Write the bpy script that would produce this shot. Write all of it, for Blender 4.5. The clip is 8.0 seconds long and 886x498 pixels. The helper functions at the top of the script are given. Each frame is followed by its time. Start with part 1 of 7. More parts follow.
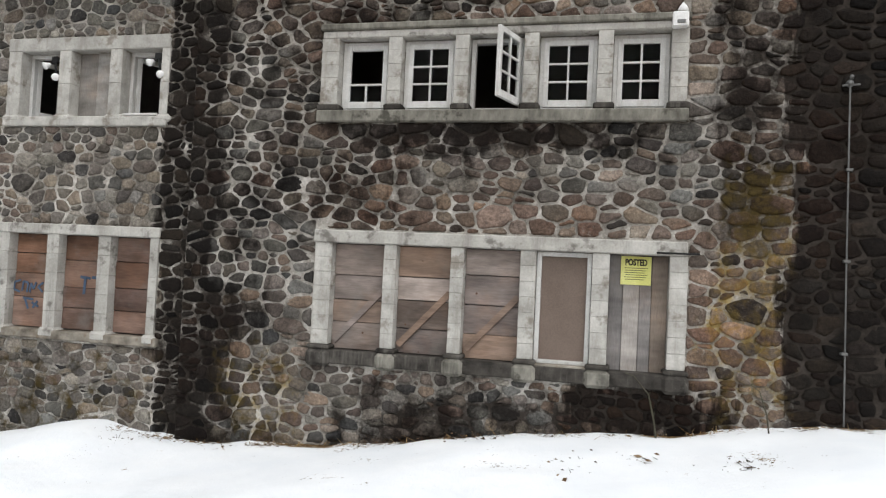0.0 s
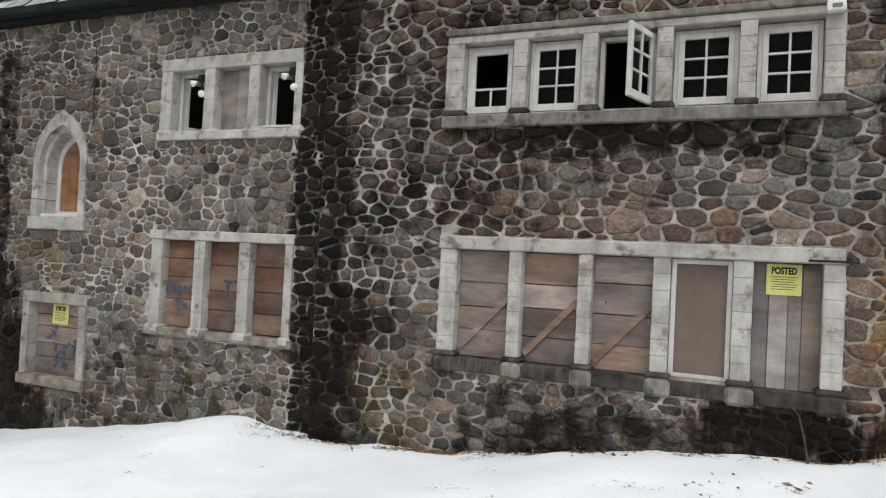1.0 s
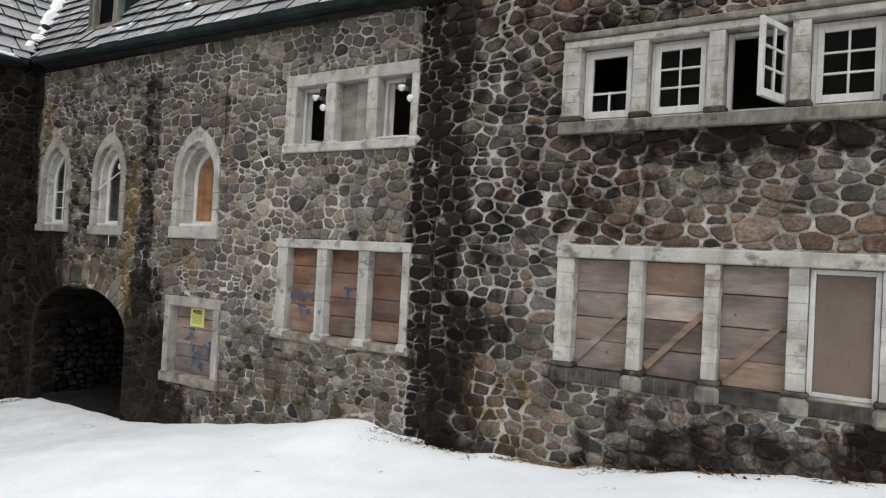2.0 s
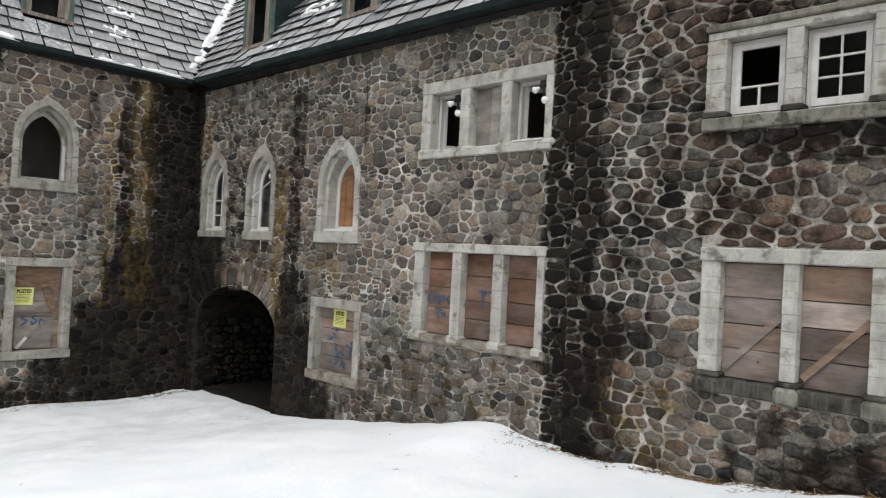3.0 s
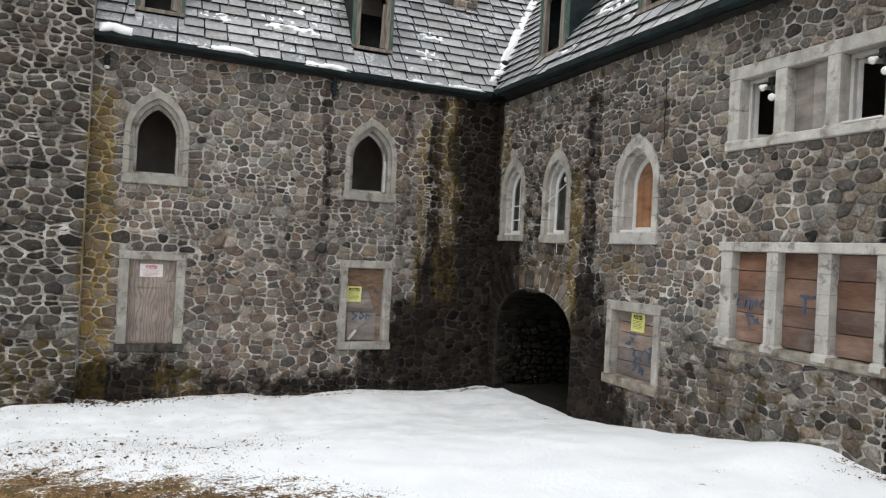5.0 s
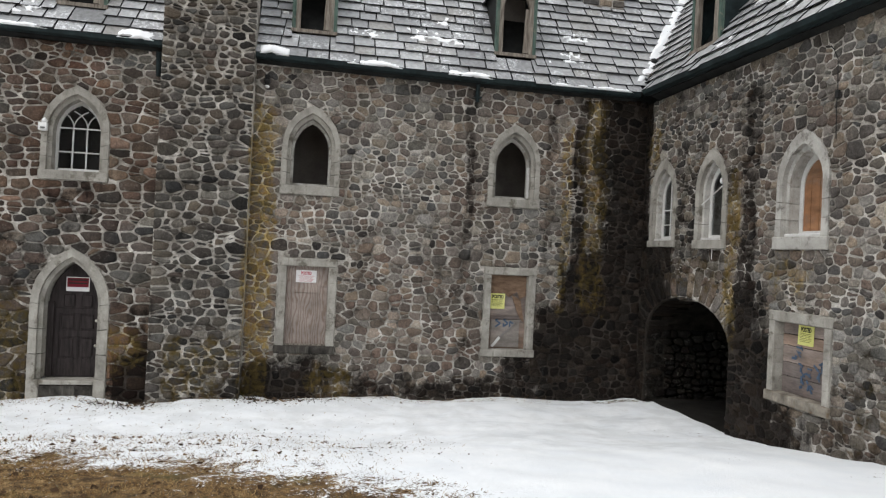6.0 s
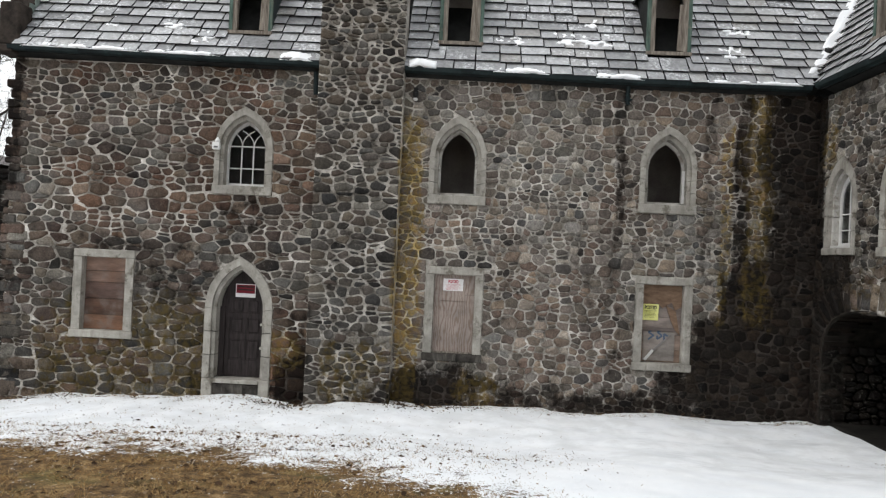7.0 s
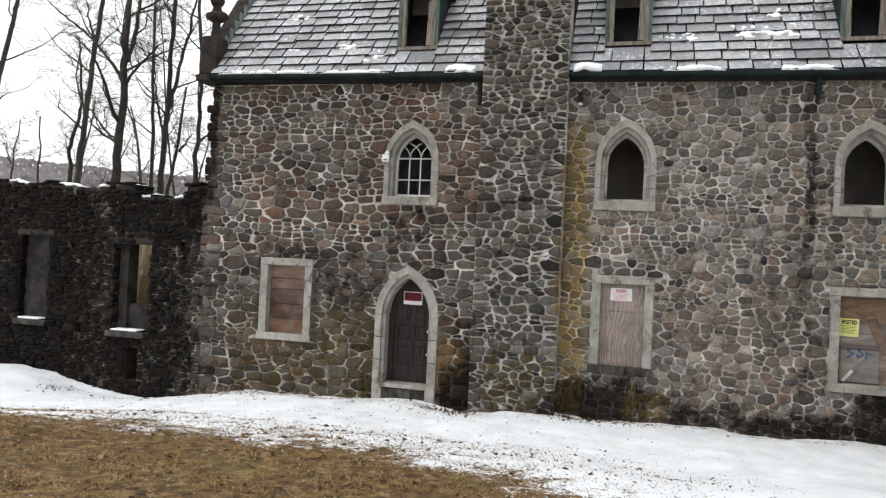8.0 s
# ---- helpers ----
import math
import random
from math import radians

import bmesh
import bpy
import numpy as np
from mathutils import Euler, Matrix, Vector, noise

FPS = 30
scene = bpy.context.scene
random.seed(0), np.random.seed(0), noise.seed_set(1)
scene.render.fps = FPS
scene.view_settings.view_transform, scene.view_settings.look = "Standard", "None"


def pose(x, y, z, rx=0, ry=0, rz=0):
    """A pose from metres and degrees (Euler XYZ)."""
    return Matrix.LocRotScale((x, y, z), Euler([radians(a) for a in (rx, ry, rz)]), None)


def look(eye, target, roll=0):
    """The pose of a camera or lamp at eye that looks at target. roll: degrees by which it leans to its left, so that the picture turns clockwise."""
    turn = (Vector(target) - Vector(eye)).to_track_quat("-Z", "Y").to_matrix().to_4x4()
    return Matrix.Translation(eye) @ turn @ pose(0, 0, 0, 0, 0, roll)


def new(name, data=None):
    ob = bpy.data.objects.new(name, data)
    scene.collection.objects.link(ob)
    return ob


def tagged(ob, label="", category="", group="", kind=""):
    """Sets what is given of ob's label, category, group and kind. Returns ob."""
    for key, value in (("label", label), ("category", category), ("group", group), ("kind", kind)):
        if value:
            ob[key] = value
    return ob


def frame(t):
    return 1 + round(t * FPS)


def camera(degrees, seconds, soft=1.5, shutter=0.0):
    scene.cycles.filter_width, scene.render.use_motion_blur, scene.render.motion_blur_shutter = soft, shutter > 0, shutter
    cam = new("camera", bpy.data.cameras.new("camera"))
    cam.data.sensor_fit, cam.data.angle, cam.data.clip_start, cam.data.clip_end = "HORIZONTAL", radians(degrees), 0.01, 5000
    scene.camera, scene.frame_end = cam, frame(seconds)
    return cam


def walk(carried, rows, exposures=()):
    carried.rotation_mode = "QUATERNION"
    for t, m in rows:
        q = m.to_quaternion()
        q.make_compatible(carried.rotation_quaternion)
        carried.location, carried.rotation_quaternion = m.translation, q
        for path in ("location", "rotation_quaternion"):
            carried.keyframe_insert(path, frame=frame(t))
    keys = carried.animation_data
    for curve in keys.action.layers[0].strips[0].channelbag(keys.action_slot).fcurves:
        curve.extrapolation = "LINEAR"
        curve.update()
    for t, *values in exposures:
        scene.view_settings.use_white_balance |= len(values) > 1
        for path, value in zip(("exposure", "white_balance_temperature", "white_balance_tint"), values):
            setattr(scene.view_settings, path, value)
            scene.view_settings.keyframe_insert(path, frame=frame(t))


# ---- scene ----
# Abandoned fieldstone manor in snow: a north range (wall along x), a west range (wall along y) and a ruined wall.
YA, XB = 5.08, -17.04          # faces of the north wall and of the west wall
XBLOCK = -7.45                 # corner of the taller block in the north range
cam = camera(64.5, 8.0, soft=1.25)
PATH = [
    (0, (-2.707, -2.218, 1.48), (-3.166, -0.273, 1.547), 2.8),
    (0.5, (-2.701, -2.159, 1.537), (-3.339, -0.264, 1.589), 2.9),
    (1, (-2.74, -2.105, 1.557), (-3.538, -0.272, 1.605), 3.0),
    (2.5, (-2.783, -2.075, 1.659), (-4.012, -0.497, 1.688), 3.0),
    (3, (-2.792, -2.073, 1.64), (-4.174, -0.627, 1.665), 3.0),
    (3.5, (-2.811, -2.064, 1.601), (-4.338, -0.772, 1.622), 3.0),
    (4, (-2.827, -2.058, 1.552), (-4.476, -0.926, 1.569), 3.0),
    (4.5, (-2.859, -2.052, 1.536), (-4.616, -1.095, 1.546), 3.0),
    (6, (-2.974, -1.9, 1.501), (-4.94, -1.533, 1.51), 2.8),
    (6.5, (-3.017, -1.831, 1.531), (-5.011, -1.675, 1.539), 2.8),
    (7, (-3.087, -1.806, 1.512), (-5.086, -1.865, 1.524), 2.7),
    (7.5, (-3.161, -1.744, 1.441), (-5.139, -2.039, 1.465), 2.7),
    (8, (-3.218, -1.769, 1.422), (-5.147, -2.295, 1.449), 2.7),
]
walk(cam, [(t, look(eye, target, roll)) for t, eye, target, roll in PATH],
     [(0.0, 0.57), (0.5, 0.44), (1.0, 0.38), (2.5, 0.42), (3.0, 0.46), (4.5, 0.48), (6.0, 0.38), (7.0, 0.38), (8.0, 0.5)])

# ---------------------------------------------------------------- light
world = bpy.data.worlds.new("overcast")
scene.world = world
world.use_nodes = True
wn = world.node_tree.nodes
wl = world.node_tree.links
bg = wn["Background"]
sky = wn.new("ShaderNodeTexSky")
sky.sky_type, sky.sun_disc = "NISHITA", False
sky.sun_elevation, sky.sun_rotation = radians(48), radians(150)
sky.air_density, sky.dust_density = 1.0, 4.0
grey = wn.new("ShaderNodeHueSaturation")
grey.inputs["Saturation"].default_value = 0.12
cloud = wn.new("ShaderNodeMix")
cloud.data_type = "RGBA"
cloud.inputs["Factor"].default_value = 0.8
cloud.inputs["B"].default_value = (11.0, 11.3, 11.6, 1)      # the cloud layer hides most of the blue sky
wl.new(sky.outputs[0], grey.inputs["Color"])
wl.new(grey.outputs[0], cloud.inputs["A"])
wl.new(cloud.outputs["Result"], bg.inputs["Color"])
bg.inputs["Strength"].default_value = 0.1
sun = new("sun", bpy.data.lights.new("sun", "SUN"))
sun.data.energy, sun.data.angle, sun.data.color = 0.6, radians(25), (1.0, 0.97, 0.93)
sun.matrix_world = look((0, 0, 30), (-9, 14, 0))
scene.view_settings.exposure = 0.5

# ---------------------------------------------------------------- node helpers


class Graph:
    """A small wrapper that adds shader nodes to one material."""

    def __init__(self, name, rough=0.85):
        self.m = bpy.data.materials.new(name)
        self.m.use_nodes = True
        self.t = self.m.node_tree
        self.b = self.t.nodes["Principled BSDF"]
        self.b.inputs["Roughness"].default_value = rough
        self.b.inputs["Specular IOR Level"].default_value = 0.1
        self.p = self.c = None

    def put(self, sock, v):
        if isinstance(v, bpy.types.NodeSocket):
            self.t.links.new(v, sock)
        elif isinstance(v, tuple) and len(v) == 3 and sock.type == "RGBA":
            sock.default_value = (*v, 1)
        else:
            sock.default_value = v

    def math(self, op, a, b=0.0, clamp=False):
        n = self.t.nodes.new("ShaderNodeMath")
        n.operation, n.use_clamp = op, clamp
        self.put(n.inputs[0], a)
        self.put(n.inputs[1], b)
        return n.outputs[0]

    def mix(self, f, a, b, blend="MIX"):
        n = self.t.nodes.new("ShaderNodeMix")
        n.data_type, n.blend_type = "RGBA", blend
        self.put(n.inputs["Factor"], f)
        self.put(n.inputs["A"], a)
        self.put(n.inputs["B"], b)
        return n.outputs["Result"]

    def noise(self, scale, detail=4.0, rough=0.6, vec=None, dist=0.0):
        n = self.t.nodes.new("ShaderNodeTexNoise")
        n.inputs["Scale"].default_value, n.inputs["Detail"].default_value = scale, detail
        n.inputs["Roughness"].default_value, n.inputs["Distortion"].default_value = rough, dist
        self.put(n.inputs["Vector"], vec if vec is not None else self.pos())
        return n.outputs["Fac"]

    def pos(self):
        if self.p is None:
            self.p = self.t.nodes.new("ShaderNodeNewGeometry").outputs["Position"]
        return self.p

    def xyz(self):
        if self.c is None:
            n = self.t.nodes.new("ShaderNodeSeparateXYZ")
            self.put(n.inputs[0], self.pos())
            self.c = n.outputs
        return self.c

    def stretch(self, x, y, z):
        n = self.t.nodes.new("ShaderNodeVectorMath")
        n.operation = "MULTIPLY"
        self.put(n.inputs[0], self.pos())
        n.inputs[1].default_value = (x, y, z)
        return n.outputs[0]

    def ramp(self, f, stops, interp="LINEAR"):
        n = self.t.nodes.new("ShaderNodeValToRGB")
        e = n.color_ramp.elements
        n.color_ramp.interpolation = interp
        while len(e) < len(stops):
            e.new(0.5)
        for el, (p, c) in zip(e, stops):
            el.position = p
            el.color = (*c, 1) if isinstance(c, tuple) else (c, c, c, 1)
        self.put(n.inputs[0], f)
        return n.outputs[0]

    def step(self, f, lo, hi):
        n = self.t.nodes.new("ShaderNodeMapRange")
        n.interpolation_type = "SMOOTHSTEP"
        self.put(n.inputs["Value"], f)
        self.put(n.inputs["From Min"], lo)
        self.put(n.inputs["From Max"], hi)
        return n.outputs["Result"]

    def piece(self):
        """A chance value for each piece, be it an object of its own or an island of a joined mesh."""
        a = self.t.nodes.new("ShaderNodeObjectInfo").outputs["Random"]
        b = self.t.nodes.new("ShaderNodeNewGeometry").outputs["Random Per Island"]
        return self.math("FRACT", self.math("ADD", a, self.math("MULTIPLY", b, 7.31)))

    def bump(self, height, strength, distance=0.01):
        n = self.t.nodes.new("ShaderNodeBump")
        n.inputs["Strength"].default_value, n.inputs["Distance"].default_value = strength, distance
        self.put(n.inputs["Height"], height)
        self.put(self.b.inputs["Normal"], n.outputs[0])

    def done(self, colour, rough=None):
        self.put(self.b.inputs["Base Color"], colour)
        if rough is not None:
            self.put(self.b.inputs["Roughness"], rough)
        return self.m


def weathered(g, colour, axis, wet, moss, rough=0.85, joints=False):
    """Water stains, some painted shade, and lichen, at set places: bands (centre, half width, low, high, strength,
    share that the joints take up).
    """
    c = g.xyz()
    wander = g.math("MULTIPLY", g.math("SUBTRACT", g.noise(0.9, 3), 0.5), 1.1)
    streak = g.math("MULTIPLY", g.math("SUBTRACT", g.noise(4.5, 4, 0.65, g.stretch(1, 1, 0.13)), 0.5), 1.3)
    level = g.math("ADD", g.math("MULTIPLY", wander, 0.7), g.math("MULTIPLY", g.math("SUBTRACT", g.noise(3.2, 4, 0.6), 0.5), 0.7))
    wander = g.math("ADD", wander, streak)
    grain = g.noise(4.5, 5, 0.7)
    total = None
    for lot in (wet, moss):
        total = None
        for mid, half, low, high, power, *share in lot:
            power *= (share[0] if share else 0.9) if joints and lot is wet else 1.0
            along = g.math("ABSOLUTE", g.math("ADD", g.math("SUBTRACT", c[axis], mid), g.math("MULTIPLY", wander, min(1.0, half * 1.3))))
            band = g.math("SUBTRACT", 1.0, g.step(along, half * 0.45, half * 1.15))
            zz = g.math("ADD", c[2], level)
            rise = g.math("MULTIPLY", g.step(zz, low - 0.25, low + 0.25), g.math("SUBTRACT", 1.0, g.step(zz, high - 0.25, high + 0.25)))
            one = g.math("MULTIPLY", g.math("MULTIPLY", band, rise), power)
            total = one if total is None else g.math("MAXIMUM", total, one)
        if total is None:
            continue
        patch = g.math("MULTIPLY", g.step(g.math("ADD", total, g.math("MULTIPLY", g.math("SUBTRACT", grain, 0.5), 2.2)), 0.1, 0.8), g.step(total, 0.0, 0.2))
        if lot is wet:
            patch = g.math("MULTIPLY", patch, 0.97)
            colour = g.mix(patch, colour, g.mix(1.0, colour, (0.07, 0.058, 0.052), "MULTIPLY"))
            rough = g.math("SUBTRACT", rough, g.math("MULTIPLY", patch, 0.12))
        else:
            spots = g.math("MULTIPLY", patch, g.step(g.noise(9, 4, 0.7), 0.34, 0.62))
            colour = g.mix(spots, colour, g.mix(0.42, g.mix(1.0, colour, (1.25, 0.98, 0.45), "MULTIPLY"), (0.125, 0.092, 0.028)))
    return colour, rough


# water stains; bands centred near -17 also paint the shade of the arch reveal
WET_SHADE_A = [(-7.62, 0.3, -1.2, 5.6, 1.0, 0.6), (-7.3, 0.36, -1.2, 5.6, 1.0, 0.6), (-7.2, 0.8, -1.2, 1.4, 0.75, 1.0), (-10.6, 3.2, -2, 0.5, 0.34, 1.3), (-6.9, 0.6, -1.2, 5.6, 0.5, 0.3), (-5.0, 2.0, 4.1, 5.6, 0.5, 0.8), (-5.8, 1.3, 1.8, 5.6, 0.55, 0.6), (-4.6, 1.0, 1.95, 3.1, 0.25), (-1.5, 0.7, 2.6, 5.6, 0.3),
         (-6.5, 0.5, -1.2, 0.6, 0.4, 0.3), (-16.5, 0.85, -2, 2.0, 1.9), (-17.3, 1.3, -2, 1.2, 3.0), (-16.6, 0.9, -2, 0.7, 1.8), (0.9, 1.5, -1, 5.7, 2.4), (0.0, 0.9, -1, 5.7, 2.2), (-0.7, 0.45, -1, 5.7, 1.3, 0.9), (-1.3, 0.7, 1.9, 5.6, 0.6),
         (-3.9, 2.1, 2.65, 3.1, 0.9), (-3.6, 2.0, 1.95, 3.0, 0.2, 0.1), (-3.6, 2.4, -0.8, 0.30, 0.55, 1.5), (-2.35, 0.75, 0.0, 0.45, 1.6), (-4.0, 2.0, 0.22, 0.42, 0.8), (-13.3, 0.3, 1.2, 4.7, 0.62, 0.9), (-13.3, 0.34, -2, 1.4, 1.1, 0.9), (-12.95, 0.3, -2, 1.4, 0.6),
         (-14.6, 1.6, 3.5, 4.9, 0.3), (-14.7, 2.6, -2, 5.0, 0.3, 1.1), (-15.0, 1.8, 1.0, 3.4, 0.46, 0.9), (-8.4, 1.2, -1.2, -0.5, 0.5), (-13.2, 0.9, -2, 0.5, 1.1, 1.0), (-12.6, 1.2, -2, -0.5, 0.9), (-10.6, 2.6, -2, -0.45, 0.4), (-16.97, 0.2, -2, 4.9, 1.6)]
MOSS_A = [(-1.4, 0.45, 0.0, 2.6, 0.42), (-13.75, 0.22, 0.3, 3.0, 0.8), (-12.2, 0.6, 1.0, 1.9, 0.3), (-6.4, 0.5, -0.5, 0.6, 0.35), (-16.6, 0.35, 3.4, 4.3, 0.5), (-15.0, 1.3, 0.8, 1.7, 0.22),
          (-9.4, 2.0, -0.9, 0.3, 0.22)]
# water stains; the wide low band at 0.6 also offsets gutter shade higher up
WET_B = [(4.8, 0.5, -2, 5.4, 2.4), (4.25, 0.34, -2, 5.2, 0.75, 0.9), (4.2, 1.0, -2, 1.7, 1.3, 1.0), (3.5, 0.7, -2, 0.5, 1.2, 0.9), (3.62, 0.22, 0.5, 4.9, 0.7), (2.9, 1.0, -2, 0.1, 0.75, 1.1), (2.95, 0.12, 1.2, 4.9, 0.35), (-4.0, 0.9, -2, 12, 0.22, 1.2),
         (0.5, 6.5, -2, -0.9, 0.6, 1.1), (0.6, 3.4, -2, 1.2, 0.2, 1.3), (1.22, 0.14, 1.8, 5.1, 0.55), (1.22, 0.2, -0.6, 1.8, 0.3), (-5.2, 0.42, -2, -0.65, 1.1), (-5.0, 0.3, -2, 0.5, 0.5), (-2.4, 0.8, -2, -0.85, 1.5), (1.6, 1.8, -2, -1.0, 0.8), (-6.3, 0.5, 1.7, 2.5, 0.5), (-10.9, 0.5, -2, 1.4, 0.3),
         (-9.6, 1.9, -2, -0.9, 0.4), (-11.1, 0.3, 2.4, 5.2, 0.7), (-6.9, 0.5, -2, -1.1, 0.8), (-7.8, 3.2, -2, 1.5, 0.34, 1.4), (-4.0, 0.8, -2, 0.4, 0.3, 1.2)]
MOSS_B = [(-2.9, 0.3, -1.5, 4.2, 0.85), (3.92, 0.36, 0.4, 4.8, 0.55), (3.3, 0.14, 0.4, 4.4, 0.5), (-1.5, 0.5, -1.5, -1.0, 0.9), (-5.3, 0.45, -1.0, -0.2, 0.75), (-8.3, 2.4, -1.9, 0.3, 0.45), (-4.0, 0.7, -1.5, -0.3, 0.42)]
WET_R = [(-18.4, 6.4, -3, 4.5, 0.95), (-12.6, 1.6, -3, 4.5, 0.75), (-12.5, 1.7, 1.3, 3.5, 0.95), (-12.6, 1.4, -3, -0.3, 0.7), (-13.0, 3.0, 2.3, 3.4, 0.8), (-14.7, 0.5, -3, 3.5, 0.6), (-13.2, 0.6, -3, -0.5, 1.2)]


def stone_material(name, axis, wet, moss, warm=1.0, tone=1.0):
    g = Graph(name)
    r = g.piece()
    base = g.ramp(r, [(0.0, (0.020, 0.019, 0.019)), (0.12, (0.098, 0.092, 0.078)), (0.25, (0.042, 0.042, 0.042)), (0.38, (0.150, 0.128, 0.100)), (0.5, (0.066, 0.058, 0.051)),
                     (0.63, (0.132, 0.132, 0.124)), (0.76, (0.090, 0.072, 0.060)), (0.88, (0.046, 0.045, 0.043)), (1.0, (0.215, 0.200, 0.172))])
    base = g.mix(1.0, base, (tone, tone, tone), "MULTIPLY")
    wide = g.step(g.noise(0.55, 2), 0.42, 0.62)
    base = g.mix(g.math("MULTIPLY", wide, min(1.0, 0.55 * warm)), base, g.mix(1.0, base, (1.14, 0.90, 0.78), "MULTIPLY"))
    rosy = g.math("MULTIPLY", g.step(g.math("FRACT", g.math("MULTIPLY", r, 17.3)), 0.45, 0.7), min(1.0, 0.22 * warm))
    base = g.mix(rosy, base, g.mix(1.0, base, (1.25, 0.86, 0.76), "MULTIPLY"))
    mott = g.mix(1.0, g.ramp(g.noise(32, 6, 0.75, None, 0.4), [(0.34, 0.5), (0.5, 0.97), (0.66, 1.5)]), g.ramp(g.noise(9, 4, 0.65), [(0.34, 0.75), (0.66, 1.25)]), "MULTIPLY")
    colour = g.mix(1.0, base, mott, "MULTIPLY")
    grime = g.math("MULTIPLY", g.step(g.noise(0.62, 5, 0.62, g.stretch(1, 1, 0.7)), 0.45, 0.61), g.step(g.noise(3.4, 4, 0.65, g.stretch(1, 1, 0.22)), 0.36, 0.56))
    colour = g.mix(g.math("MULTIPLY", grime, 0.36), colour, g.mix(1.0, colour, (0.27, 0.225, 0.19), "MULTIPLY"))
    smear = g.math("MULTIPLY", g.step(g.noise(16, 5, 0.75, None, 0.8), 0.56, 0.66), g.step(g.noise(1.1, 3), 0.42, 0.6))
    colour = g.mix(g.math("MULTIPLY", smear, 0.4), colour, (0.30, 0.28, 0.25))
    speck = g.step(g.noise(75, 2), 0.62, 0.72)
    colour = g.mix(g.math("MULTIPLY", speck, 0.3), colour, (0.22, 0.21, 0.19))
    lichen = g.math("MULTIPLY", g.step(g.noise(3.2, 5, 0.7), 0.6, 0.7), g.step(g.noise(30, 3), 0.42, 0.6))
    colour = g.mix(g.math("MULTIPLY", lichen, 0.25), colour, (0.21, 0.215, 0.185))
    colour, rough = weathered(g, colour, axis, wet, moss, 0.82)
    g.bump(g.math("ADD", g.noise(22, 6, 0.7), g.math("MULTIPLY", g.noise(80, 3), 0.4)), 0.9, 0.02)
    return g.done(colour, rough)


def mortar_material(name, axis, wet, moss, gain=1.0):
    g = Graph(name, 0.95)
    colour = g.ramp(g.noise(2.1, 6, 0.75), [(0.31, (0.08, 0.072, 0.062)), (0.42, (0.225, 0.208, 0.183)), (0.54, (0.42, 0.395, 0.357)), (0.68, (0.68, 0.652, 0.61))])
    colour = g.mix(1.0, colour, g.ramp(g.noise(40, 4), [(0.3, 0.7 * gain), (0.7, 1.15 * gain)]), "MULTIPLY")
    grime = g.math("MULTIPLY", g.step(g.noise(0.62, 5, 0.62, g.stretch(1, 1, 0.7)), 0.45, 0.61), g.step(g.noise(3.4, 4, 0.65, g.stretch(1, 1, 0.22)), 0.36, 0.56))
    colour = g.mix(g.math("MULTIPLY", grime, 0.35), colour, g.mix(1.0, colour, (0.27, 0.225, 0.19), "MULTIPLY"))
    colour, rough = weathered(g, colour, axis, wet, moss, 0.95, True)
    g.bump(g.noise(55, 5, 0.7), 0.6, 0.01)
    return g.done(colour, rough)


STONE_A = stone_material("fieldstone_north", 0, WET_SHADE_A, MOSS_A, 0.5, 1.7)
STONE_K = stone_material("fieldstone_block", 0, WET_SHADE_A, MOSS_A, 1.5, 1.42)
STONE_B = stone_material("fieldstone_west", 1, WET_B, MOSS_B, 0.7, 1.78)
STONE_B_FAR = stone_material("brown_fieldstone_west", 1, WET_B, MOSS_B, 1.8, 1.02)
STONE_CHIMNEY = stone_material("dark_chimney_fieldstone", 1, WET_B, MOSS_B, 0.4, 0.9)
STONE_RUIN = stone_material("ruin_stone", 1, WET_R, [], 2.0, 0.7)
# tone cut low so that the passage stones look unlit
STONE_SHADED = stone_material("shaded_passage_fieldstone", 1, [], [], 1.0, 0.11)
MORTAR_RUIN = mortar_material("ruin_mortar", 1, WET_R, [])
MORTAR_A = mortar_material("mortar_north", 0, WET_SHADE_A, MOSS_A, 1.15)
MORTAR_K = mortar_material("mortar_block", 0, WET_SHADE_A, MOSS_A, 1.0)
MORTAR_B = mortar_material("mortar_west", 1, WET_B, MOSS_B, 1.25)


def plain(name, lo, hi, scale, rough=0.8, grain=(1, 1, 1), fine=60, bumps=0.3, spots=None, metal=0.0):
    """A surface with variation at two scales, stretched along the grain."""
    g = Graph(name, rough)
    v = g.stretch(*grain)
    colour = g.ramp(g.noise(scale, 4, 0.6, v), [(0.28, lo), (0.72, hi)])
    colour = g.mix(1.0, colour, g.ramp(g.noise(fine, 4, 0.6, v), [(0.3, 0.88), (0.7, 1.08)]), "MULTIPLY")
    if spots:
        colour = g.mix(1.0, colour, g.ramp(g.piece(), [(0.0, 0.92), (0.5, 1.0), (1.0, 1.06)]), "MULTIPLY")
        rain = g.step(g.noise(7, 4, 0.7, g.stretch(1, 1, 0.14)), 0.5, 0.72)
        colour = g.mix(g.math("MULTIPLY", rain, 0.5 * spots[3]), colour, spots[0])
        colour = g.mix(g.math("MULTIPLY", g.step(g.noise(spots[1], 4, 0.65), spots[2], spots[2] + 0.14), spots[3]), colour, spots[0])
    g.bump(g.noise(fine, 4, 0.6, v), bumps, 0.006)
    g.b.inputs["Metallic"].default_value = metal
    return g.done(colour)


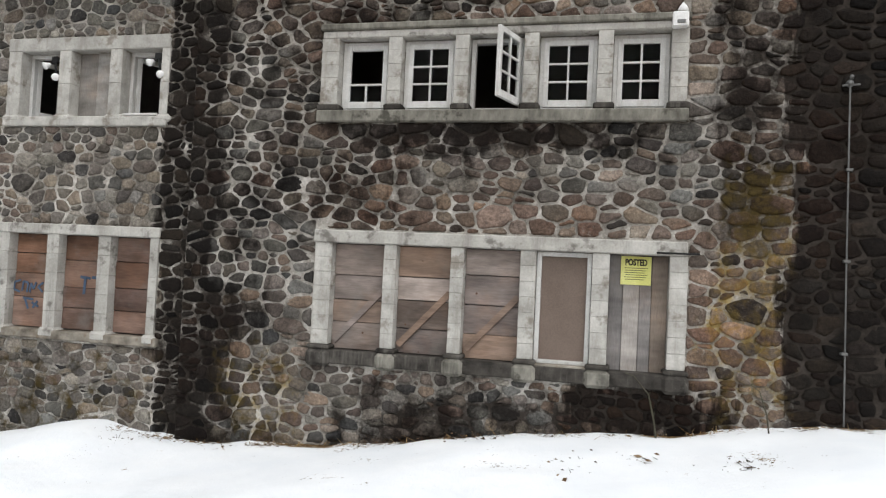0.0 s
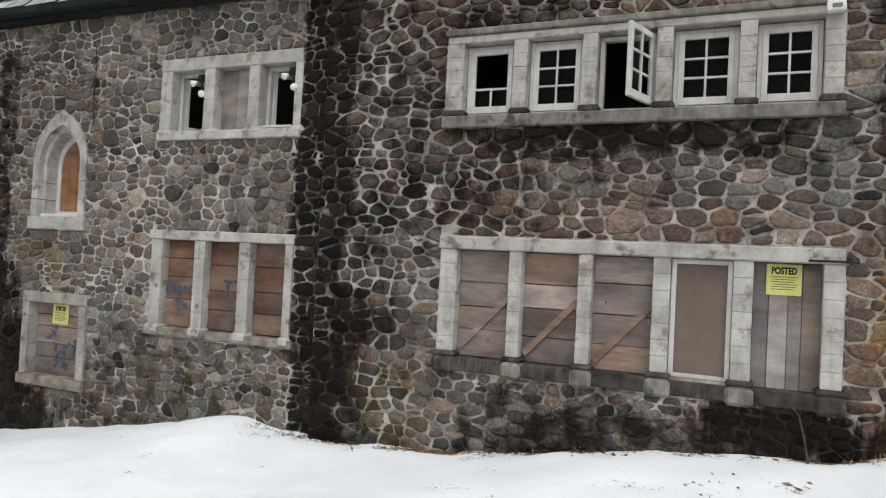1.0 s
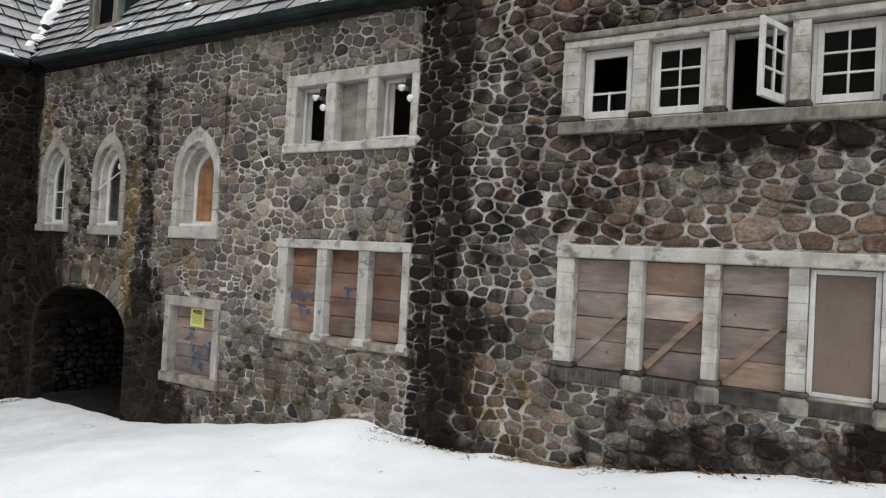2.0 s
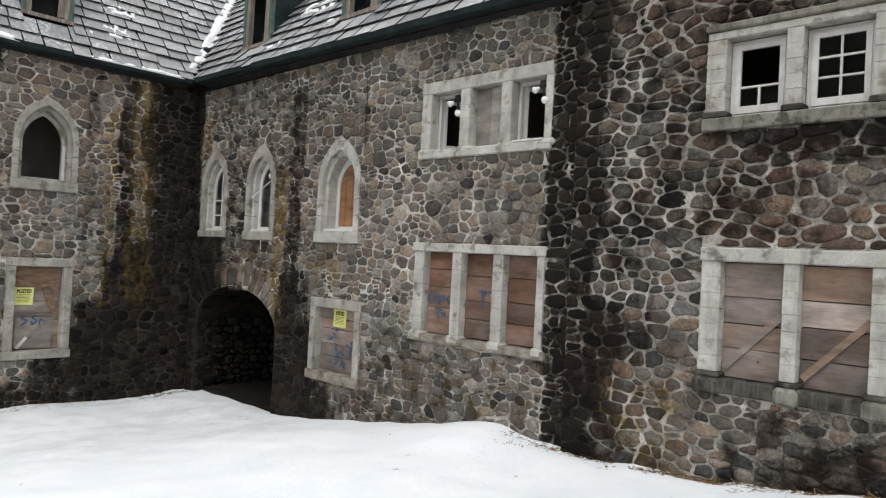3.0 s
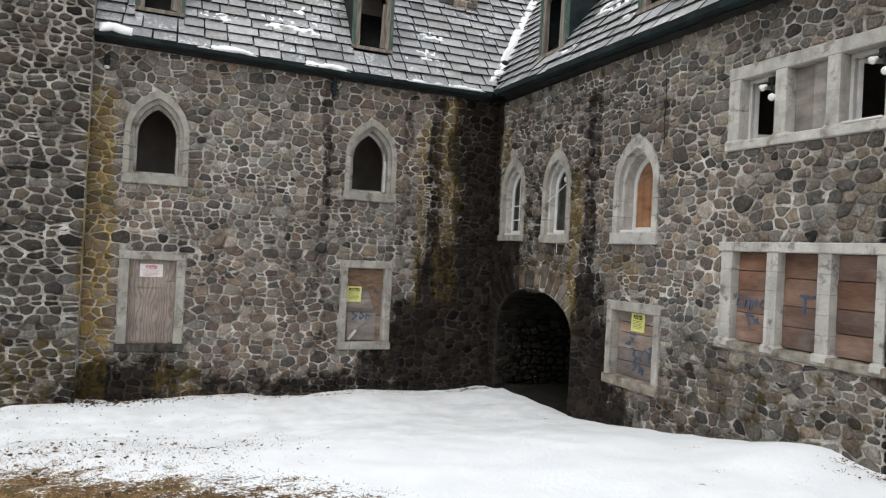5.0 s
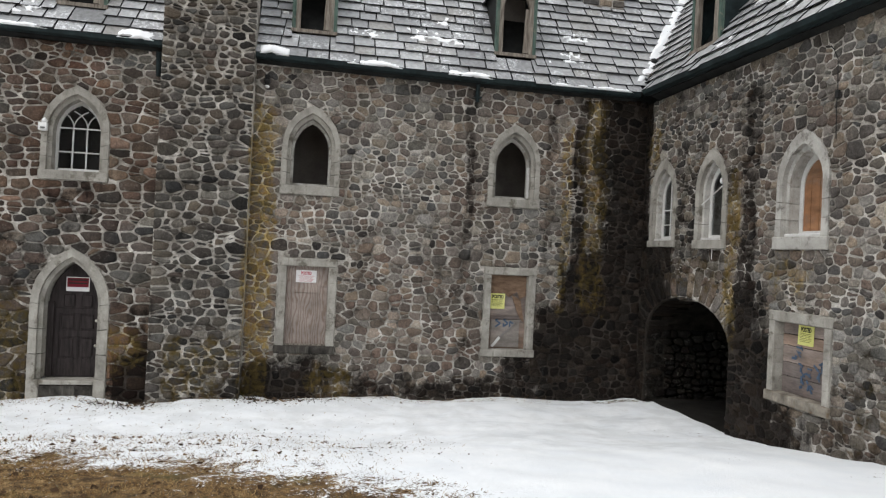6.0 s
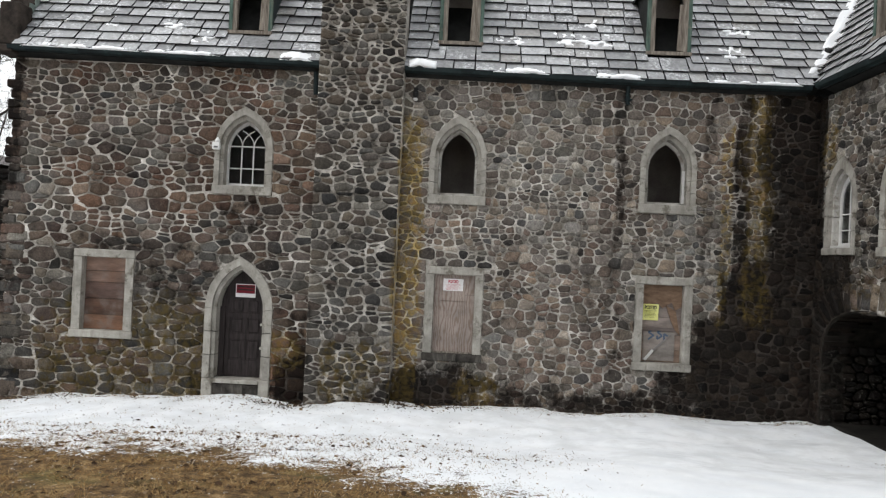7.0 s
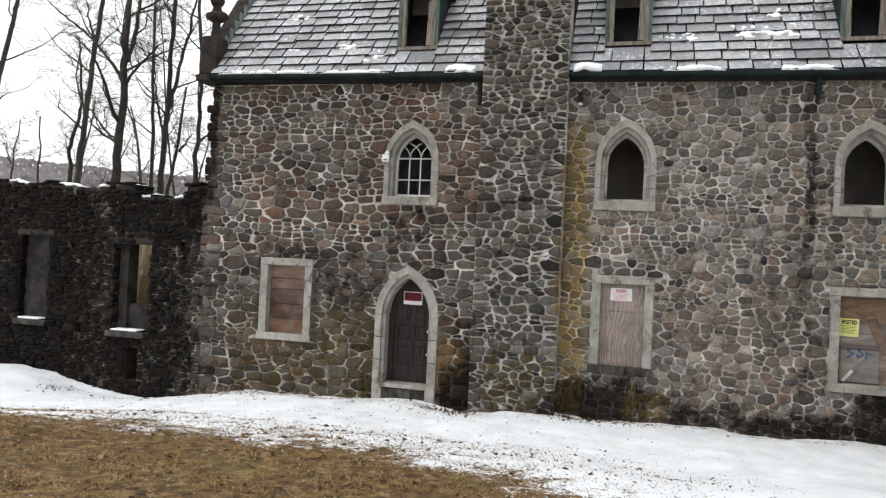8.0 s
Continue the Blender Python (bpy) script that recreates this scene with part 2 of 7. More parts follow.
def board_material(name, lo, hi, grain, knots=True):
    """Weathered planks: each its own tone, long grain, knots and grey wear."""
    g = Graph(name, 0.85)
    r = g.piece()
    v = g.stretch(*grain)
    pale = tuple(min(1.0, c * 1.5) for c in hi)
    colour = g.ramp(r, [(0.0, lo), (0.25, (hi[0] * 1.05, hi[1] * 0.88, hi[2] * 0.74)), (0.5, hi), (0.72, (lo[0] * 1.2, lo[1] * 1.25, lo[2] * 1.35)), (1.0, pale)])
    colour = g.mix(g.math("MULTIPLY", g.step(g.noise(2.2, 4), 0.5, 0.7), 0.25), colour, (hi[0] * 0.9, hi[1] * 0.62, hi[2] * 0.42))
    colour = g.mix(1.0, colour, g.ramp(g.noise(9, 5, 0.65, v, 0.6), [(0.3, 0.8), (0.7, 1.16)]), "MULTIPLY")
    colour = g.mix(1.0, colour, g.ramp(g.noise(2.4, 3, 0.6, g.stretch(0.7, 0.7, 2.0)), [(0.3, 0.6), (0.7, 1.35)]), "MULTIPLY")
    colour = g.mix(g.step(g.noise(3.0, 4), 0.5, 0.75), colour, g.mix(0.5, colour, (0.19, 0.175, 0.16)))
    if knots:
        k = g.t.nodes.new("ShaderNodeTexVoronoi")
        g.put(k.inputs["Vector"], g.pos())
        k.inputs["Scale"].default_value = 4.3
        colour = g.mix(g.math("SUBTRACT", 1.0, g.step(k.outputs["Distance"], 0.03, 0.075)), colour, (0.10, 0.055, 0.035))
    g.bump(g.noise(16, 5, 0.6, v), 0.45, 0.006)
    return g.done(colour)


LIME_A = plain("limestone", (0.30, 0.287, 0.26), (0.52, 0.505, 0.47), 2.6, 0.85, (1, 1, 1), 45, 0.35, ((0.11, 0.10, 0.088), 4.2, 0.53, 0.8))
LIME_PALE = plain("pale_limestone", (0.31, 0.298, 0.272), (0.55, 0.535, 0.50), 4.0, 0.85, (1, 1, 1), 50, 0.35, ((0.17, 0.145, 0.115), 4.2, 0.53, 0.75))
LIME_B = plain("grey_limestone", (0.215, 0.202, 0.178), (0.42, 0.40, 0.358), 3.4, 0.88, (1, 1, 1), 45, 0.35, ((0.10, 0.088, 0.068), 3.6, 0.55, 0.8))
SILL_DARK = plain("sooty_sill_stone", (0.010, 0.009, 0.008), (0.085, 0.077, 0.068), 5.5, 0.85, (1, 1, 1), 40, 0.4, ((0.24, 0.225, 0.20), 6, 0.64, 0.7))
SILL_GREY = plain("streaked_sill_stone", (0.08, 0.076, 0.064), (0.31, 0.295, 0.255), 6, 0.85, (1, 1, 0.5), 40, 0.4, ((0.04, 0.037, 0.03), 5, 0.55, 0.8))
SILL_BROWN = plain("brown_stained_sill", (0.07, 0.058, 0.045), (0.36, 0.33, 0.28), 4, 0.85, (1, 1, 1), 40, 0.4, ((0.12, 0.075, 0.04), 5, 0.55, 0.7))
WHITE = plain("peeling_white_paint", (0.50, 0.495, 0.475), (0.66, 0.655, 0.64), 5, 0.6, (1, 1, 1), 70, 0.2, ((0.26, 0.22, 0.18), 9, 0.66, 0.7))
BOARD = board_material("weathered_boards", (0.125, 0.10, 0.086), (0.255, 0.213, 0.19), (0.8, 0.8, 7))
BOARD_RED = board_material("newer_boards", (0.085, 0.054, 0.042), (0.18, 0.12, 0.094), (0.8, 0.8, 7))
BOARD_UP = board_material("upright_grey_boards", (0.15, 0.135, 0.122), (0.25, 0.23, 0.213), (16, 16, 1.4), False)
BOARD_PALE = board_material("pale_grey_boards", (0.22, 0.205, 0.19), (0.33, 0.315, 0.295), (16, 16, 1.4), False)
BOARD_ORANGE = board_material("orange_boards", (0.19, 0.10, 0.058), (0.26, 0.15, 0.088), (14, 14, 1.5), False)
PLY = plain("brown_hardboard", (0.15, 0.115, 0.095), (0.20, 0.155, 0.13), 2, 0.8, (1, 1, 1), 80, 0.1)
PLYWOOD_G = Graph("figured_plywood", 0.8)
_w = PLYWOOD_G.t.nodes.new("ShaderNodeTexWave")
_w.wave_type, _w.bands_direction = "BANDS", "Y"
_w.inputs["Scale"].default_value, _w.inputs["Distortion"].default_value = 5.5, 16.0
_w.inputs["Detail"].default_value, _w.inputs["Detail Scale"].default_value = 3.0, 0.9
PLYWOOD_G.put(_w.inputs["Vector"], PLYWOOD_G.stretch(1, 1, 0.32))
_c = PLYWOOD_G.ramp(_w.outputs["Fac"], [(0.05, (0.225, 0.172, 0.142)), (0.4, (0.28, 0.228, 0.198)), (0.9, (0.32, 0.27, 0.242))])
_c = PLYWOOD_G.mix(1.0, _c, PLYWOOD_G.ramp(PLYWOOD_G.noise(2.5, 4), [(0.3, 0.72), (0.7, 1.15)]), "MULTIPLY")
PLYWOOD_G.bump(_w.outputs["Fac"], 0.2, 0.004)
PLYWOOD = PLYWOOD_G.done(_c)
TORNPLY = plain("torn_brown_plywood", (0.10, 0.062, 0.04), (0.26, 0.175, 0.12), 5, 0.8, (1, 1, 3.0), 24, 0.2)
GABLESTONE = plain("dark_gable_stone", (0.012, 0.010, 0.009), (0.06, 0.049, 0.041), 5, 0.85, (1, 1, 1), 30, 0.6)
DOORWOOD = plain("dark_door_paint", (0.016, 0.013, 0.013), (0.052, 0.043, 0.042), 4, 0.75, (5, 5, 0.7), 40, 0.25)
OLDWOOD = plain("bleached_wood", (0.09, 0.072, 0.06), (0.33, 0.295, 0.25), 4, 0.85, (6, 6, 0.8), 40, 0.4)
# near-black stone; on the passage floor it stands in for missing light
BLACK_STONE = plain("near_black_stone", (0.006, 0.0055, 0.005), (0.026, 0.024, 0.021), 3, 0.8, (1, 1, 2.2), 14, 0.6)
# passage stone with the shade of the vault put into its colour
VAULT = plain("shaded_passage_stone", (0.008, 0.0075, 0.006), (0.045, 0.041, 0.034), 4, 0.8, (1, 1, 1.4), 14, 0.8)
COPPER = plain("tarnished_copper", (0.009, 0.012, 0.013), (0.026, 0.038, 0.040), 3, 0.5, (1, 1, 1), 30, 0.2, ((0.035, 0.062, 0.065), 4, 0.56, 0.55))
GREENPAINT = plain("green_painted_wood", (0.045, 0.075, 0.062), (0.11, 0.165, 0.14), 5, 0.7, (5, 5, 1), 40, 0.3, ((0.27, 0.23, 0.18), 7, 0.6, 0.7))
DARKPAINT = plain("dark_grey_cladding", (0.012, 0.012, 0.012), (0.035, 0.037, 0.036), 3, 0.7, (1, 1, 1), 30, 0.2)
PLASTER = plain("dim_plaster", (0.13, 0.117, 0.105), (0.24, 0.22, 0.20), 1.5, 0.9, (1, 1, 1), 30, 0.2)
TIMBER = plain("floor_timber", (0.10, 0.075, 0.055), (0.16, 0.12, 0.09), 3, 0.85, (1, 6, 1), 30, 0.2)
PLASTIC = plain("white_plastic", (0.72, 0.72, 0.71), (0.80, 0.80, 0.79), 4, 0.4, (1, 1, 1), 60, 0.05)
STEEL = plain("grey_conduit", (0.12, 0.12, 0.117), (0.22, 0.22, 0.215), 6, 0.5, (1, 1, 1), 60, 0.1, None, 0.6)
BLACK = plain("black_rubber", (0.014, 0.014, 0.014), (0.03, 0.03, 0.03), 5, 0.6, (1, 1, 1), 60, 0.1)
BRASS = plain("dull_knob_metal", (0.45, 0.43, 0.38), (0.58, 0.56, 0.5), 9, 0.35, (1, 1, 1), 60, 0.05, None, 0.9)
YELLOW = plain("yellow_card", (0.60, 0.59, 0.17), (0.70, 0.69, 0.29), 6, 0.7, (1, 1, 1), 70, 0.05)
PAPER = plain("white_card", (0.68, 0.66, 0.65), (0.76, 0.75, 0.74), 6, 0.7, (1, 1, 1), 70, 0.05)
REDCARD = plain("faded_red_card", (0.12, 0.012, 0.02), (0.17, 0.02, 0.03), 6, 0.6, (1, 1, 1), 70, 0.05)
INK = plain("black_ink", (0.02, 0.02, 0.018), (0.035, 0.035, 0.03), 9, 0.7)
REDINK = plain("red_ink", (0.42, 0.05, 0.08), (0.5, 0.09, 0.11), 9, 0.7)
BLUE = plain("blue_spray_paint", (0.05, 0.072, 0.11), (0.085, 0.125, 0.185), 8, 0.6)
SLATE_G = Graph("slate", 0.42)
SLATE_G.b.inputs["Specular IOR Level"].default_value = 0.5
_r = SLATE_G.piece()
_c = SLATE_G.ramp(_r, [(0.0, (0.13, 0.132, 0.137)), (0.25, (0.31, 0.317, 0.326)), (0.5, (0.22, 0.223, 0.23)), (0.8, (0.40, 0.408, 0.415)), (1.0, (0.25, 0.244, 0.234))])
_c = SLATE_G.mix(1.0, _c, SLATE_G.ramp(SLATE_G.noise(12, 5), [(0.3, 0.7), (0.7, 1.25)]), "MULTIPLY")
_c = SLATE_G.mix(SLATE_G.math("MULTIPLY", SLATE_G.step(SLATE_G.noise(1.6, 5, 0.7), 0.55, 0.72), 0.5), _c, (0.35, 0.36, 0.36))
_c = SLATE_G.mix(SLATE_G.math("MULTIPLY", SLATE_G.step(SLATE_G.noise(2.3, 4, 0.7), 0.62, 0.72), 0.35), _c, (0.16, 0.19, 0.12))
_d = SLATE_G.math("MULTIPLY", SLATE_G.step(SLATE_G.noise(1.3, 4, 0.6), 0.46, 0.6), SLATE_G.step(SLATE_G.noise(14, 6, 0.8), 0.49, 0.58))
_c = SLATE_G.mix(SLATE_G.math("MULTIPLY", _d, 0.75), _c, (0.74, 0.76, 0.78))
SLATE_G.bump(SLATE_G.noise(25, 5), 0.35, 0.006)
SLATE = SLATE_G.done(_c)
# slate edges darkened: dirt plus the shadow under each course
SLATE_SHADE_EDGE = plain("shaded_dirty_slate_edge", (0.008, 0.008, 0.0085), (0.035, 0.035, 0.037), 6)
SNOW_G = Graph("snow", 0.6)
SNOW_G.b.inputs["Subsurface Weight"].default_value = 0.0
SNOW_G.bump(SNOW_G.noise(9, 6, 0.6), 0.25, 0.03)
SNOW = SNOW_G.done(SNOW_G.ramp(SNOW_G.noise(2.5, 4), [(0.3, (0.86, 0.88, 0.90)), (0.7, (0.92, 0.93, 0.94))]))
GLASS_G = Graph("window_glass", 0.03)
GLASS_G.b.inputs["Transmission Weight"].default_value = 1.0
GLASS_G.b.inputs["IOR"].default_value = 1.1
GLASS = GLASS_G.done((0.6, 0.62, 0.62))
BULB_G = Graph("flood_bulb_glass", 0.15)
BULB = BULB_G.done(BULB_G.ramp(BULB_G.noise(8), [(0.3, (0.74, 0.74, 0.73)), (0.7, (0.82, 0.82, 0.81))]))
BARK_G = Graph("bark", 0.9)
_b = BARK_G.ramp(BARK_G.noise(7, 5, 0.7, BARK_G.stretch(3, 3, 0.6)), [(0.3, (0.022, 0.018, 0.016)), (0.7, (0.085, 0.073, 0.062))])
_b = BARK_G.mix(BARK_G.math("MULTIPLY", BARK_G.step(BARK_G.noise(0.6, 3), 0.52, 0.66), 0.4), _b, (0.11, 0.115, 0.07))
BARK_G.bump(BARK_G.noise(30, 5, 0.7, BARK_G.stretch(2, 2, 0.4)), 0.7, 0.02)
BARK = BARK_G.done(_b)
STRAW_G = Graph("dead_grass", 0.9)
STRAW = STRAW_G.done(STRAW_G.ramp(STRAW_G.piece(), [(0.0, (0.06, 0.028, 0.011)), (0.35, (0.17, 0.094, 0.034)), (0.6, (0.25, 0.152, 0.062)), (0.85, (0.43, 0.31, 0.16)), (1.0, (0.10, 0.088, 0.03))]))
LEAF_G = Graph("dead_leaf", 0.8)
LEAF = LEAF_G.done(LEAF_G.ramp(LEAF_G.piece(), [(0.0, (0.03, 0.018, 0.011)), (0.45, (0.065, 0.038, 0.02)), (0.75, (0.12, 0.075, 0.042)), (1.0, (0.26, 0.19, 0.12))]))

# ---------------------------------------------------------------- geometry helpers
UP = Vector((0, 0, 1))
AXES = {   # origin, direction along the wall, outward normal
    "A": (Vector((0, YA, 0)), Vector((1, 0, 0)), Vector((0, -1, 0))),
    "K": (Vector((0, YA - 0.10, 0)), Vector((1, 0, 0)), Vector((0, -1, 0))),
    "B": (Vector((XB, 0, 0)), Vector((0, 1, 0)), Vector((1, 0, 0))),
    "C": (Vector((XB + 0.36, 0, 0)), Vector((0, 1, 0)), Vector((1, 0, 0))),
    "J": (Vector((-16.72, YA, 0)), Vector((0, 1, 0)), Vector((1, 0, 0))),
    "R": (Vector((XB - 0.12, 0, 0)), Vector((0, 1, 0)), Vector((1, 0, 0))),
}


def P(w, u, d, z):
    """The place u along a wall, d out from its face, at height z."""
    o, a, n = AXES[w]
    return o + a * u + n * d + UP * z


def thing(name, base, label="", category="", group="", kind=""):
    ob = new(name)
    ob.location = base
    ob.empty_display_size = 0.2
    bpy.context.view_layer.update()
    return tagged(ob, label, category, group, kind)


def part(name, bm, material, parent=None, label="", smooth=False, kind=""):
    """Links a bmesh, given in world places, as one mesh object under a thing or a part."""
    bmesh.ops.recalc_face_normals(bm, faces=bm.faces)
    me = bpy.data.meshes.new(name)
    base = world_place(parent) if parent else Vector()
    bm.transform(Matrix.Translation(-base))
    bm.to_mesh(me)
    bm.free()
    me.materials.append(material)
    if smooth:
        me.shade_smooth()
    ob = new(name, me)
    ob.parent = parent
    return tagged(ob, label, kind=kind)


def world_place(ob):
    p = Vector()
    while ob:
        p += ob.location
        ob = ob.parent
    return p


def bar(bm, w, u0, u1, d0, d1, z0, z1, lean=0.0):
    """A block in a wall's frame; lean moves its top along the wall."""
    v = []
    for z in (z0, z1):
        s = lean if z == z1 else 0.0
        v += [bm.verts.new(P(w, u + s, d, z)) for u, d in ((u0, d0), (u1, d0), (u1, d1), (u0, d1))]
    for f in ((0, 1, 2, 3), (4, 5, 6, 7), (0, 1, 5, 4), (1, 2, 6, 5), (2, 3, 7, 6), (3, 0, 4, 7)):
        bm.faces.new([v[i] for i in f])
    return bm


def block(w, u0, u1, d0, d1, z0, z1, bevel=0.008, lean=0.0):
    bm = bar(bmesh.new(), w, u0, u1, d0, d1, z0, z1, lean)
    if bevel:
        bmesh.ops.bevel(bm, geom=bm.edges[:], offset=bevel, segments=1, affect="EDGES")
    return bm


def slanted(w, ua, za, ub, zb, wide, d0, d1):
    """A straight lath from (ua, za) to (ub, zb) on a wall."""
    bm = bmesh.new()
    t = Vector((ub - ua, zb - za)).normalized() * wide / 2
    c = [(ua - t.y, za + t.x), (ub - t.y, zb + t.x), (ub + t.y, zb - t.x), (ua + t.y, za - t.x)]
    lo = [bm.verts.new(P(w, u, d0, z)) for u, z in c]
    hi = [bm.verts.new(P(w, u, d1, z)) for u, z in c]
    bm.faces.new(lo), bm.faces.new(hi)
    for i in range(4):
        bm.faces.new((lo[i], lo[i - 1], hi[i - 1], hi[i]))
    return bm


def prism(w, loop, d0, d1, bm=None):
    """A flat outline in (u, z) with thickness."""
    bm = bm or bmesh.new()
    lo = [bm.verts.new(P(w, u, d0, z)) for u, z in loop]
    hi = [bm.verts.new(P(w, u, d1, z)) for u, z in loop]
    bm.faces.new(lo), bm.faces.new(hi)
    for i in range(len(loop)):
        bm.faces.new((lo[i], lo[i - 1], hi[i - 1], hi[i]))
    return bm


def lancet(uc, half, z0, spring, apex, n=7):
    """Pointed-arch outline, from the foot on one side over the apex to the other."""
    h = apex - spring
    r = (half * half + h * h) / (2 * half)
    out = [(uc - half, z0)]
    top = math.asin(min(1.0, h / r))
    for i in range(n + 1):
        a = top * i / n
        out.append((uc - half + r - r * math.cos(a), spring + r * math.sin(a)))
    return out + [(2 * uc - u, z) for u, z in reversed(out[:-1])]


def band(w, outer, inner, d0, d1, i0, i1, bm=None):
    """A closed strip between two outlines with the same number of points, from point i0 to i1."""
    bm = bm or bmesh.new()
    rows = []
    for i in range(i0, i1 + 1):
        (uo, zo), (ui, zi) = outer[i], inner[i]
        rows.append([bm.verts.new(P(w, u, d, z)) for u, z, d in ((uo, zo, d0), (uo, zo, d1), (ui, zi, d1), (ui, zi, d0))])
    for a, b in zip(rows, rows[1:]):
        for k in range(4):
            bm.faces.new((a[k], a[k - 1], b[k - 1], b[k]))
    bm.faces.new(rows[0]), bm.faces.new(rows[-1])
    return bm


def slab(w, outline, holes, d0, d1):
    """A wall with thickness whose openings go right through it."""
    from mathutils.geometry import tessellate_polygon
    loops = [outline] + holes
    flat = [p for l in loops for p in l]
    tris = tessellate_polygon([[Vector((u, z, 0)) for u, z in l] for l in loops])
    bm = bmesh.new()
    lo = [bm.verts.new(P(w, u, d0, z)) for u, z in flat]
    hi = [bm.verts.new(P(w, u, d1, z)) for u, z in flat]
    for t in tris:
        for side in (lo, hi):
            try:
                bm.faces.new([side[i] for i in t])
            except ValueError:
                pass
    k = 0
    for l in loops:
        for i in range(len(l)):
            a, b = k + i, k + (i + 1) % len(l)
            bm.faces.new((lo[a], lo[b], hi[b], hi[a]))
        k += len(l)
    return bm


def tube(bm, points, radii, sides=6):
    """A tapered tube along a line of points."""
    rings = []
    ref = None
    for i, p in enumerate(points):
        d = (points[min(i + 1, len(points) - 1)] - points[max(i - 1, 0)]).normalized()
        if ref is None:
            ref = d.orthogonal().normalized()
        ref = (ref - d * ref.dot(d)).normalized()
        side = d.cross(ref)
        rings.append([bm.verts.new(p + (ref * math.cos(a) + side * math.sin(a)) * radii[i]) for a in (2 * math.pi * k / sides for k in range(sides))])
    for a, b in zip(rings, rings[1:]):
        for k in range(sides):
            bm.faces.new((a[k], a[k - 1], b[k - 1], b[k]))
    bm.faces.new(rings[0]), bm.faces.new(rings[-1])
    return bm


def turned(profile, at, axis=UP, sides=14, bm=None):
    """A body of revolution: (radius, distance along axis) pairs."""
    bm = bm or bmesh.new()
    axis = Vector(axis).normalized()
    ref = axis.orthogonal().normalized()
    side = axis.cross(ref)
    rings = []
    for r, h in profile:
        rings.append([bm.verts.new(Vector(at) + axis * h + (ref * math.cos(a) + side * math.sin(a)) * max(r, 1e-4)) for a in (2 * math.pi * k / sides for k in range(sides))])
    for a, b in zip(rings, rings[1:]):
        for k in range(sides):
            bm.faces.new((a[k], a[k - 1], b[k - 1], b[k]))
    bm.faces.new(rings[0]), bm.faces.new(rings[-1])
    return bm


def lerp(x, knots):
    """Straight lines through (x, value) knots."""
    return float(np.interp(x, [k[0] for k in knots], [k[1] for k in knots]))


# ---------------------------------------------------------------- ground
GROUND_X = [(-60, -2.6), (-30, -2.0), (-17, -1.47), (-14, -1.44), (-12, -1.12), (-10, -0.82), (-8.4, -0.66), (-6.8, -0.6), (-5.4, -0.4), (-4.2, -0.24), (-2, 0.0), (-0.8, 0.2), (4, 0.35), (40, 0.6)]


def ground_z(x, y):
    z = lerp(x, GROUND_X)
    near = max(-1.5, z) if y > -9 else z
    near -= 0.10 * min(1.0, max(0.0, (-4.0 - y) / 1.5)) * min(1.0, max(0.0, (-13.0 - x) / 2.5))
    z = near - 0.33 * min(1.0, max(0.0, (-8.5 - y) / 4.0)) * (1 if x < -12 else 0.5)
    z += 0.17 * math.exp(-((x + 8.75) / 0.75) ** 2 - ((y - 4.7) / 0.9) ** 2)            # a drift against the wall
    z += 0.30 * math.exp(-((x + 16.3) / 1.3) ** 2 - ((y + 16.2) / 1.9) ** 2)            # a bank by the ruin
    z -= 0.07 * math.exp(-((x + 16.9) / 0.9) ** 2 - ((y + 8.0) / 1.7) ** 4)             # trodden snow at the door
    z += 0.10 * math.exp(-((x + 16.9) / 0.8) ** 2 - ((y + 5.9) / 0.9) ** 2)
    z -= 0.24 * math.exp(-((x + 17.0) / 1.3) ** 2 - ((y + 12.4) / 1.5) ** 2)          # a dip at the foot of the ruin
    for hollow in (-5.1, -2.5):
        z -= 0.07 * math.exp(-((x + 16.8) / 0.4) ** 2 - ((y - hollow) / 0.55) ** 2)
    z -= 0.10 * math.exp(-((x + 16.9) / 0.35) ** 2) * (0.5 + 0.5 * math.sin(y * 2.1))   # melted strip at the west wall
    if -40 < x < 10 and -30 < y < 8:
        z += 0.09 * noise.noise((x * 0.45, y * 0.45, 0)) + 0.03 * noise.noise((x * 1.7, y * 1.7, 3))
        if x < -13 and y < 1:
            z += 0.035 * noise.noise((x * 3.3, y * 3.3, 11)) * min(1.0, -13 - x)
    far = math.hypot(x, y)
    if far > 120 and x < 0:                                                             # the wooded ridge beyond
        z += 44 * min(1.0, (far - 120) / 330) ** 1.3 * (1 + 0.18 * noise.noise((y * 0.004, x * 0.004, 5)))
    return z


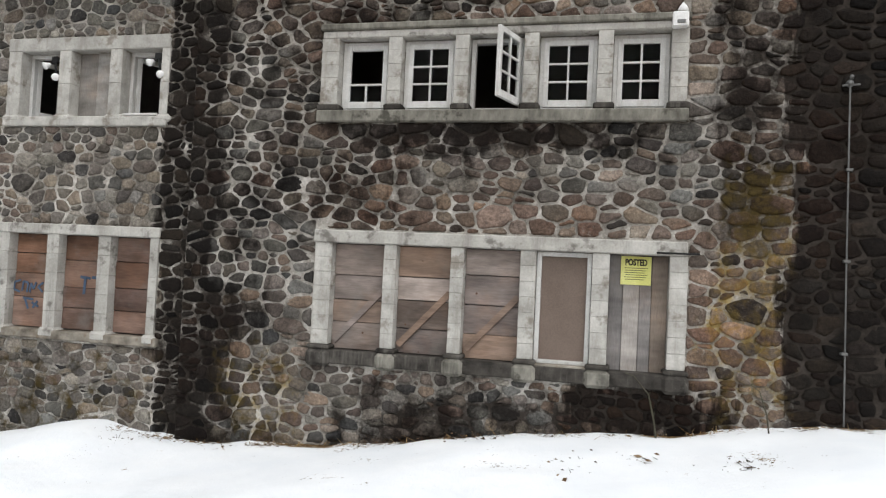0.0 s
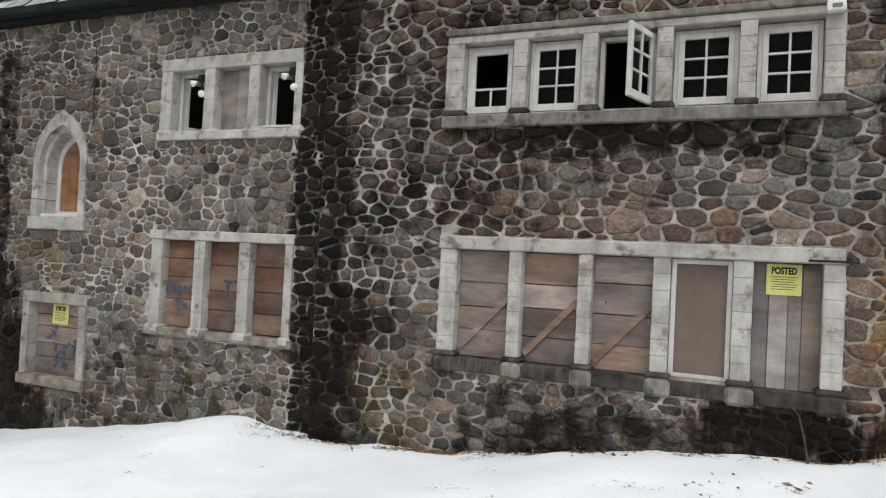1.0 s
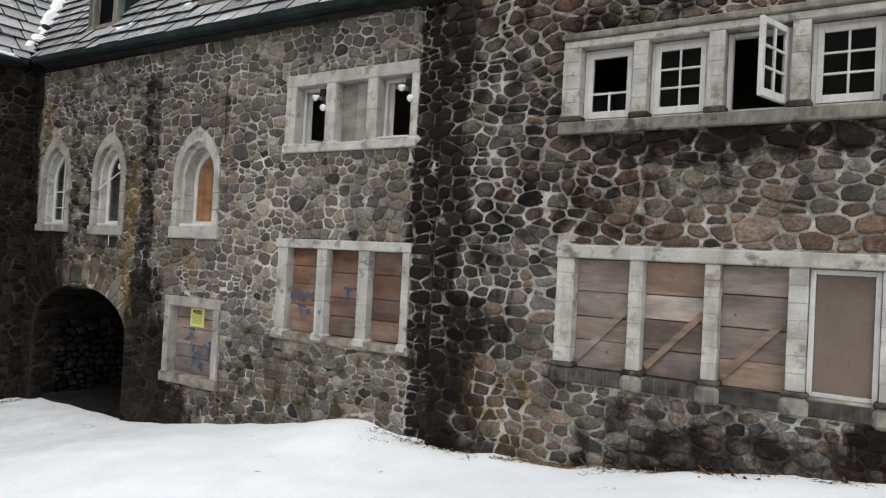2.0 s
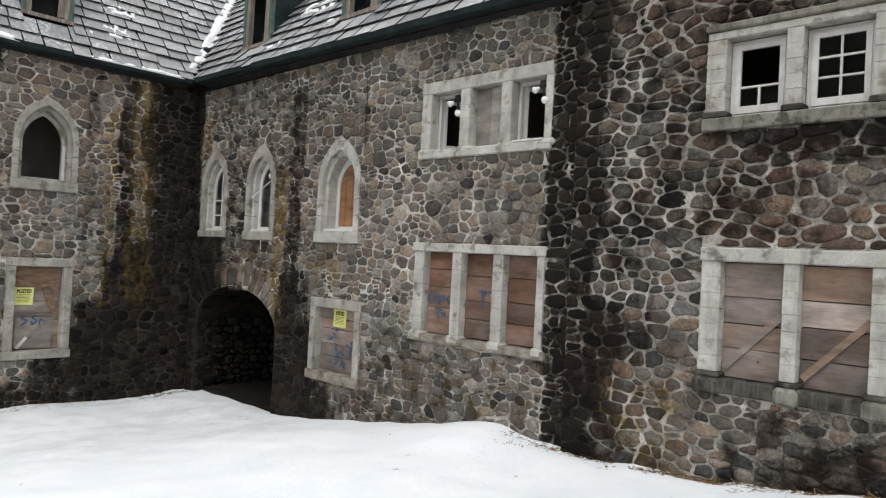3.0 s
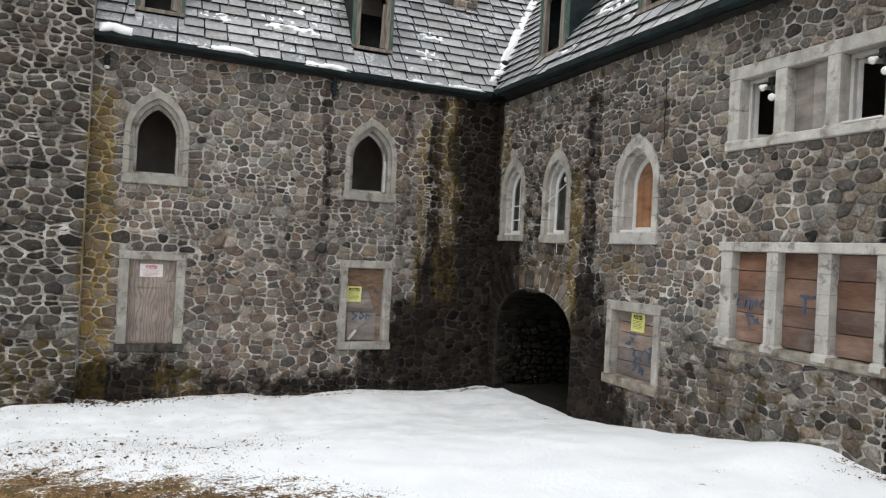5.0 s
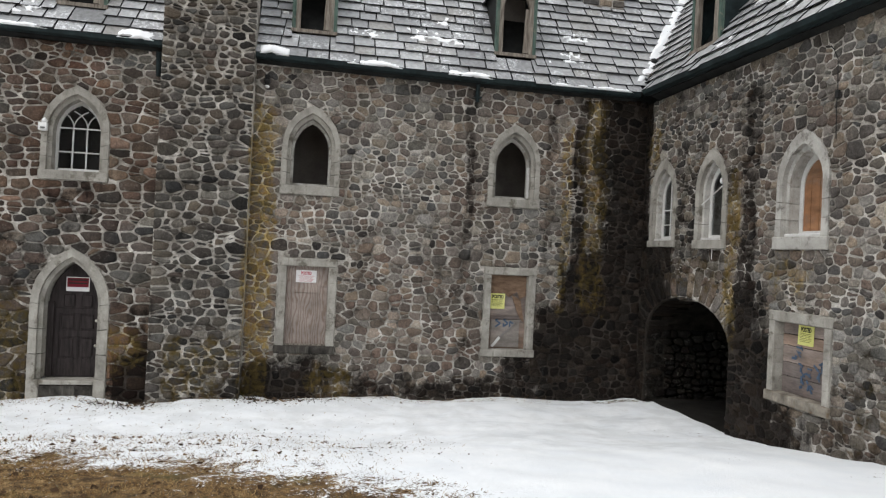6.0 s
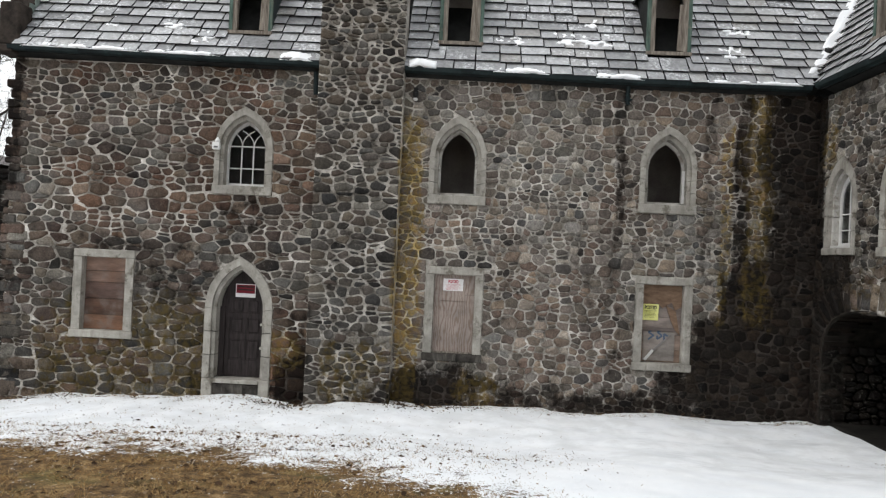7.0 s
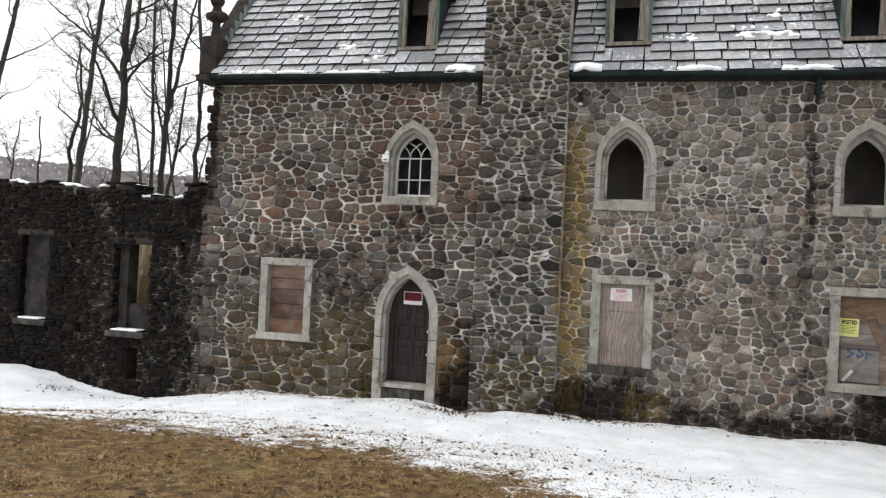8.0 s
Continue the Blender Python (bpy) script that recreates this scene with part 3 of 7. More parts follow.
def snow_cover(x, y):
    """How much snow lies: 1 full, 0 bare grass."""
    edge = lerp(y, [(-30, -11.6), (-10.5, -11.9), (-8.5, -12.5), (-6, -12.7), (-4, -12.5), (-2.6, -11.9), (-1.2, -10.9), (0.2, -9.2), (1.5, -7.0), (2.4, -3.0), (3.0, 6.0)])
    if y > YA + 0.7:
        return 0.0
    s = (edge + 0.9 - x) / 2.6 + 0.5 if y < 3 else 1.0
    s += 0.35 * noise.noise((x * 0.9, y * 0.9, 7)) + 0.4 * noise.noise((x * 3.1, y * 3.1, 2))
    if x > -17.2 and y < 5.2:
        for hollow in (-5.15, -2.55):
            s -= 1.6 * math.exp(-((x + 16.55) / 0.55) ** 2 - ((y - hollow) / 0.6) ** 2)
        s -= 0.75 * math.exp(-((x + 16.85) / 0.28) ** 2) * (0.55 + 0.45 * math.sin(y * 1.3 + 1))
        if x > -8.3:
            s -= 1.0 * math.exp(-((y - 4.95) / 0.22) ** 2) * (0.6 + 0.6 * noise.noise((x * 1.3, 0, 4)))
    return max(0.0, min(1.0, s))


def axis_steps(lo, hi, step, reach):
    mid = list(np.arange(lo, hi + 1e-6, step))
    grow, d = [], step
    while sum(grow) < reach:
        d *= 1.22
        grow.append(d)
    g = np.cumsum(grow)
    return [lo - v for v in g[::-1]] + mid + [hi + v for v in g]


def build_ground():
    xs, ys = axis_steps(-17.3, 2.0, 0.12, 2600), axis_steps(-17.5, 5.3, 0.12, 2600)
    cover = np.zeros((len(xs), len(ys)))
    verts = []
    for i, x in enumerate(xs):
        for j, y in enumerate(ys):
            inside = -30 < x < 10 and -30 < y < 6
            c = snow_cover(x, y) if inside else 0.35 + 0.5 * noise.noise((x * 0.05, y * 0.05, 1))
            cover[i, j] = max(0.0, min(1.0, c))
            verts.append((x, y, ground_z(x, y) + (0.05 * cover[i, j] if inside else 0)))
    n = len(ys)
    faces = [(i * n + j, (i + 1) * n + j, (i + 1) * n + j + 1, i * n + j + 1) for i in range(len(xs) - 1) for j in range(n - 1)]
    me = bpy.data.meshes.new("ground")
    me.from_pydata(verts, [], faces)
    at = me.attributes.new("snow", "FLOAT", "POINT")
    at.data.foreach_set("value", cover.ravel().astype(np.float32))
    me.shade_smooth()
    g = Graph("snowy_ground", 0.75)
    a = g.t.nodes.new("ShaderNodeAttribute")
    a.attribute_name = "snow"
    fine = g.math("MULTIPLY", g.math("SUBTRACT", g.noise(9, 6, 0.8), 0.5), 2.1)
    tuft = g.math("MULTIPLY", g.math("SUBTRACT", g.noise(34, 3, 0.6), 0.5), 1.3)
    f = g.step(g.math("ADD", g.math("ADD", a.outputs["Fac"], fine), tuft), 0.36, 0.48)
    earth = g.ramp(g.noise(6, 6, 0.7), [(0.30, (0.020, 0.013, 0.009)), (0.45, (0.085, 0.054, 0.028)), (0.58, (0.185, 0.118, 0.054)), (0.72, (0.33, 0.235, 0.125))])
    earth = g.mix(1.0, earth, g.ramp(g.noise(60, 4, 0.7), [(0.3, 0.3), (0.5, 0.95), (0.7, 1.9)]), "MULTIPLY")
    earth = g.mix(1.0, earth, g.ramp(g.noise(190, 2, 0.6, g.stretch(1, 0.45, 1)), [(0.3, 0.45), (0.7, 1.6)]), "MULTIPLY")
    earth = g.mix(g.math("MULTIPLY", g.step(g.noise(0.9, 3), 0.55, 0.68), 0.4), earth, (0.12, 0.12, 0.04))
    white = g.ramp(g.noise(1.3, 5), [(0.3, (0.80, 0.828, 0.86)), (0.7, (0.89, 0.905, 0.92))])
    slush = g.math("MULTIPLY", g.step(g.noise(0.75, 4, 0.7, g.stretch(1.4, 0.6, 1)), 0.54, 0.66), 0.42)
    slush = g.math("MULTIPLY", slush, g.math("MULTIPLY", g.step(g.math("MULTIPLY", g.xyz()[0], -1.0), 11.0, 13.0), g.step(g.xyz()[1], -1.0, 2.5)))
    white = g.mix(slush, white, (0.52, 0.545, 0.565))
    # far slope kept pale grey: haze is mixed into this colour
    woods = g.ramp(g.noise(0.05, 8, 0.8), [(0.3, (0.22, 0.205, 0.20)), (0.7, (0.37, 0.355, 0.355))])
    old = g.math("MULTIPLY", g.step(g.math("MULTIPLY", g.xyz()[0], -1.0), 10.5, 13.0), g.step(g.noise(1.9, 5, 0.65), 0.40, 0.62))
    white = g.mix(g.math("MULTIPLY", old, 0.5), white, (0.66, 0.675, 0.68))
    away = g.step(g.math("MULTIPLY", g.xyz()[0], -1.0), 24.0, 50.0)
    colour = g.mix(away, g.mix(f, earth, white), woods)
    g.bump(g.math("ADD", g.noise(16, 6, 0.7), g.math("MULTIPLY", f, 0.8)), 0.4, 0.03)
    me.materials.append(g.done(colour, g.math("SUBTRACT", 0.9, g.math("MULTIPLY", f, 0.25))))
    return tagged(new("ground", me), "melting snow over brown winter grass and bare earth", "ground", kind="structure")


build_ground()

# ---------------------------------------------------------------- walls
# openings: (centre, half width, sill foot, sill top, spring, apex) of the pointed windows
LANCETS_A = [(-12.06, 0.56, 1.79, 1.98, 2.78, 3.55), (-14.44, 0.50, 1.79, 1.95, 2.86, 3.60), (-16.18, 0.53, 1.82, 1.95, 2.86, 3.62)]
LANCETS_B = [(2.15, 0.55, 2.49, 2.67, 3.42, 4.21), (-2.0, 0.56, 2.49, 2.67, 3.44, 4.25), (-6.3, 0.585, 2.49, 2.67, 3.44, 4.25)]
DOOR = (-6.25, 0.68, -1.6, 0.22, 1.24)
RECTS_A = [(-10.18, -7.86, 0.42, 1.84), (-10.17, -7.88, 3.05, 4.16), (-12.66, -11.33, -0.52, 0.87)]
RECTS_K = [(-5.84, -1.95, 0.42, 1.90), (-5.88, -2.02, 3.07, 4.16)]
RECTS_B = [(1.61, 2.73, -0.60, 1.25), (-2.53, -1.38, -0.62, 1.25), (-9.65, -8.40, -0.51, 1.27)]
ARCH = (-15.22, 1.50, 0.05, 0.87)


def rect(u0, u1, z0, z1, inset=0.0):
    return [(u0 + inset, z0 + inset), (u1 - inset, z0 + inset), (u1 - inset, z1 - inset), (u0 + inset, z1 - inset)]


def arch_loop(grow=0.0, foot=-1.95):
    uc, half, spring, crown = ARCH
    half, crown = half + grow, crown + grow
    out = [(uc - half, foot)]
    out += [(uc - half * math.cos(math.pi * i / 16), spring + (crown - spring) * math.sin(math.pi * i / 16)) for i in range(17)]
    return out + [(uc + half, foot)]


def shrunk(l, inset=0.02):
    uc, half, foot, sill, spring, apex = l
    return lancet(uc, half - inset, foot + inset, spring, apex - inset)


def structure(name, bm, material, label, category="wall"):
    return tagged(part(name, bm, material), label, category, kind="structure")


top_a = 4.88
wall_north = structure("wall_north", slab("A", [(XB, -2.4), (XBLOCK, -2.4), (XBLOCK, top_a), (XB, top_a)],
                       [rect(*r, 0.02) for r in RECTS_A] + [shrunk(l) for l in LANCETS_A] + [arch_loop()], 0, -0.5), MORTAR_A,
                       "grey-brown fieldstone wall with wide pale mortar joints")
wall_block = structure("wall_north_block", slab("K", [(XBLOCK, -2.4), (2.2, -2.4), (2.2, 6.4), (XBLOCK, 6.4)], [rect(*r, 0.02) for r in RECTS_K], 0, -0.6), MORTAR_K,
                       "taller fieldstone block, water-stained dark at its ends")
wall_west = structure("wall_west", slab("B", [(-11.05, -2.4), (YA + 0.5, -2.4), (YA + 0.5, 4.9), (-11.05, 5.08)],
                      [rect(*r, 0.02) for r in RECTS_B] + [shrunk(l) for l in LANCETS_B] + [lancet(DOOR[0], DOOR[1] - 0.02, DOOR[2], DOOR[3], DOOR[4] - 0.02)], 0, -0.5), MORTAR_B,
                      "mossy fieldstone wall with pointed windows and a door")


def ragged_top(u):
    """Height of the broken top of the ruin, in steps of its flat courses."""
    u = math.floor(u * 2.6 + noise.noise((u * 0.9, 5, 0))) / 2.6
    return 2.80 + 0.09 * noise.noise((u * 3.1, 8, 1)) + 0.06 * noise.noise((u * 1.7, 0, 0)) + 0.05 * noise.noise((u * 5, 2, 0)) - (0.26 if -13.4 < u < -12.25 else 0.0) - (0.08 if -15.2 < u < -14.2 else 0)


RUIN_WINDOWS = [(-13.62, -12.56, -0.62, 1.42), (-16.32, -15.42, -0.52, 1.52), (-19.2, -18.3, -0.5, 1.5)]
RUIN_CELLS = [(-13.15, -12.8, -1.75, -1.0), (-14.92, -14.72, 1.18, 1.42), (-11.9, -11.68, 1.28, 1.52), (-14.6, -14.42, -0.75, -0.5)]
_us = list(np.arange(-21.5, -11.04, 0.09))
wall_ruin = structure("wall_ruin", slab("R", [(-21.5, -2.8), (-11.05, -2.8)] + [(u, ragged_top(u)) for u in reversed(_us)],
                      [rect(*r) for r in RUIN_WINDOWS] + [rect(*r) for r in RUIN_CELLS], 0, -0.55), MORTAR_RUIN, "roofless ruined wall of dark flat stones, broken top")
chimney = thing("chimney", (XB + 0.2, -4.0, -1.6), "broad fieldstone chimney breast rising past the eaves", "chimney")
part("core", block("B", -4.79, -3.13, -0.3, 0.36, -2.2, 10.6, 0.02), MORTAR_B, chimney)

bm = bmesh.new()
bar(bm, "R", -21.5, -16.75, -4.2, -3.8, -2.8, 2.3)
bar(bm, "R", -16.75, -15.2, -4.2, -3.8, -2.8, -0.6)
bar(bm, "R", -15.2, -11.05, -4.2, -3.8, -2.8, 2.3)
bar(bm, "R", -21.5, -21.0, -3.8, -0.55, -2.8, 2.4)
structure("wall_ruin_inner", bm, BLACK_STONE, "dark inner wall of the ruin")
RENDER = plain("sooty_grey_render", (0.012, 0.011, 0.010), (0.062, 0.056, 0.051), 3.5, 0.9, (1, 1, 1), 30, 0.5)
bm = bmesh.new()
bar(bm, "R", -16.32, -15.42, -0.5, -0.16, -0.52, 1.52)
bar(bm, "R", -13.62, -13.34, -0.55, -0.2, -0.62, 1.42)
bar(bm, "R", -13.34, -12.56, -0.55, -0.3, -0.62, 0.0)
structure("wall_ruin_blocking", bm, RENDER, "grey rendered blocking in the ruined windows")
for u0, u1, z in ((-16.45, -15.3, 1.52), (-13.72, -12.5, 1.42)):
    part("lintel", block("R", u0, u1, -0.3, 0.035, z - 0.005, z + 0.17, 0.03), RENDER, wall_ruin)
for u0, u1, z0, z1 in RUIN_WINDOWS[:2]:
    jr = random.Random(int(-u0 * 10))
    z = z0 + 0.02
    while z < z1 - 0.1:
        h = jr.uniform(0.08, 0.19)
        part("jamb_stone", block("R", u0 - jr.uniform(0.05, 0.2), u0 + jr.uniform(0.01, 0.07), -0.5, jr.uniform(0.0, 0.05), z, z + h - 0.012, 0.02), STONE_RUIN, wall_ruin)
        part("jamb_stone", block("R", u1 - jr.uniform(0.01, 0.07), u1 + jr.uniform(0.05, 0.2), -0.5, jr.uniform(0.0, 0.05), z, z + h - 0.012, 0.02), STONE_RUIN, wall_ruin)
        z += h

# the far sides that close the buildings
bm = bmesh.new()
bar(bm, "A", -23.6, 2.2, -6.6, -6.3, -2.4, 4.9)
bar(bm, "B", -11.05, YA + 6.6, -6.6, -6.3, -2.4, 4.9)
bar(bm, "B", -11.05, -10.75, -6.3, -0.5, -2.4, 5.0)
bar(bm, "A", 1.9, 2.2, -6.3, -0.5, -2.4, 6.4)
bar(bm, "A", XBLOCK, XBLOCK + 0.3, -6.3, -0.5, -2.4, 6.4)
structure("wall_rear", bm, MORTAR_B, "plain stone outer walls at the rear")
bm = bmesh.new()
bar(bm, "A", XB + 0.01, 1.9, -6.3, -0.5, 1.55, 1.75)
bar(bm, "B", -10.75, YA + 6.3, -6.3, -0.5, 1.62, 1.8)
structure("floor_upper", bm, TIMBER, "bare timber upper floor", "floor")
bm = bmesh.new()
bar(bm, "A", XBLOCK + 0.3, 1.9, -6.3, -0.6, 5.0, 5.15)
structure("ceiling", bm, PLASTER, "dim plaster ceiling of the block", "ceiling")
bm = bmesh.new()
bar(bm, "B", -10.75, YA - 0.0, -1.7, -1.6, 1.8, 7.4)
bar(bm, "B", -10.75, YA - 0.0, -2.6, -2.5, -1.6, 1.6)
# added behind the two glazed lancets to keep stray light off their panes
bar(bm, "A", XB + 0.01, -13.3, -1.3, -1.2, 1.75, 5.0)
bar(bm, "A", -13.3, 1.9, -3.4, -3.3, 1.75, 5.0)
bar(bm, "A", -13.3, 1.9, -3.4, -3.3, -1.6, 1.55)
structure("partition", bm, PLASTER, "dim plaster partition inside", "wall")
bm = bmesh.new()
bar(bm, "K", XBLOCK - 0.08, 2.3, -6.8, 0.08, 6.4, 6.6)
structure("block_roof", bm, LIME_B, "flat stone coping over the block", "roof")

# the vaulted passage behind the round arch
loop = arch_loop(0.04, -2.3)
bm = bmesh.new()
rings = [[bm.verts.new(P("A", u, -d, z)) for u, z in loop] for d in (0.45, 2.5, 5.6)]
for a, b in zip(rings, rings[1:]):
    for i in range(len(loop) - 1):
        bm.faces.new((a[i], a[i + 1], b[i + 1], b[i]))
bm.faces.new(rings[-1])
bmesh.ops.solidify(bm, geom=bm.faces[:], thickness=0.06)
structure("passage_vault", bm, VAULT, "vaulted stone passage, shade put into its dark colour", "passage")
# dark slab laid over the ground where the passage falls into shade
structure("passage_floor", block("A", -16.8, -13.7, -5.6, -0.2, -1.9, -1.37, 0.02), BLACK_STONE, "passage floor coloured black to stand for shade", "floor")
# thin dark strip over the arch reveal, coloured to give it shade
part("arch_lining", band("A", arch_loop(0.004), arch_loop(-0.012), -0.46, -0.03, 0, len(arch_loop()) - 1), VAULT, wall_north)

# ---------------------------------------------------------------- roofs
PITCH = 1.36
EA, EB = 4.83, -16.80          # plan lines of the eaves


def eave_a(x):
    return 5.03 - 0.013 * (x + 16.5)


def eave_b(y):
    return 4.99 + 0.017 * max(0.0, 1.5 - y)


def roof_a(x, rise):
    """A place on the north roof, rise metres in from the eave in plan."""
    return Vector((x, EA + rise, eave_a(x) + PITCH * rise))


def roof_b(y, rise):
    return Vector((EB - rise, y, eave_b(y) + PITCH * rise))


RISE = 3.3
bm = bmesh.new()
q = [roof_a(EB, 0), roof_a(XBLOCK, 0), roof_a(XBLOCK, RISE), roof_a(EB - RISE, RISE)]
v = [bm.verts.new(p - Vector((0, 0, 0.05))) for p in q]
bm.faces.new(v)
bk = [bm.verts.new((x, 2 * (EA + RISE) - y, z)) for x, y, z in (c.co for c in v[:2])]
bm.faces.new((v[2], v[3], bk[0], bk[1]))
bmesh.ops.solidify(bm, geom=bm.faces[:], thickness=0.08)
structure("roof_north", bm, DARKPAINT, "steep slate roof over the north range", "roof")
ROOF_A = bpy.data.objects["roof_north"]
GABLE = -10.98
bm = bmesh.new()
q = [roof_b(GABLE, 0), roof_b(EA, 0), roof_b(EA + RISE, RISE), roof_b(GABLE, RISE)]
v = [bm.verts.new(p - Vector((0, 0, 0.05))) for p in q]
bm.faces.new(v)
bk = [bm.verts.new((2 * (EB - RISE) - v[i].co.x, (GABLE, 12.0)[i], v[i].co.z)) for i in (0, 1)]
bm.faces.new((v[3], v[2], bk[1], bk[0]))
bmesh.ops.solidify(bm, geom=bm.faces[:], thickness=0.08)
structure("roof_west", bm, DARKPAINT, "steep grey slate roof with snow along its eave", "roof")
ROOF_B = bpy.data.objects["roof_west"]


def gutter(name, points, out, label):
    """A box gutter with a rolled lip and a board behind it, following the eave."""
    g = thing(name, points[0], label, "gutter")
    o = Vector(out)
    for nm, prof in (("trough", [(0.0, 0.02), (0.02, -0.07), (0.10, -0.11), (0.17, -0.07), (0.19, 0.03), (0.205, 0.03), (0.185, -0.085), (0.10, -0.13), (0.0, -0.09)]),
                     ("fascia", [(-0.22, -0.02), (0.0, -0.02), (0.0, -0.11), (-0.22, -0.24)])):
        bm = bmesh.new()
        rows = [[bm.verts.new(Vector(p) + o * (a - 0.1) + UP * (b * 0.66 + 0.008)) for a, b in prof] for p in points]
        for r0, r1 in zip(rows, rows[1:]):
            for k in range(len(prof)):
                bm.faces.new((r0[k], r0[k - 1], r1[k - 1], r1[k]))
        bm.faces.new(rows[0]), bm.faces.new(rows[-1])
        part(nm, bm, COPPER if nm == "trough" else DARKPAINT, g)
    return g


gutter("gutter", [roof_a(x, 0.02) for x in np.linspace(EB + 0.1, XBLOCK, 9)], (0, -1, 0), "dark green tarnished copper gutter below slates")
gutter("gutter", [roof_b(y, 0.02) for y in np.linspace(-11.05, -4.8, 6)], (1, 0, 0), "dark copper gutter heaped with old snow")
gutter("gutter", [roof_b(y, 0.02) for y in np.linspace(-3.12, EA - 0.1, 7)], (1, 0, 0), "long dark copper gutter under the slates")

# ---------------------------------------------------------------- windows and doors
rng = random.Random(11)
WIN = [0]


def window(w, uc, z, label, name="window"):
    WIN[0] += 1
    return thing("%s_%d" % (name, WIN[0]), P(w, uc, 0, z), label, name, kind="structure")


def stacked(parent, w, u0, u1, d0, d1, z0, z1, material, n, name="jamb", lean=0.0):
    """A jamb or mullion laid up of n stones with fine joints."""
    h = (z1 - z0) / n
    for i in range(n):
        j = rng.uniform(-0.0015, 0.0015)
        part(name, block(w, u0 + j, u1 + j, d0, d1 + rng.uniform(-0.002, 0.002), z0 + i * h + 0.0008, z0 + (i + 1) * h - 0.0008, 0.004), material, parent)


def casement(parent, w, u0, u1, z0, z1, d, cols, rows, swing=0.0, hinge=1, missing=(), glass=True, name="casement"):
    """A painted sash of stiles, rails, glazing bars and panes; swing opens it outwards about its hinge side."""
    base = P(w, u1 if hinge > 0 else u0, d, z0)
    sash = thing(name, base - world_place(parent))
    sash.parent = parent
    o, a, n = AXES[w]

    def place(bm):
        if swing:
            turn = Matrix.Rotation(radians(swing) * hinge * (1 if a.cross(n).z < 0 else -1), 4, "Z")
            bm.transform(Matrix.Translation(base) @ turn @ Matrix.Translation(-base))
        return bm

    s = 0.055
    for nm, q in (("stile", (u0, u0 + s, z0, z1)), ("stile", (u1 - s, u1, z0, z1)), ("rail", (u0 + s, u1 - s, z0, z0 + 0.075)), ("rail", (u0 + s, u1 - s, z1 - s, z1))):
        part(nm, place(block(w, q[0], q[1], d - 0.02, d + 0.02, q[2], q[3], 0.004)), WHITE, sash)
    gu0, gu1, gz0, gz1 = u0 + s, u1 - s, z0 + 0.075, z1 - s
    cw, rh = (gu1 - gu0) / cols, (gz1 - gz0) / rows
    for c in range(1, cols):
        top = gz1 if not missing else gz0 + rh
        part("glazing_bar", place(block(w, gu0 + c * cw - 0.011, gu0 + c * cw + 0.011, d - 0.014, d + 0.014, gz0, top, 0.003)), WHITE, sash)
    for r in range(1, rows):
        if (r in missing):
            continue
        part("glazing_bar", place(block(w, gu0, gu1, d - 0.0135, d + 0.0135, gz0 + r * rh - 0.011, gz0 + r * rh + 0.011, 0.003)), WHITE, sash)
    if glass:
        for c in range(cols):
            for r in range(rows):
                if missing and r > 0:
                    continue
                p = part("pane", place(block(w, gu0 + c * cw, gu0 + (c + 1) * cw, d - 0.002, d + 0.002, gz0 + r * rh, gz0 + (r + 1) * rh, 0)), GLASS, sash)
                p.visible_shadow = False
    return sash


def casing(parent, w, u0, u1, z0, z1, d, width=0.045, material=None):
    """The fixed wooden frame round a light."""
    m = material or WHITE
    for nm, q in (("frame_side", (u0, u0 + width, z0, z1)), ("frame_side", (u1 - width, u1, z0, z1)), ("frame_head", (u0 + width, u1 - width, z1 - width, z1)), ("frame_foot", (u0 + width, u1 - width, z0, z0 + width * 0.8))):
        part(nm, block(w, q[0], q[1], d - 0.05, d + 0.03, q[2], q[3], 0.004), m, parent)


def planks(parent, w, u0, u1, z0, z1, d, n, material, upright=False):
    """Boards nailed side by side, uneven in width, tone and depth."""
    cuts = [0.0]
    for i in range(n):
        cuts.append(cuts[-1] + rng.uniform(0.8, 1.25))
    cuts = [c / cuts[-1] for c in cuts]
    for a, b in zip(cuts, cuts[1:]):
        k = rng.uniform(-0.008, 0.008)
        if upright:
            bm = block(w, u0 + (u1 - u0) * a + 0.002, u0 + (u1 - u0) * b - 0.002, d - 0.025, d + k, z0, z1, 0.003)
        else:
            bm = block(w, u0, u1, d - 0.025, d + k, z0 + (z1 - z0) * a + rng.uniform(0.002, 0.008), z0 + (z1 - z0) * b - 0.003, 0.003, rng.uniform(-0.004, 0.004))
        part("plank", bm, material, parent)


def scribble(parent, w, u, z, wide, high, d, seed, count=6):
    """Unreadable spray-painted strokes."""
    r = random.Random(seed)
    for i in range(count):
        a, b = u + r.uniform(-wide, wide) / 2, z + r.uniform(-high, high) / 2
        part("paint_stroke", slanted(w, a, b, a + r.uniform(-0.13, 0.13), b + r.uniform(-0.12, 0.12), r.uniform(0.018, 0.04), d, d + 0.002 + 0.0006 * i), BLUE, parent, "faded blue spray paint")


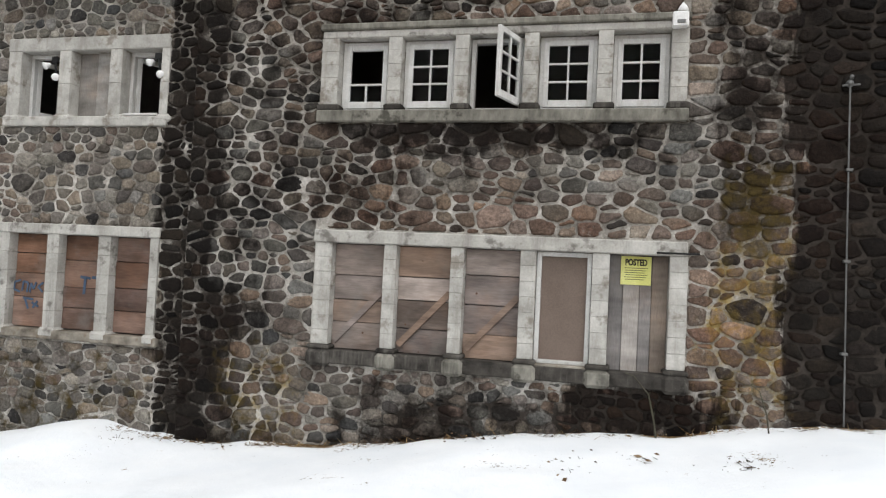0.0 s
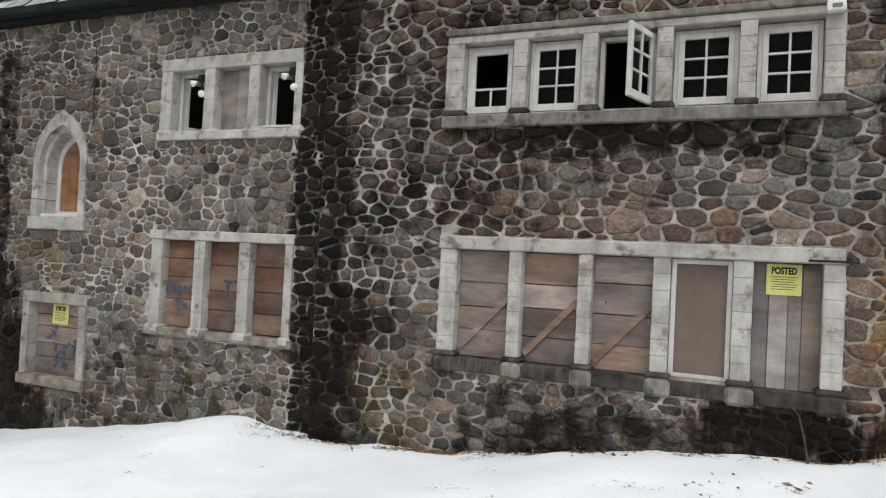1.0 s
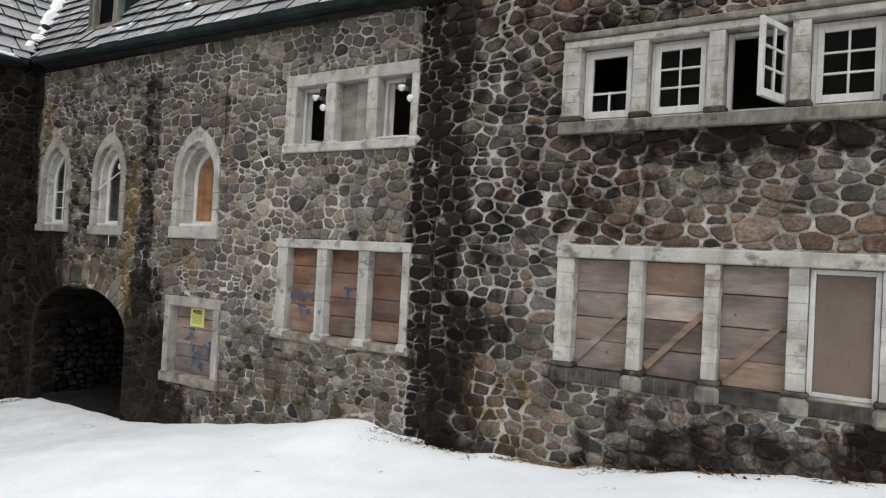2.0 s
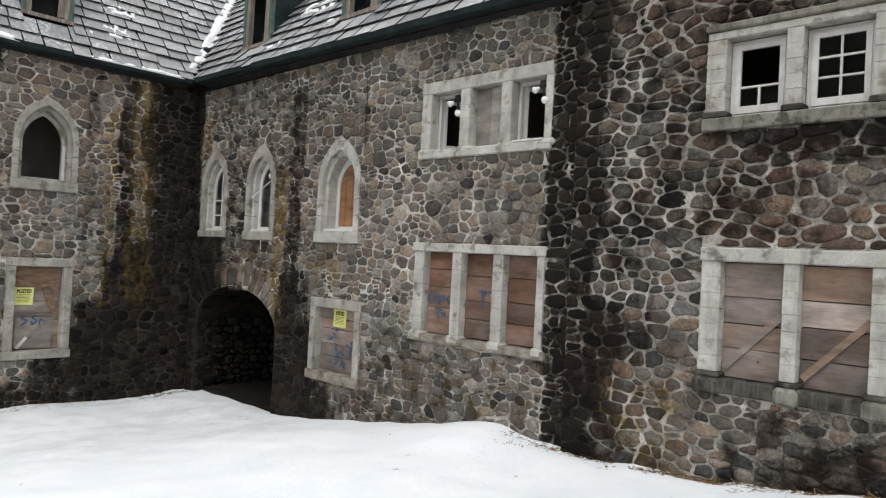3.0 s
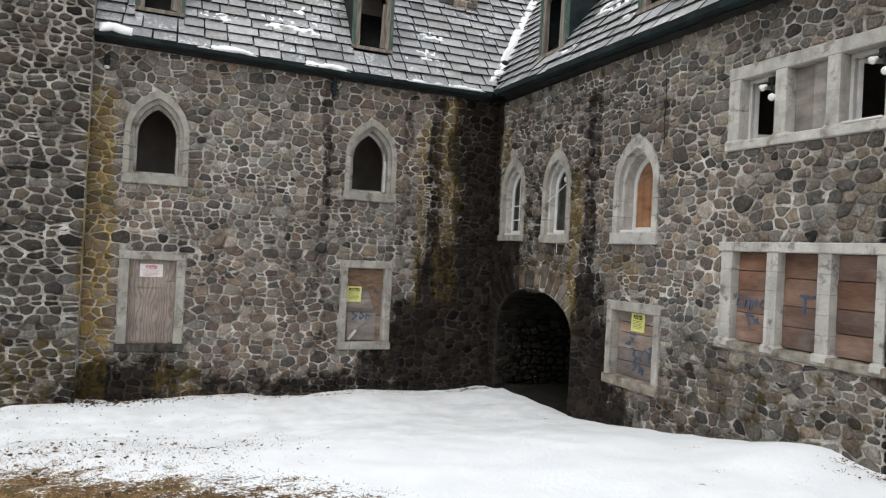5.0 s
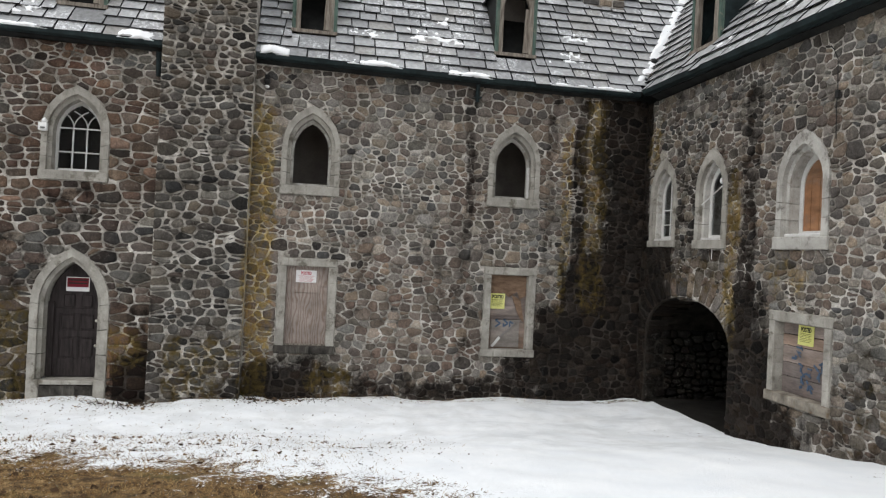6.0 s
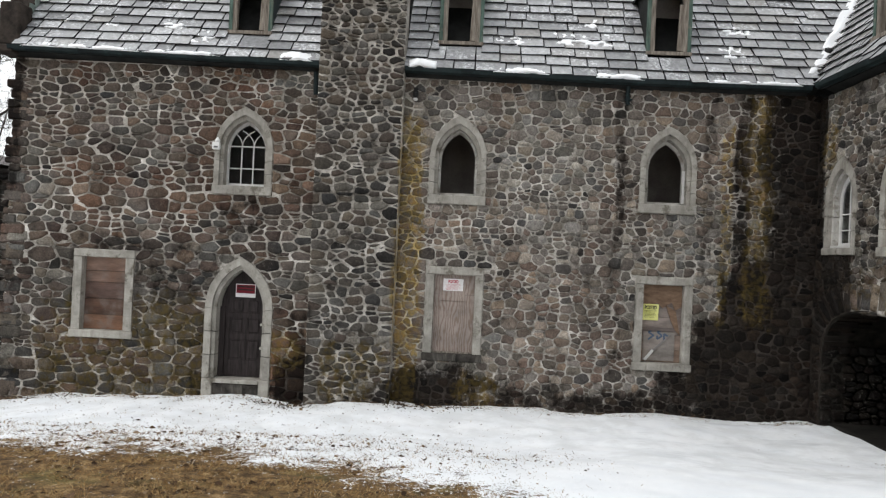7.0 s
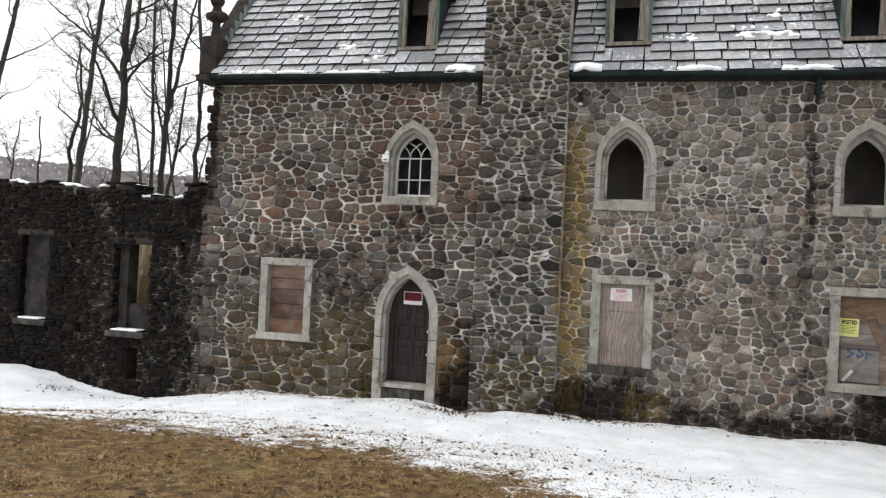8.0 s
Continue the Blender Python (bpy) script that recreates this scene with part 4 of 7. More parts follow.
def lettering(parent, text, w, u, z, height, d, material):
    cu = bpy.data.curves.new("lettering", "FONT")
    cu.body, cu.align_x, cu.align_y, cu.size, cu.extrude, cu.offset = text, "CENTER", "CENTER", height, 0.0008, height * 0.045
    tmp = bpy.data.objects.new("lettering", cu)
    me = bpy.data.meshes.new_from_object(tmp)
    bpy.data.objects.remove(tmp)
    o, a, n = AXES[w]
    m = Matrix.Translation(P(w, u, d, z) - world_place(parent)) @ Matrix((a, UP, n)).transposed().to_4x4()
    me.transform(m @ Matrix.Diagonal((0.86, 1.25, 1, 1)))
    me.materials.clear()
    me.materials.append(material)
    ob = new("lettering", me)
    ob.parent = parent
    return ob


def notice(w, u0, u1, z0, z1, d, card, ink, label, text="POSTED", tilt=0.0):
    s = thing("notice_sign", P(w, (u0 + u1) / 2, d, z0), label, "sign")
    face = part("card", block(w, u0, u1, d, d + 0.004, z0, z1, 0, tilt), card, s)
    W, H = u1 - u0, z1 - z0
    if text:
        lettering(face, text, w, (u0 + u1) / 2 + tilt * 0.7, z1 - H * 0.22, min(W * 0.26, H * 0.24), d + 0.005, ink)
    for k in range(6):
        part("print_line", block(w, u0 + W * (0.12 + 0.03 * (k % 2)), u1 - W * (0.12 + 0.05 * (k % 3)), d + 0.004, d + 0.005, z1 - H * (0.42 + 0.08 * k), z1 - H * (0.40 + 0.08 * k), 0), ink, face)
    return s


# --- five-light upper window of the block
win = window("K", -3.95, 3.07, "five-light stone window with white casements, one swung open")
part("lintel", block("K", -5.88, -2.02, -0.25, 0.03, 4.0, 4.085, 0.012), LIME_A, win)
part("lintel_top", block("K", -5.9, -2.0, -0.25, 0.06, 4.087, 4.16, 0.014), SILL_GREY, win, "grimy weathered head moulding")
part("sill", block("K", -5.9, -2.0, -0.25, 0.07, 3.07, 3.2, 0.012), SILL_GREY, win, "streaked mossy sill")
MUL5 = [(-5.88, -5.68), (-5.11, -4.96), (-4.37, -4.22), (-3.64, -3.49), (-2.89, -2.74), (-2.18, -2.02)]
for u0, u1 in MUL5:
    stacked(win, "K", u0, u1, -0.22, 0.03, 3.27, 4.0, LIME_PALE, 5, "mullion")
    part("mullion_base", block("K", u0 - 0.03, u1 + 0.03, -0.22, 0.045, 3.2, 3.27, 0.015), SILL_DARK, win)
for i in range(5):
    a, b = MUL5[i][1] + 0.005, MUL5[i + 1][0] - 0.005
    casing(win, "K", a, b, 3.21, 3.99, -0.13)
    if i == 0:
        casement(win, "K", a + 0.04, b - 0.04, 3.25, 3.95, -0.11, 2, 3, missing=(2,))
    elif i == 2:
        casement(win, "K", a + 0.04, b - 0.04, 3.25, 3.96, -0.05, 2, 3, swing=71, hinge=1)
    else:
        casement(win, "K", a + 0.04, b - 0.04, 3.25, 3.95, -0.11, 2, 3)

# --- five-light boarded window below
win = window("K", -3.95, 0.42, "boarded five-light stone window with a sooty sill")
part("lintel", block("K", -5.85, -1.96, -0.25, 0.055, 1.75, 1.89, 0.012), LIME_A, win)
part("sill", block("K", -5.75, -2.05, -0.25, 0.05, 0.44, 0.59, 0.012), SILL_DARK, win, "sooty sill")
MULL = [(-5.835, -5.64), (-5.045, -4.905), (-4.31, -4.17), (-3.58, -3.42), (-2.86, -2.69), (-2.12, -1.95)]
for i, (u0, u1) in enumerate(MULL):
    stacked(win, "K", u0, u1, -0.22, 0.03, 0.642, 1.75, LIME_PALE, 7, "mullion")
    part("mullion_base", block("K", u0 - 0.04, u1 + 0.04, -0.22, 0.085, 0.41, 0.59, 0.035), SILL_GREY if 0 < i < 5 else SILL_DARK, win)
    part("mullion_cap", block("K", u0 - 0.035, u1 + 0.035, -0.22, 0.07, 0.592, 0.64, 0.015), SILL_DARK, win, "sooty foot of a mullion")
for i in range(3):
    a, b = MULL[i][1], MULL[i + 1][0]
    planks(win, "K", a, b, 0.592, 1.745, -0.10, 4, BOARD)
    part("brace", slanted("K", a + 0.03, 0.68, b - 0.02, 1.26, 0.065, -0.095, -0.07), BOARD, win)
a, b = MULL[3][1] + 0.005, MULL[4][0] - 0.005
casing(win, "K", a, b, 0.61, 1.745, -0.07, 0.045)
part("panel", block("K", a + 0.045, b - 0.045, -0.12, -0.09, 0.64, 1.7, 0.003), PLY, win, "brown hardboard panel")
part("step_sill", block("K", a, b, -0.1, 0.04, 0.53, 0.61, 0.01), SILL_BROWN, win)
a, b = MULL[4][1], MULL[5][0]
planks(win, "K", a, b, 0.48, 1.745, -0.12, 4, BOARD_UP, True)
notice("K", -2.58, -2.285, 1.45, 1.735, -0.112, YELLOW, INK, "yellow posted notice on grey boards")
part("hook", block("K", -2.25, -1.85, 0.035, 0.06, 1.765, 1.785, 0.004), BLACK, win, "bent black iron bar")

# --- three-light windows of the north range
MUL3 = [(-10.16, -9.97), (-9.41, -9.24), (-8.68, -8.51), (-7.97, -7.86)]
win = window("A", -9.05, 0.42, "boarded three-light stone window with blue graffiti")
part("lintel", block("A", -10.2, -7.84, -0.25, 0.05, 1.72, 1.845, 0.012), LIME_A, win)
part("sill", block("A", -10.21, -7.8, -0.25, 0.07, 0.44, 0.55, 0.014), SILL_BROWN, win, "brown-stained sill")
for u0, u1 in MUL3:
    stacked(win, "A", u0, u1, -0.22, 0.03, 0.55, 1.72, LIME_A, 5, "mullion")
    part("mullion_base", block("A", u0 - 0.03, u1 + 0.03, -0.22, 0.08, 0.46, 0.58, 0.03), LIME_A, win)
for i in range(3):
    planks(win, "A", MUL3[i][1], MUL3[i + 1][0], 0.56, 1.715, -0.10, 4, BOARD_RED)
def strokes(parent, w, u, z, d, glyphs, size):
    """Unreadable painted marks, each given as lines on a small grid."""
    for k, lines in enumerate(glyphs):
        for n, (ua, za, ub, zb) in enumerate(lines):
            o = u + k * size * 0.78
            part("paint_stroke", slanted(w, o + ua * size, z + za * size, o + ub * size, z + zb * size, size * 0.17, d, d + 0.002 + 0.0005 * n), BLUE, parent, "faded blue spray paint")


strokes(win, "A", -9.96, 0.98, -0.088, [[(0.6, 1, 0, 0.8), (0, 0.8, 0, 0.2), (0, 0.2, 0.6, 0)], [(0, 0.1, 0.1, 0.9), (0.1, 0.9, 0.6, 0.8), (0.6, 0.8, 0.5, 0)], [(0, 0, 0.1, 0.8), (0.1, 0.8, 0.35, 0.3), (0.35, 0.3, 0.6, 0.9)], [(0, 0.5, 0.5, 0.9), (0, 0.5, 0.5, 0.1)]], 0.15)
strokes(win, "A", -9.82, 0.76, -0.088, [[(0, 0.9, 0.9, 0.8), (0.2, 0.8, 0.5, 0.1)], [(0, 0.6, 0.6, 0.3), (0.1, 0.2, 0.5, 0.7)]], 0.17)
strokes(win, "A", -9.0, 1.0, -0.088, [[(0, 1, 0.7, 0.95), (0.35, 1, 0.3, 0)], [(0, 1, 0.7, 1), (0.4, 1, 0.4, 0)], [(0.1, 0, 0, 0.9), (0, 0.9, 0.6, 0.9), (0.6, 0.9, 0.5, 0)]], 0.21)
win = window("A", -9.05, 3.03, "pale three-light stone window, middle light boarded")
part("lintel", block("A", -10.18, -7.87, -0.3, 0.03, 3.99, 4.16, 0.012), LIME_PALE, win)
part("sill", block("A", -10.19, -7.86, -0.3, 0.05, 3.05, 3.17, 0.014), LIME_PALE, win)
for u0, u1 in MUL3:
    stacked(win, "A", u0, u1, -0.25, 0.03, 3.17, 3.99, LIME_PALE, 2, "mullion")
    part("mullion_base", block("A", u0 - 0.05, u1 + 0.05, -0.22, 0.055, 3.1, 3.2, 0.035), LIME_PALE, win)
casing(win, "A", -9.97, -9.41, 3.17, 3.99, -0.16)
casement(win, "A", -9.94, -9.47, 3.21, 3.94, -0.2, 1, 1, swing=-66, hinge=-1, glass=False)
planks(win, "A", MUL3[1][1], MUL3[2][0], 3.17, 3.99, -0.13, 2, BOARD_PALE, True)
casing(win, "A", -8.51, -7.97, 3.17, 3.99, -0.16)
casement(win, "A", -8.47, -8.0, 3.2, 3.95, -0.2, 1, 1, swing=-58, hinge=-1, glass=False)
part("loose_rail", block("A", -8.5, -8.02, -0.12, 0.0, 3.185, 3.215, 0.006), WHITE, win, "peeling white rail")

# --- small boarded window beside the passage
win = window("A", -12.0, -0.52, "small boarded stone window with blue spray paint")


def plain_surround(win, w, u0, u1, z0, z1, lime, sill, jw=0.17):
    part("lintel", block(w, u0, u1, -0.25, 0.035, z1 - 0.16, z1, 0.016), lime, win)
    part("sill", block(w, u0 - 0.02, u1 + 0.02, -0.25, 0.06, z0, z0 + 0.15, 0.014), sill, win)
    for a, b in ((u0 + 0.01, u0 + jw), (u1 - jw, u1 - 0.01)):
        stacked(win, w, a, b, -0.22, 0.03, z0 + 0.15, z1 - 0.16, lime, 5)
    return u0 + jw, u1 - jw, z0 + 0.15, z1 - 0.16


a, b, c, e = plain_surround(win, "A", -12.66, -11.33, -0.50, 0.87, LIME_B, SILL_BROWN, 0.14)
planks(win, "A", a, b, c, e, -0.14, 5, BOARD)
scribble(win, "A", -12.0, -0.06, 0.22, 0.3, -0.129, 8, 16)
scribble(win, "A", -11.68, 0.1, 0.12, 0.14, -0.129, 11, 9)
scribble(win, "A", -12.1, 0.25, 0.3, 0.25, -0.1265, 9)
notice("A", -12.19, -11.86, 0.40, 0.69, -0.128, YELLOW, INK, "yellow posted notice on weathered boards", tilt=0.01)

# --- windows of the west range
win = window("B", 2.17, -0.6, "boarded stone window with torn planks and graffiti")
a, b, c, e = plain_surround(win, "B", 1.61, 2.73, -0.6, 1.25, LIME_B, LIME_B, 0.16)
planks(win, "B", a, b, c, e, -0.14, 5, BOARD)
part("torn_sheet", prism("B", [(a + 0.01, e - 0.01), (b - 0.01, e - 0.01), (b - 0.01, e - 0.42), (b - 0.14, e - 0.50), (b - 0.2, e - 0.34), (a + 0.42, e - 0.46), (a + 0.3, e - 0.36), (a + 0.14, e - 0.5), (a + 0.01, e - 0.44)], -0.125, -0.108), TORNPLY, win, "torn brown plywood sheet")
part("torn_flap", prism("B", [(b - 0.32, e - 0.40), (b - 0.12, e - 0.52), (b - 0.03, e - 0.98), (b - 0.12, e - 0.9), (b - 0.22, e - 0.68)], -0.122, -0.098), TORNPLY, win, "hanging splinter of plywood")
part("grey_sheet", block("B", a + 0.06, b - 0.12, -0.124, -0.114, c + 0.03, c + 0.6, 0.003), BOARD_UP, win, "grey board with blue spray paint")
part("rail", block("B", a + 0.02, b - 0.05, -0.125, -0.108, c + 0.62, c + 0.69, 0.004), BOARD, win)
part("broken_stick", slanted("B", a + 0.26, c + 0.24, b - 0.2, c + 0.55, 0.035, -0.113, -0.09), BOARD_UP, win)
part("stick_end", slanted("B", a + 0.1, c + 0.04, a + 0.26, c + 0.24, 0.05, -0.113, -0.09), WHITE, win, "white-painted end of a splintered stick")
strokes(win, "B", 1.93, 0.0, -0.1135, [[(0.5, 1, 0, 0.7), (0, 0.7, 0.55, 0.4), (0.55, 0.4, 0, 0)], [(0.6, 1, 0.1, 0.75), (0.1, 0.75, 0.6, 0.4), (0.6, 0.4, 0.1, 0.05), (0.1, 0.05, 0.1, 0.4)], [(0, 0, 0, 0.6), (0, 0.6, 0.5, 0.3)]], 0.2)
notice("B", 1.79, 2.1, 0.38, 0.70, -0.094, YELLOW, INK, "yellow posted notice on torn boards", tilt=0.012)
win = window("B", -1.95, -0.62, "stone window closed with figured plywood")
a, b, c, e = plain_surround(win, "B", -2.53, -1.38, -0.62, 1.25, LIME_B, SILL_DARK, 0.17)
part("plywood_sheet", block("B", a, b, -0.12, -0.09, c - 0.06, e - 0.4, 0.004), PLYWOOD, win)
part("plywood_sheet", block("B", a, b, -0.125, -0.092, e - 0.395, e, 0.004), PLYWOOD, win)
part("cleat", block("B", a + 0.15, b - 0.18, -0.09, -0.07, e - 0.52, e - 0.32, 0.004), PLYWOOD, win)
part("batten", block("B", a + 0.02, b - 0.02, -0.09, -0.05, c - 0.04, c + 0.03, 0.006), OLDWOOD, win)
notice("B", -2.18, -1.78, 0.74, 1.01, -0.088, PAPER, REDINK, "white posted notice with red print on plywood")
win = window("B", -9.05, -0.53, "stone window boarded with reddish planks")
a, b, c, e = plain_surround(win, "B", -9.65, -8.40, -0.51, 1.27, LIME_B, LIME_B, 0.18)
planks(win, "B", a, b, c, e, -0.14, 5, BOARD_RED)


def pointed(win, w, l, lime, inner_half, inner_apex, depth, ledge=True, inner=None):
    """Dressed surround of a pointed opening: jamb and arch stones, a moulded inner order, and a sill."""
    uc, half, foot, sill, spring, apex = l
    n = 7
    out = lancet(uc, half, sill, spring, apex, n)
    mid_half = inner_half + 0.07
    mid = lancet(uc, mid_half, sill, spring - 0.02, inner_apex + 0.09, n)
    inn = lancet(uc, inner_half, sill, spring - 0.04, inner_apex, n)
    last = len(out) - 1
    for w0, w1, d0, d1, mat in ((out, mid, -0.2, 0.03, lime), (mid, inn, -depth, -0.05, inner or lime)):
        for i0, i1 in ((1, 4), (4, 1 + n), (1 + n, last - 4), (last - 4, last - 1)):
            part("arch_stone", band(w, w0, w1, d0, d1, i0, i1), mat, win)
        for i0, s in ((0, 0), (last - 1, 1)):
            # jamb stones between sill and spring
            a, b = w0[i0], w0[i0 + 1]
            c, e = w1[i0], w1[i0 + 1]
            for k in range(3):
                f0, f1 = k / 3, (k + 1) / 3
                oo = [(a[0] + (b[0] - a[0]) * f, a[1] + (b[1] - a[1]) * f) for f in (f0 + 0.006, f1 - 0.006)]
                ii = [(c[0] + (e[0] - c[0]) * f, c[1] + (e[1] - c[1]) * f) for f in (f0 + 0.006, f1 - 0.006)]
                part("jamb", band(w, oo, ii, d0, d1 + rng.uniform(-0.003, 0.003), 0, 1), mat, win)
    if ledge:
        part("sill", block(w, uc - half - 0.02, uc + half + 0.02, -0.3, 0.06, foot, sill, 0.012), lime, win)
    return inn


def arched_sash(win, w, uc, half, z0, spring, apex, d, width=0.05, mat=None):
    """A pointed wooden frame."""
    n = 7
    out, inn = lancet(uc, half, z0, spring, apex, n), lancet(uc, half - width, z0 + width, spring, apex - width * 1.5, n)
    part("sash_frame", band(w, out, inn, d - 0.03, d + 0.02, 0, len(out) - 1), mat or WHITE, win)
    part("sash_rail", block(w, uc - half + width, uc + half - width, d - 0.029, d + 0.019, z0, z0 + width * 1.3, 0.003), mat or WHITE, win)
    return inn


for i, l in enumerate(LANCETS_A):
    uc, half, foot, sill, spring, apex = l
    win = window("A", uc, foot, ("pointed stone window closed with orange boards", "pointed stone window with a broken pane and loose stick", "pointed stone window with a small white sash")[i])
    pointed(win, "A", l, LIME_B if i else LIME_A, half - 0.2, apex - 0.3, 0.42, True, LIME_PALE)
    back = -0.25 if i == 0 else -0.17
    inn = arched_sash(win, "A", uc, half - 0.2, sill, spring - 0.04, apex - 0.3, back, 0.075)
    part("inner_sill", block("A", uc - half + 0.15, uc + half - 0.15, back - 0.05, -0.02, sill, sill + 0.045, 0.008), WHITE, win, "peeling white wooden sill")
    if i == 0:
        planks(win, "A", uc - half + 0.26, uc + half - 0.26, sill + 0.06, spring + 0.08, back, 4, BOARD_ORANGE, True)
        part("arched_board", prism("A", lancet(uc, half - 0.25, spring + 0.083, spring + 0.0831, apex - 0.37), back - 0.025, back), BOARD_ORANGE, win)
    else:
        p = part("pane", prism("A", inn, back - 0.005, back - 0.001), GLASS, win)
        p.visible_shadow = False
    if i == 2:
        part("glazing_bar", block("A", uc - 0.012, uc + 0.012, back - 0.02, back + 0.015, sill + 0.05, apex - 0.42, 0.003), WHITE, win)
        for z in (sill + 0.32, sill + 0.62):
            part("glazing_bar", block("A", uc - half + 0.25, uc + half - 0.25, back - 0.0205, back + 0.0145, z, z + 0.022, 0.003), WHITE, win)
    if i == 1:
        part("loose_stick", tube(bmesh.new(), [P("A", uc - 0.42, -0.02, sill + 0.62), P("A", uc + 0.1, -0.15, sill + 0.98)], [0.014, 0.012], 5), WHITE, win)
        part("loose_stick", tube(bmesh.new(), [P("A", uc + 0.16, 0.05, sill - 0.02), P("A", uc + 0.16, 0.05, sill - 0.34)], [0.008, 0.007], 5), WHITE, win)
hl = thing("hanging_lamp", P("A", -14.36, -0.1, 3.0), "small white lamp hanging in a pointed window", "lamp")
part("cord", tube(bmesh.new(), [P("A", -14.36, -0.13, 3.27), P("A", -14.36, -0.13, 3.06)], [0.006, 0.006], 5), BLACK, hl)
part("bulb", turned([(0.012, 0), (0.03, 0.03), (0.034, 0.07), (0.02, 0.1), (0.004, 0.105)], P("A", -14.36, -0.13, 2.96)), BULB, hl, smooth=True)
for i, l in enumerate(LANCETS_B):
    uc, half, foot, sill, spring, apex = l
    win = window("B", uc, foot, ("glassless pointed stone window, frame splintered", "glassless pointed stone window, dark room behind", "pointed stone window with gothic glazing bars")[i])
    pointed(win, "B", l, LIME_B, half - 0.17, apex - 0.24, 0.36)
    inn = arched_sash(win, "B", uc, half - 0.17, sill, spring - 0.04, apex - 0.24, -0.26, 0.05, WHITE if i == 2 else LIME_PALE)
    if i == 2:
        h = half - 0.22
        third = 2 * h / 3
        z0, zt = sill + 0.06, spring + 0.06
        for k in (-0.5, 0.5):
            part("glazing_bar", block("B", uc + k * third - 0.013, uc + k * third + 0.013, -0.28, -0.24, z0, zt, 0.003), WHITE, win)
        for z in (sill + 0.36, zt - 0.02):
            part("glazing_bar", block("B", uc - h, uc + h, -0.2795, -0.2405, z, z + 0.026, 0.003), WHITE, win)
        for k, side in ((-0.5, 1), (0.5, -1), (-0.5, -1), (0.5, 1)):
            pts = []
            for s in range(7):
                a = s / 6 * 1.05
                r = third * 2.0
                u, z = uc + k * third + side * r * (1 - math.cos(a)), zt + r * math.sin(a) * 0.75
                lim = next((zz for uu, zz in reversed(inn) if abs(uu - u) < 0.06), 99)
                if abs(u - uc) < h and z < apex - 0.3 and z < lim + 0.25:
                    pts.append(P("B", u, -0.26, z))
            if len(pts) > 1:
                part("tracery_bar", tube(bmesh.new(), pts, [0.013] * len(pts), 5), WHITE, win)
        p = part("pane", prism("B", inn, -0.263, -0.259), GLASS, win)
        p.visible_shadow = False
    if i == 0:
        part("splintered_stile", slanted("B", uc + half - 0.2, sill + 0.05, uc + half - 0.2, spring - 0.05, 0.05, -0.2, -0.16), WHITE, win)

# --- arched door of the west range
dr = thing("door_1", P("B", DOOR[0], 0, DOOR[2] + 0.2), "dark panelled door, shut, under a pointed stone arch", "door", kind="structure")
uc, half, foot, spring, apex = DOOR
pointed(dr, "B", (uc, half, -1.3, -1.2, spring, apex), LIME_B, 0.47, 0.99, 0.4, False)
for a, b in ((uc - half, uc - 0.47), (uc + 0.47, uc + half)):
    part("plinth_stone", block("B", a, b, -0.2, 0.045, -1.7, -1.2, 0.012), LIME_B, dr)
part("threshold", block("B", uc - 0.47, uc + 0.47, -0.4, 0.05, -1.29, -1.21, 0.012), LIME_B, dr, "worn pale stone step")
part("step_stone", block("B", uc - 0.5, uc + 0.5, -0.4, 0.0, -1.75, -1.3, 0.02), SILL_DARK, dr)
for u0, u1, z0, z1 in ((-0.235, -0.015, -0.83, -0.47), (0.115, 0.335, -0.83, -0.47), (-0.235, -0.015, -0.29, -0.03), (0.115, 0.335, -0.29, -0.03), (-0.2, -0.01, 0.13, 0.36), (0.11, 0.3, 0.13, 0.36)):
    part("door_panel", block("B", uc + u0, uc + u1, -0.322, -0.306, z0, z1, 0.014), DOORWOOD, dr)
part("leaf", prism("B", lancet(uc, 0.46, -1.2, spring - 0.04, 0.97), -0.37, -0.32), DOORWOOD, dr)
part("door_post", block("B", uc - 0.47, uc - 0.36, -0.32, -0.27, -1.2, spring, 0.006), DOORWOOD, dr)
for q, (u0, u1, z0, z1) in enumerate(((-0.34, 0.44, -1.2, -0.86), (-0.34, 0.44, 0.0, 0.1), (-0.34, 0.44, -0.44, -0.32), (-0.34, -0.26, -0.86, 0.0), (0.01, 0.09, -0.86, 0.0), (0.36, 0.44, -0.86, 0.0))):
    part("door_rail", block("B", uc + u0, uc + u1, -0.322, -0.30 - 0.002 * q, z0, z1, 0.004), DOORWOOD, dr)
for z in (-0.12, -0.6):
    part("door_knob", turned([(0.006, 0), (0.012, 0.02), (0.028, 0.035), (0.03, 0.05), (0.018, 0.065), (0.002, 0.068)], P("B", uc + 0.40, -0.30, z), (1, 0, 0)), BRASS, dr, smooth=True)
sg = thing("notice_sign", P("B", -6.22, -0.31, 0.42), "faded red notice with a white border on the dark door", "sign")
part("border", block("B", -6.43, -6.02, -0.318, -0.312, 0.42, 0.69, 0), PAPER, sg)
field_card = part("field", block("B", -6.415, -6.035, -0.312, -0.309, 0.50, 0.675, 0), REDCARD, sg)
for k in range(2):
    part("print_line", block("B", -6.39, -6.06, -0.309, -0.307, 0.56 + 0.06 * k, 0.585 + 0.06 * k, 0), INK, field_card)

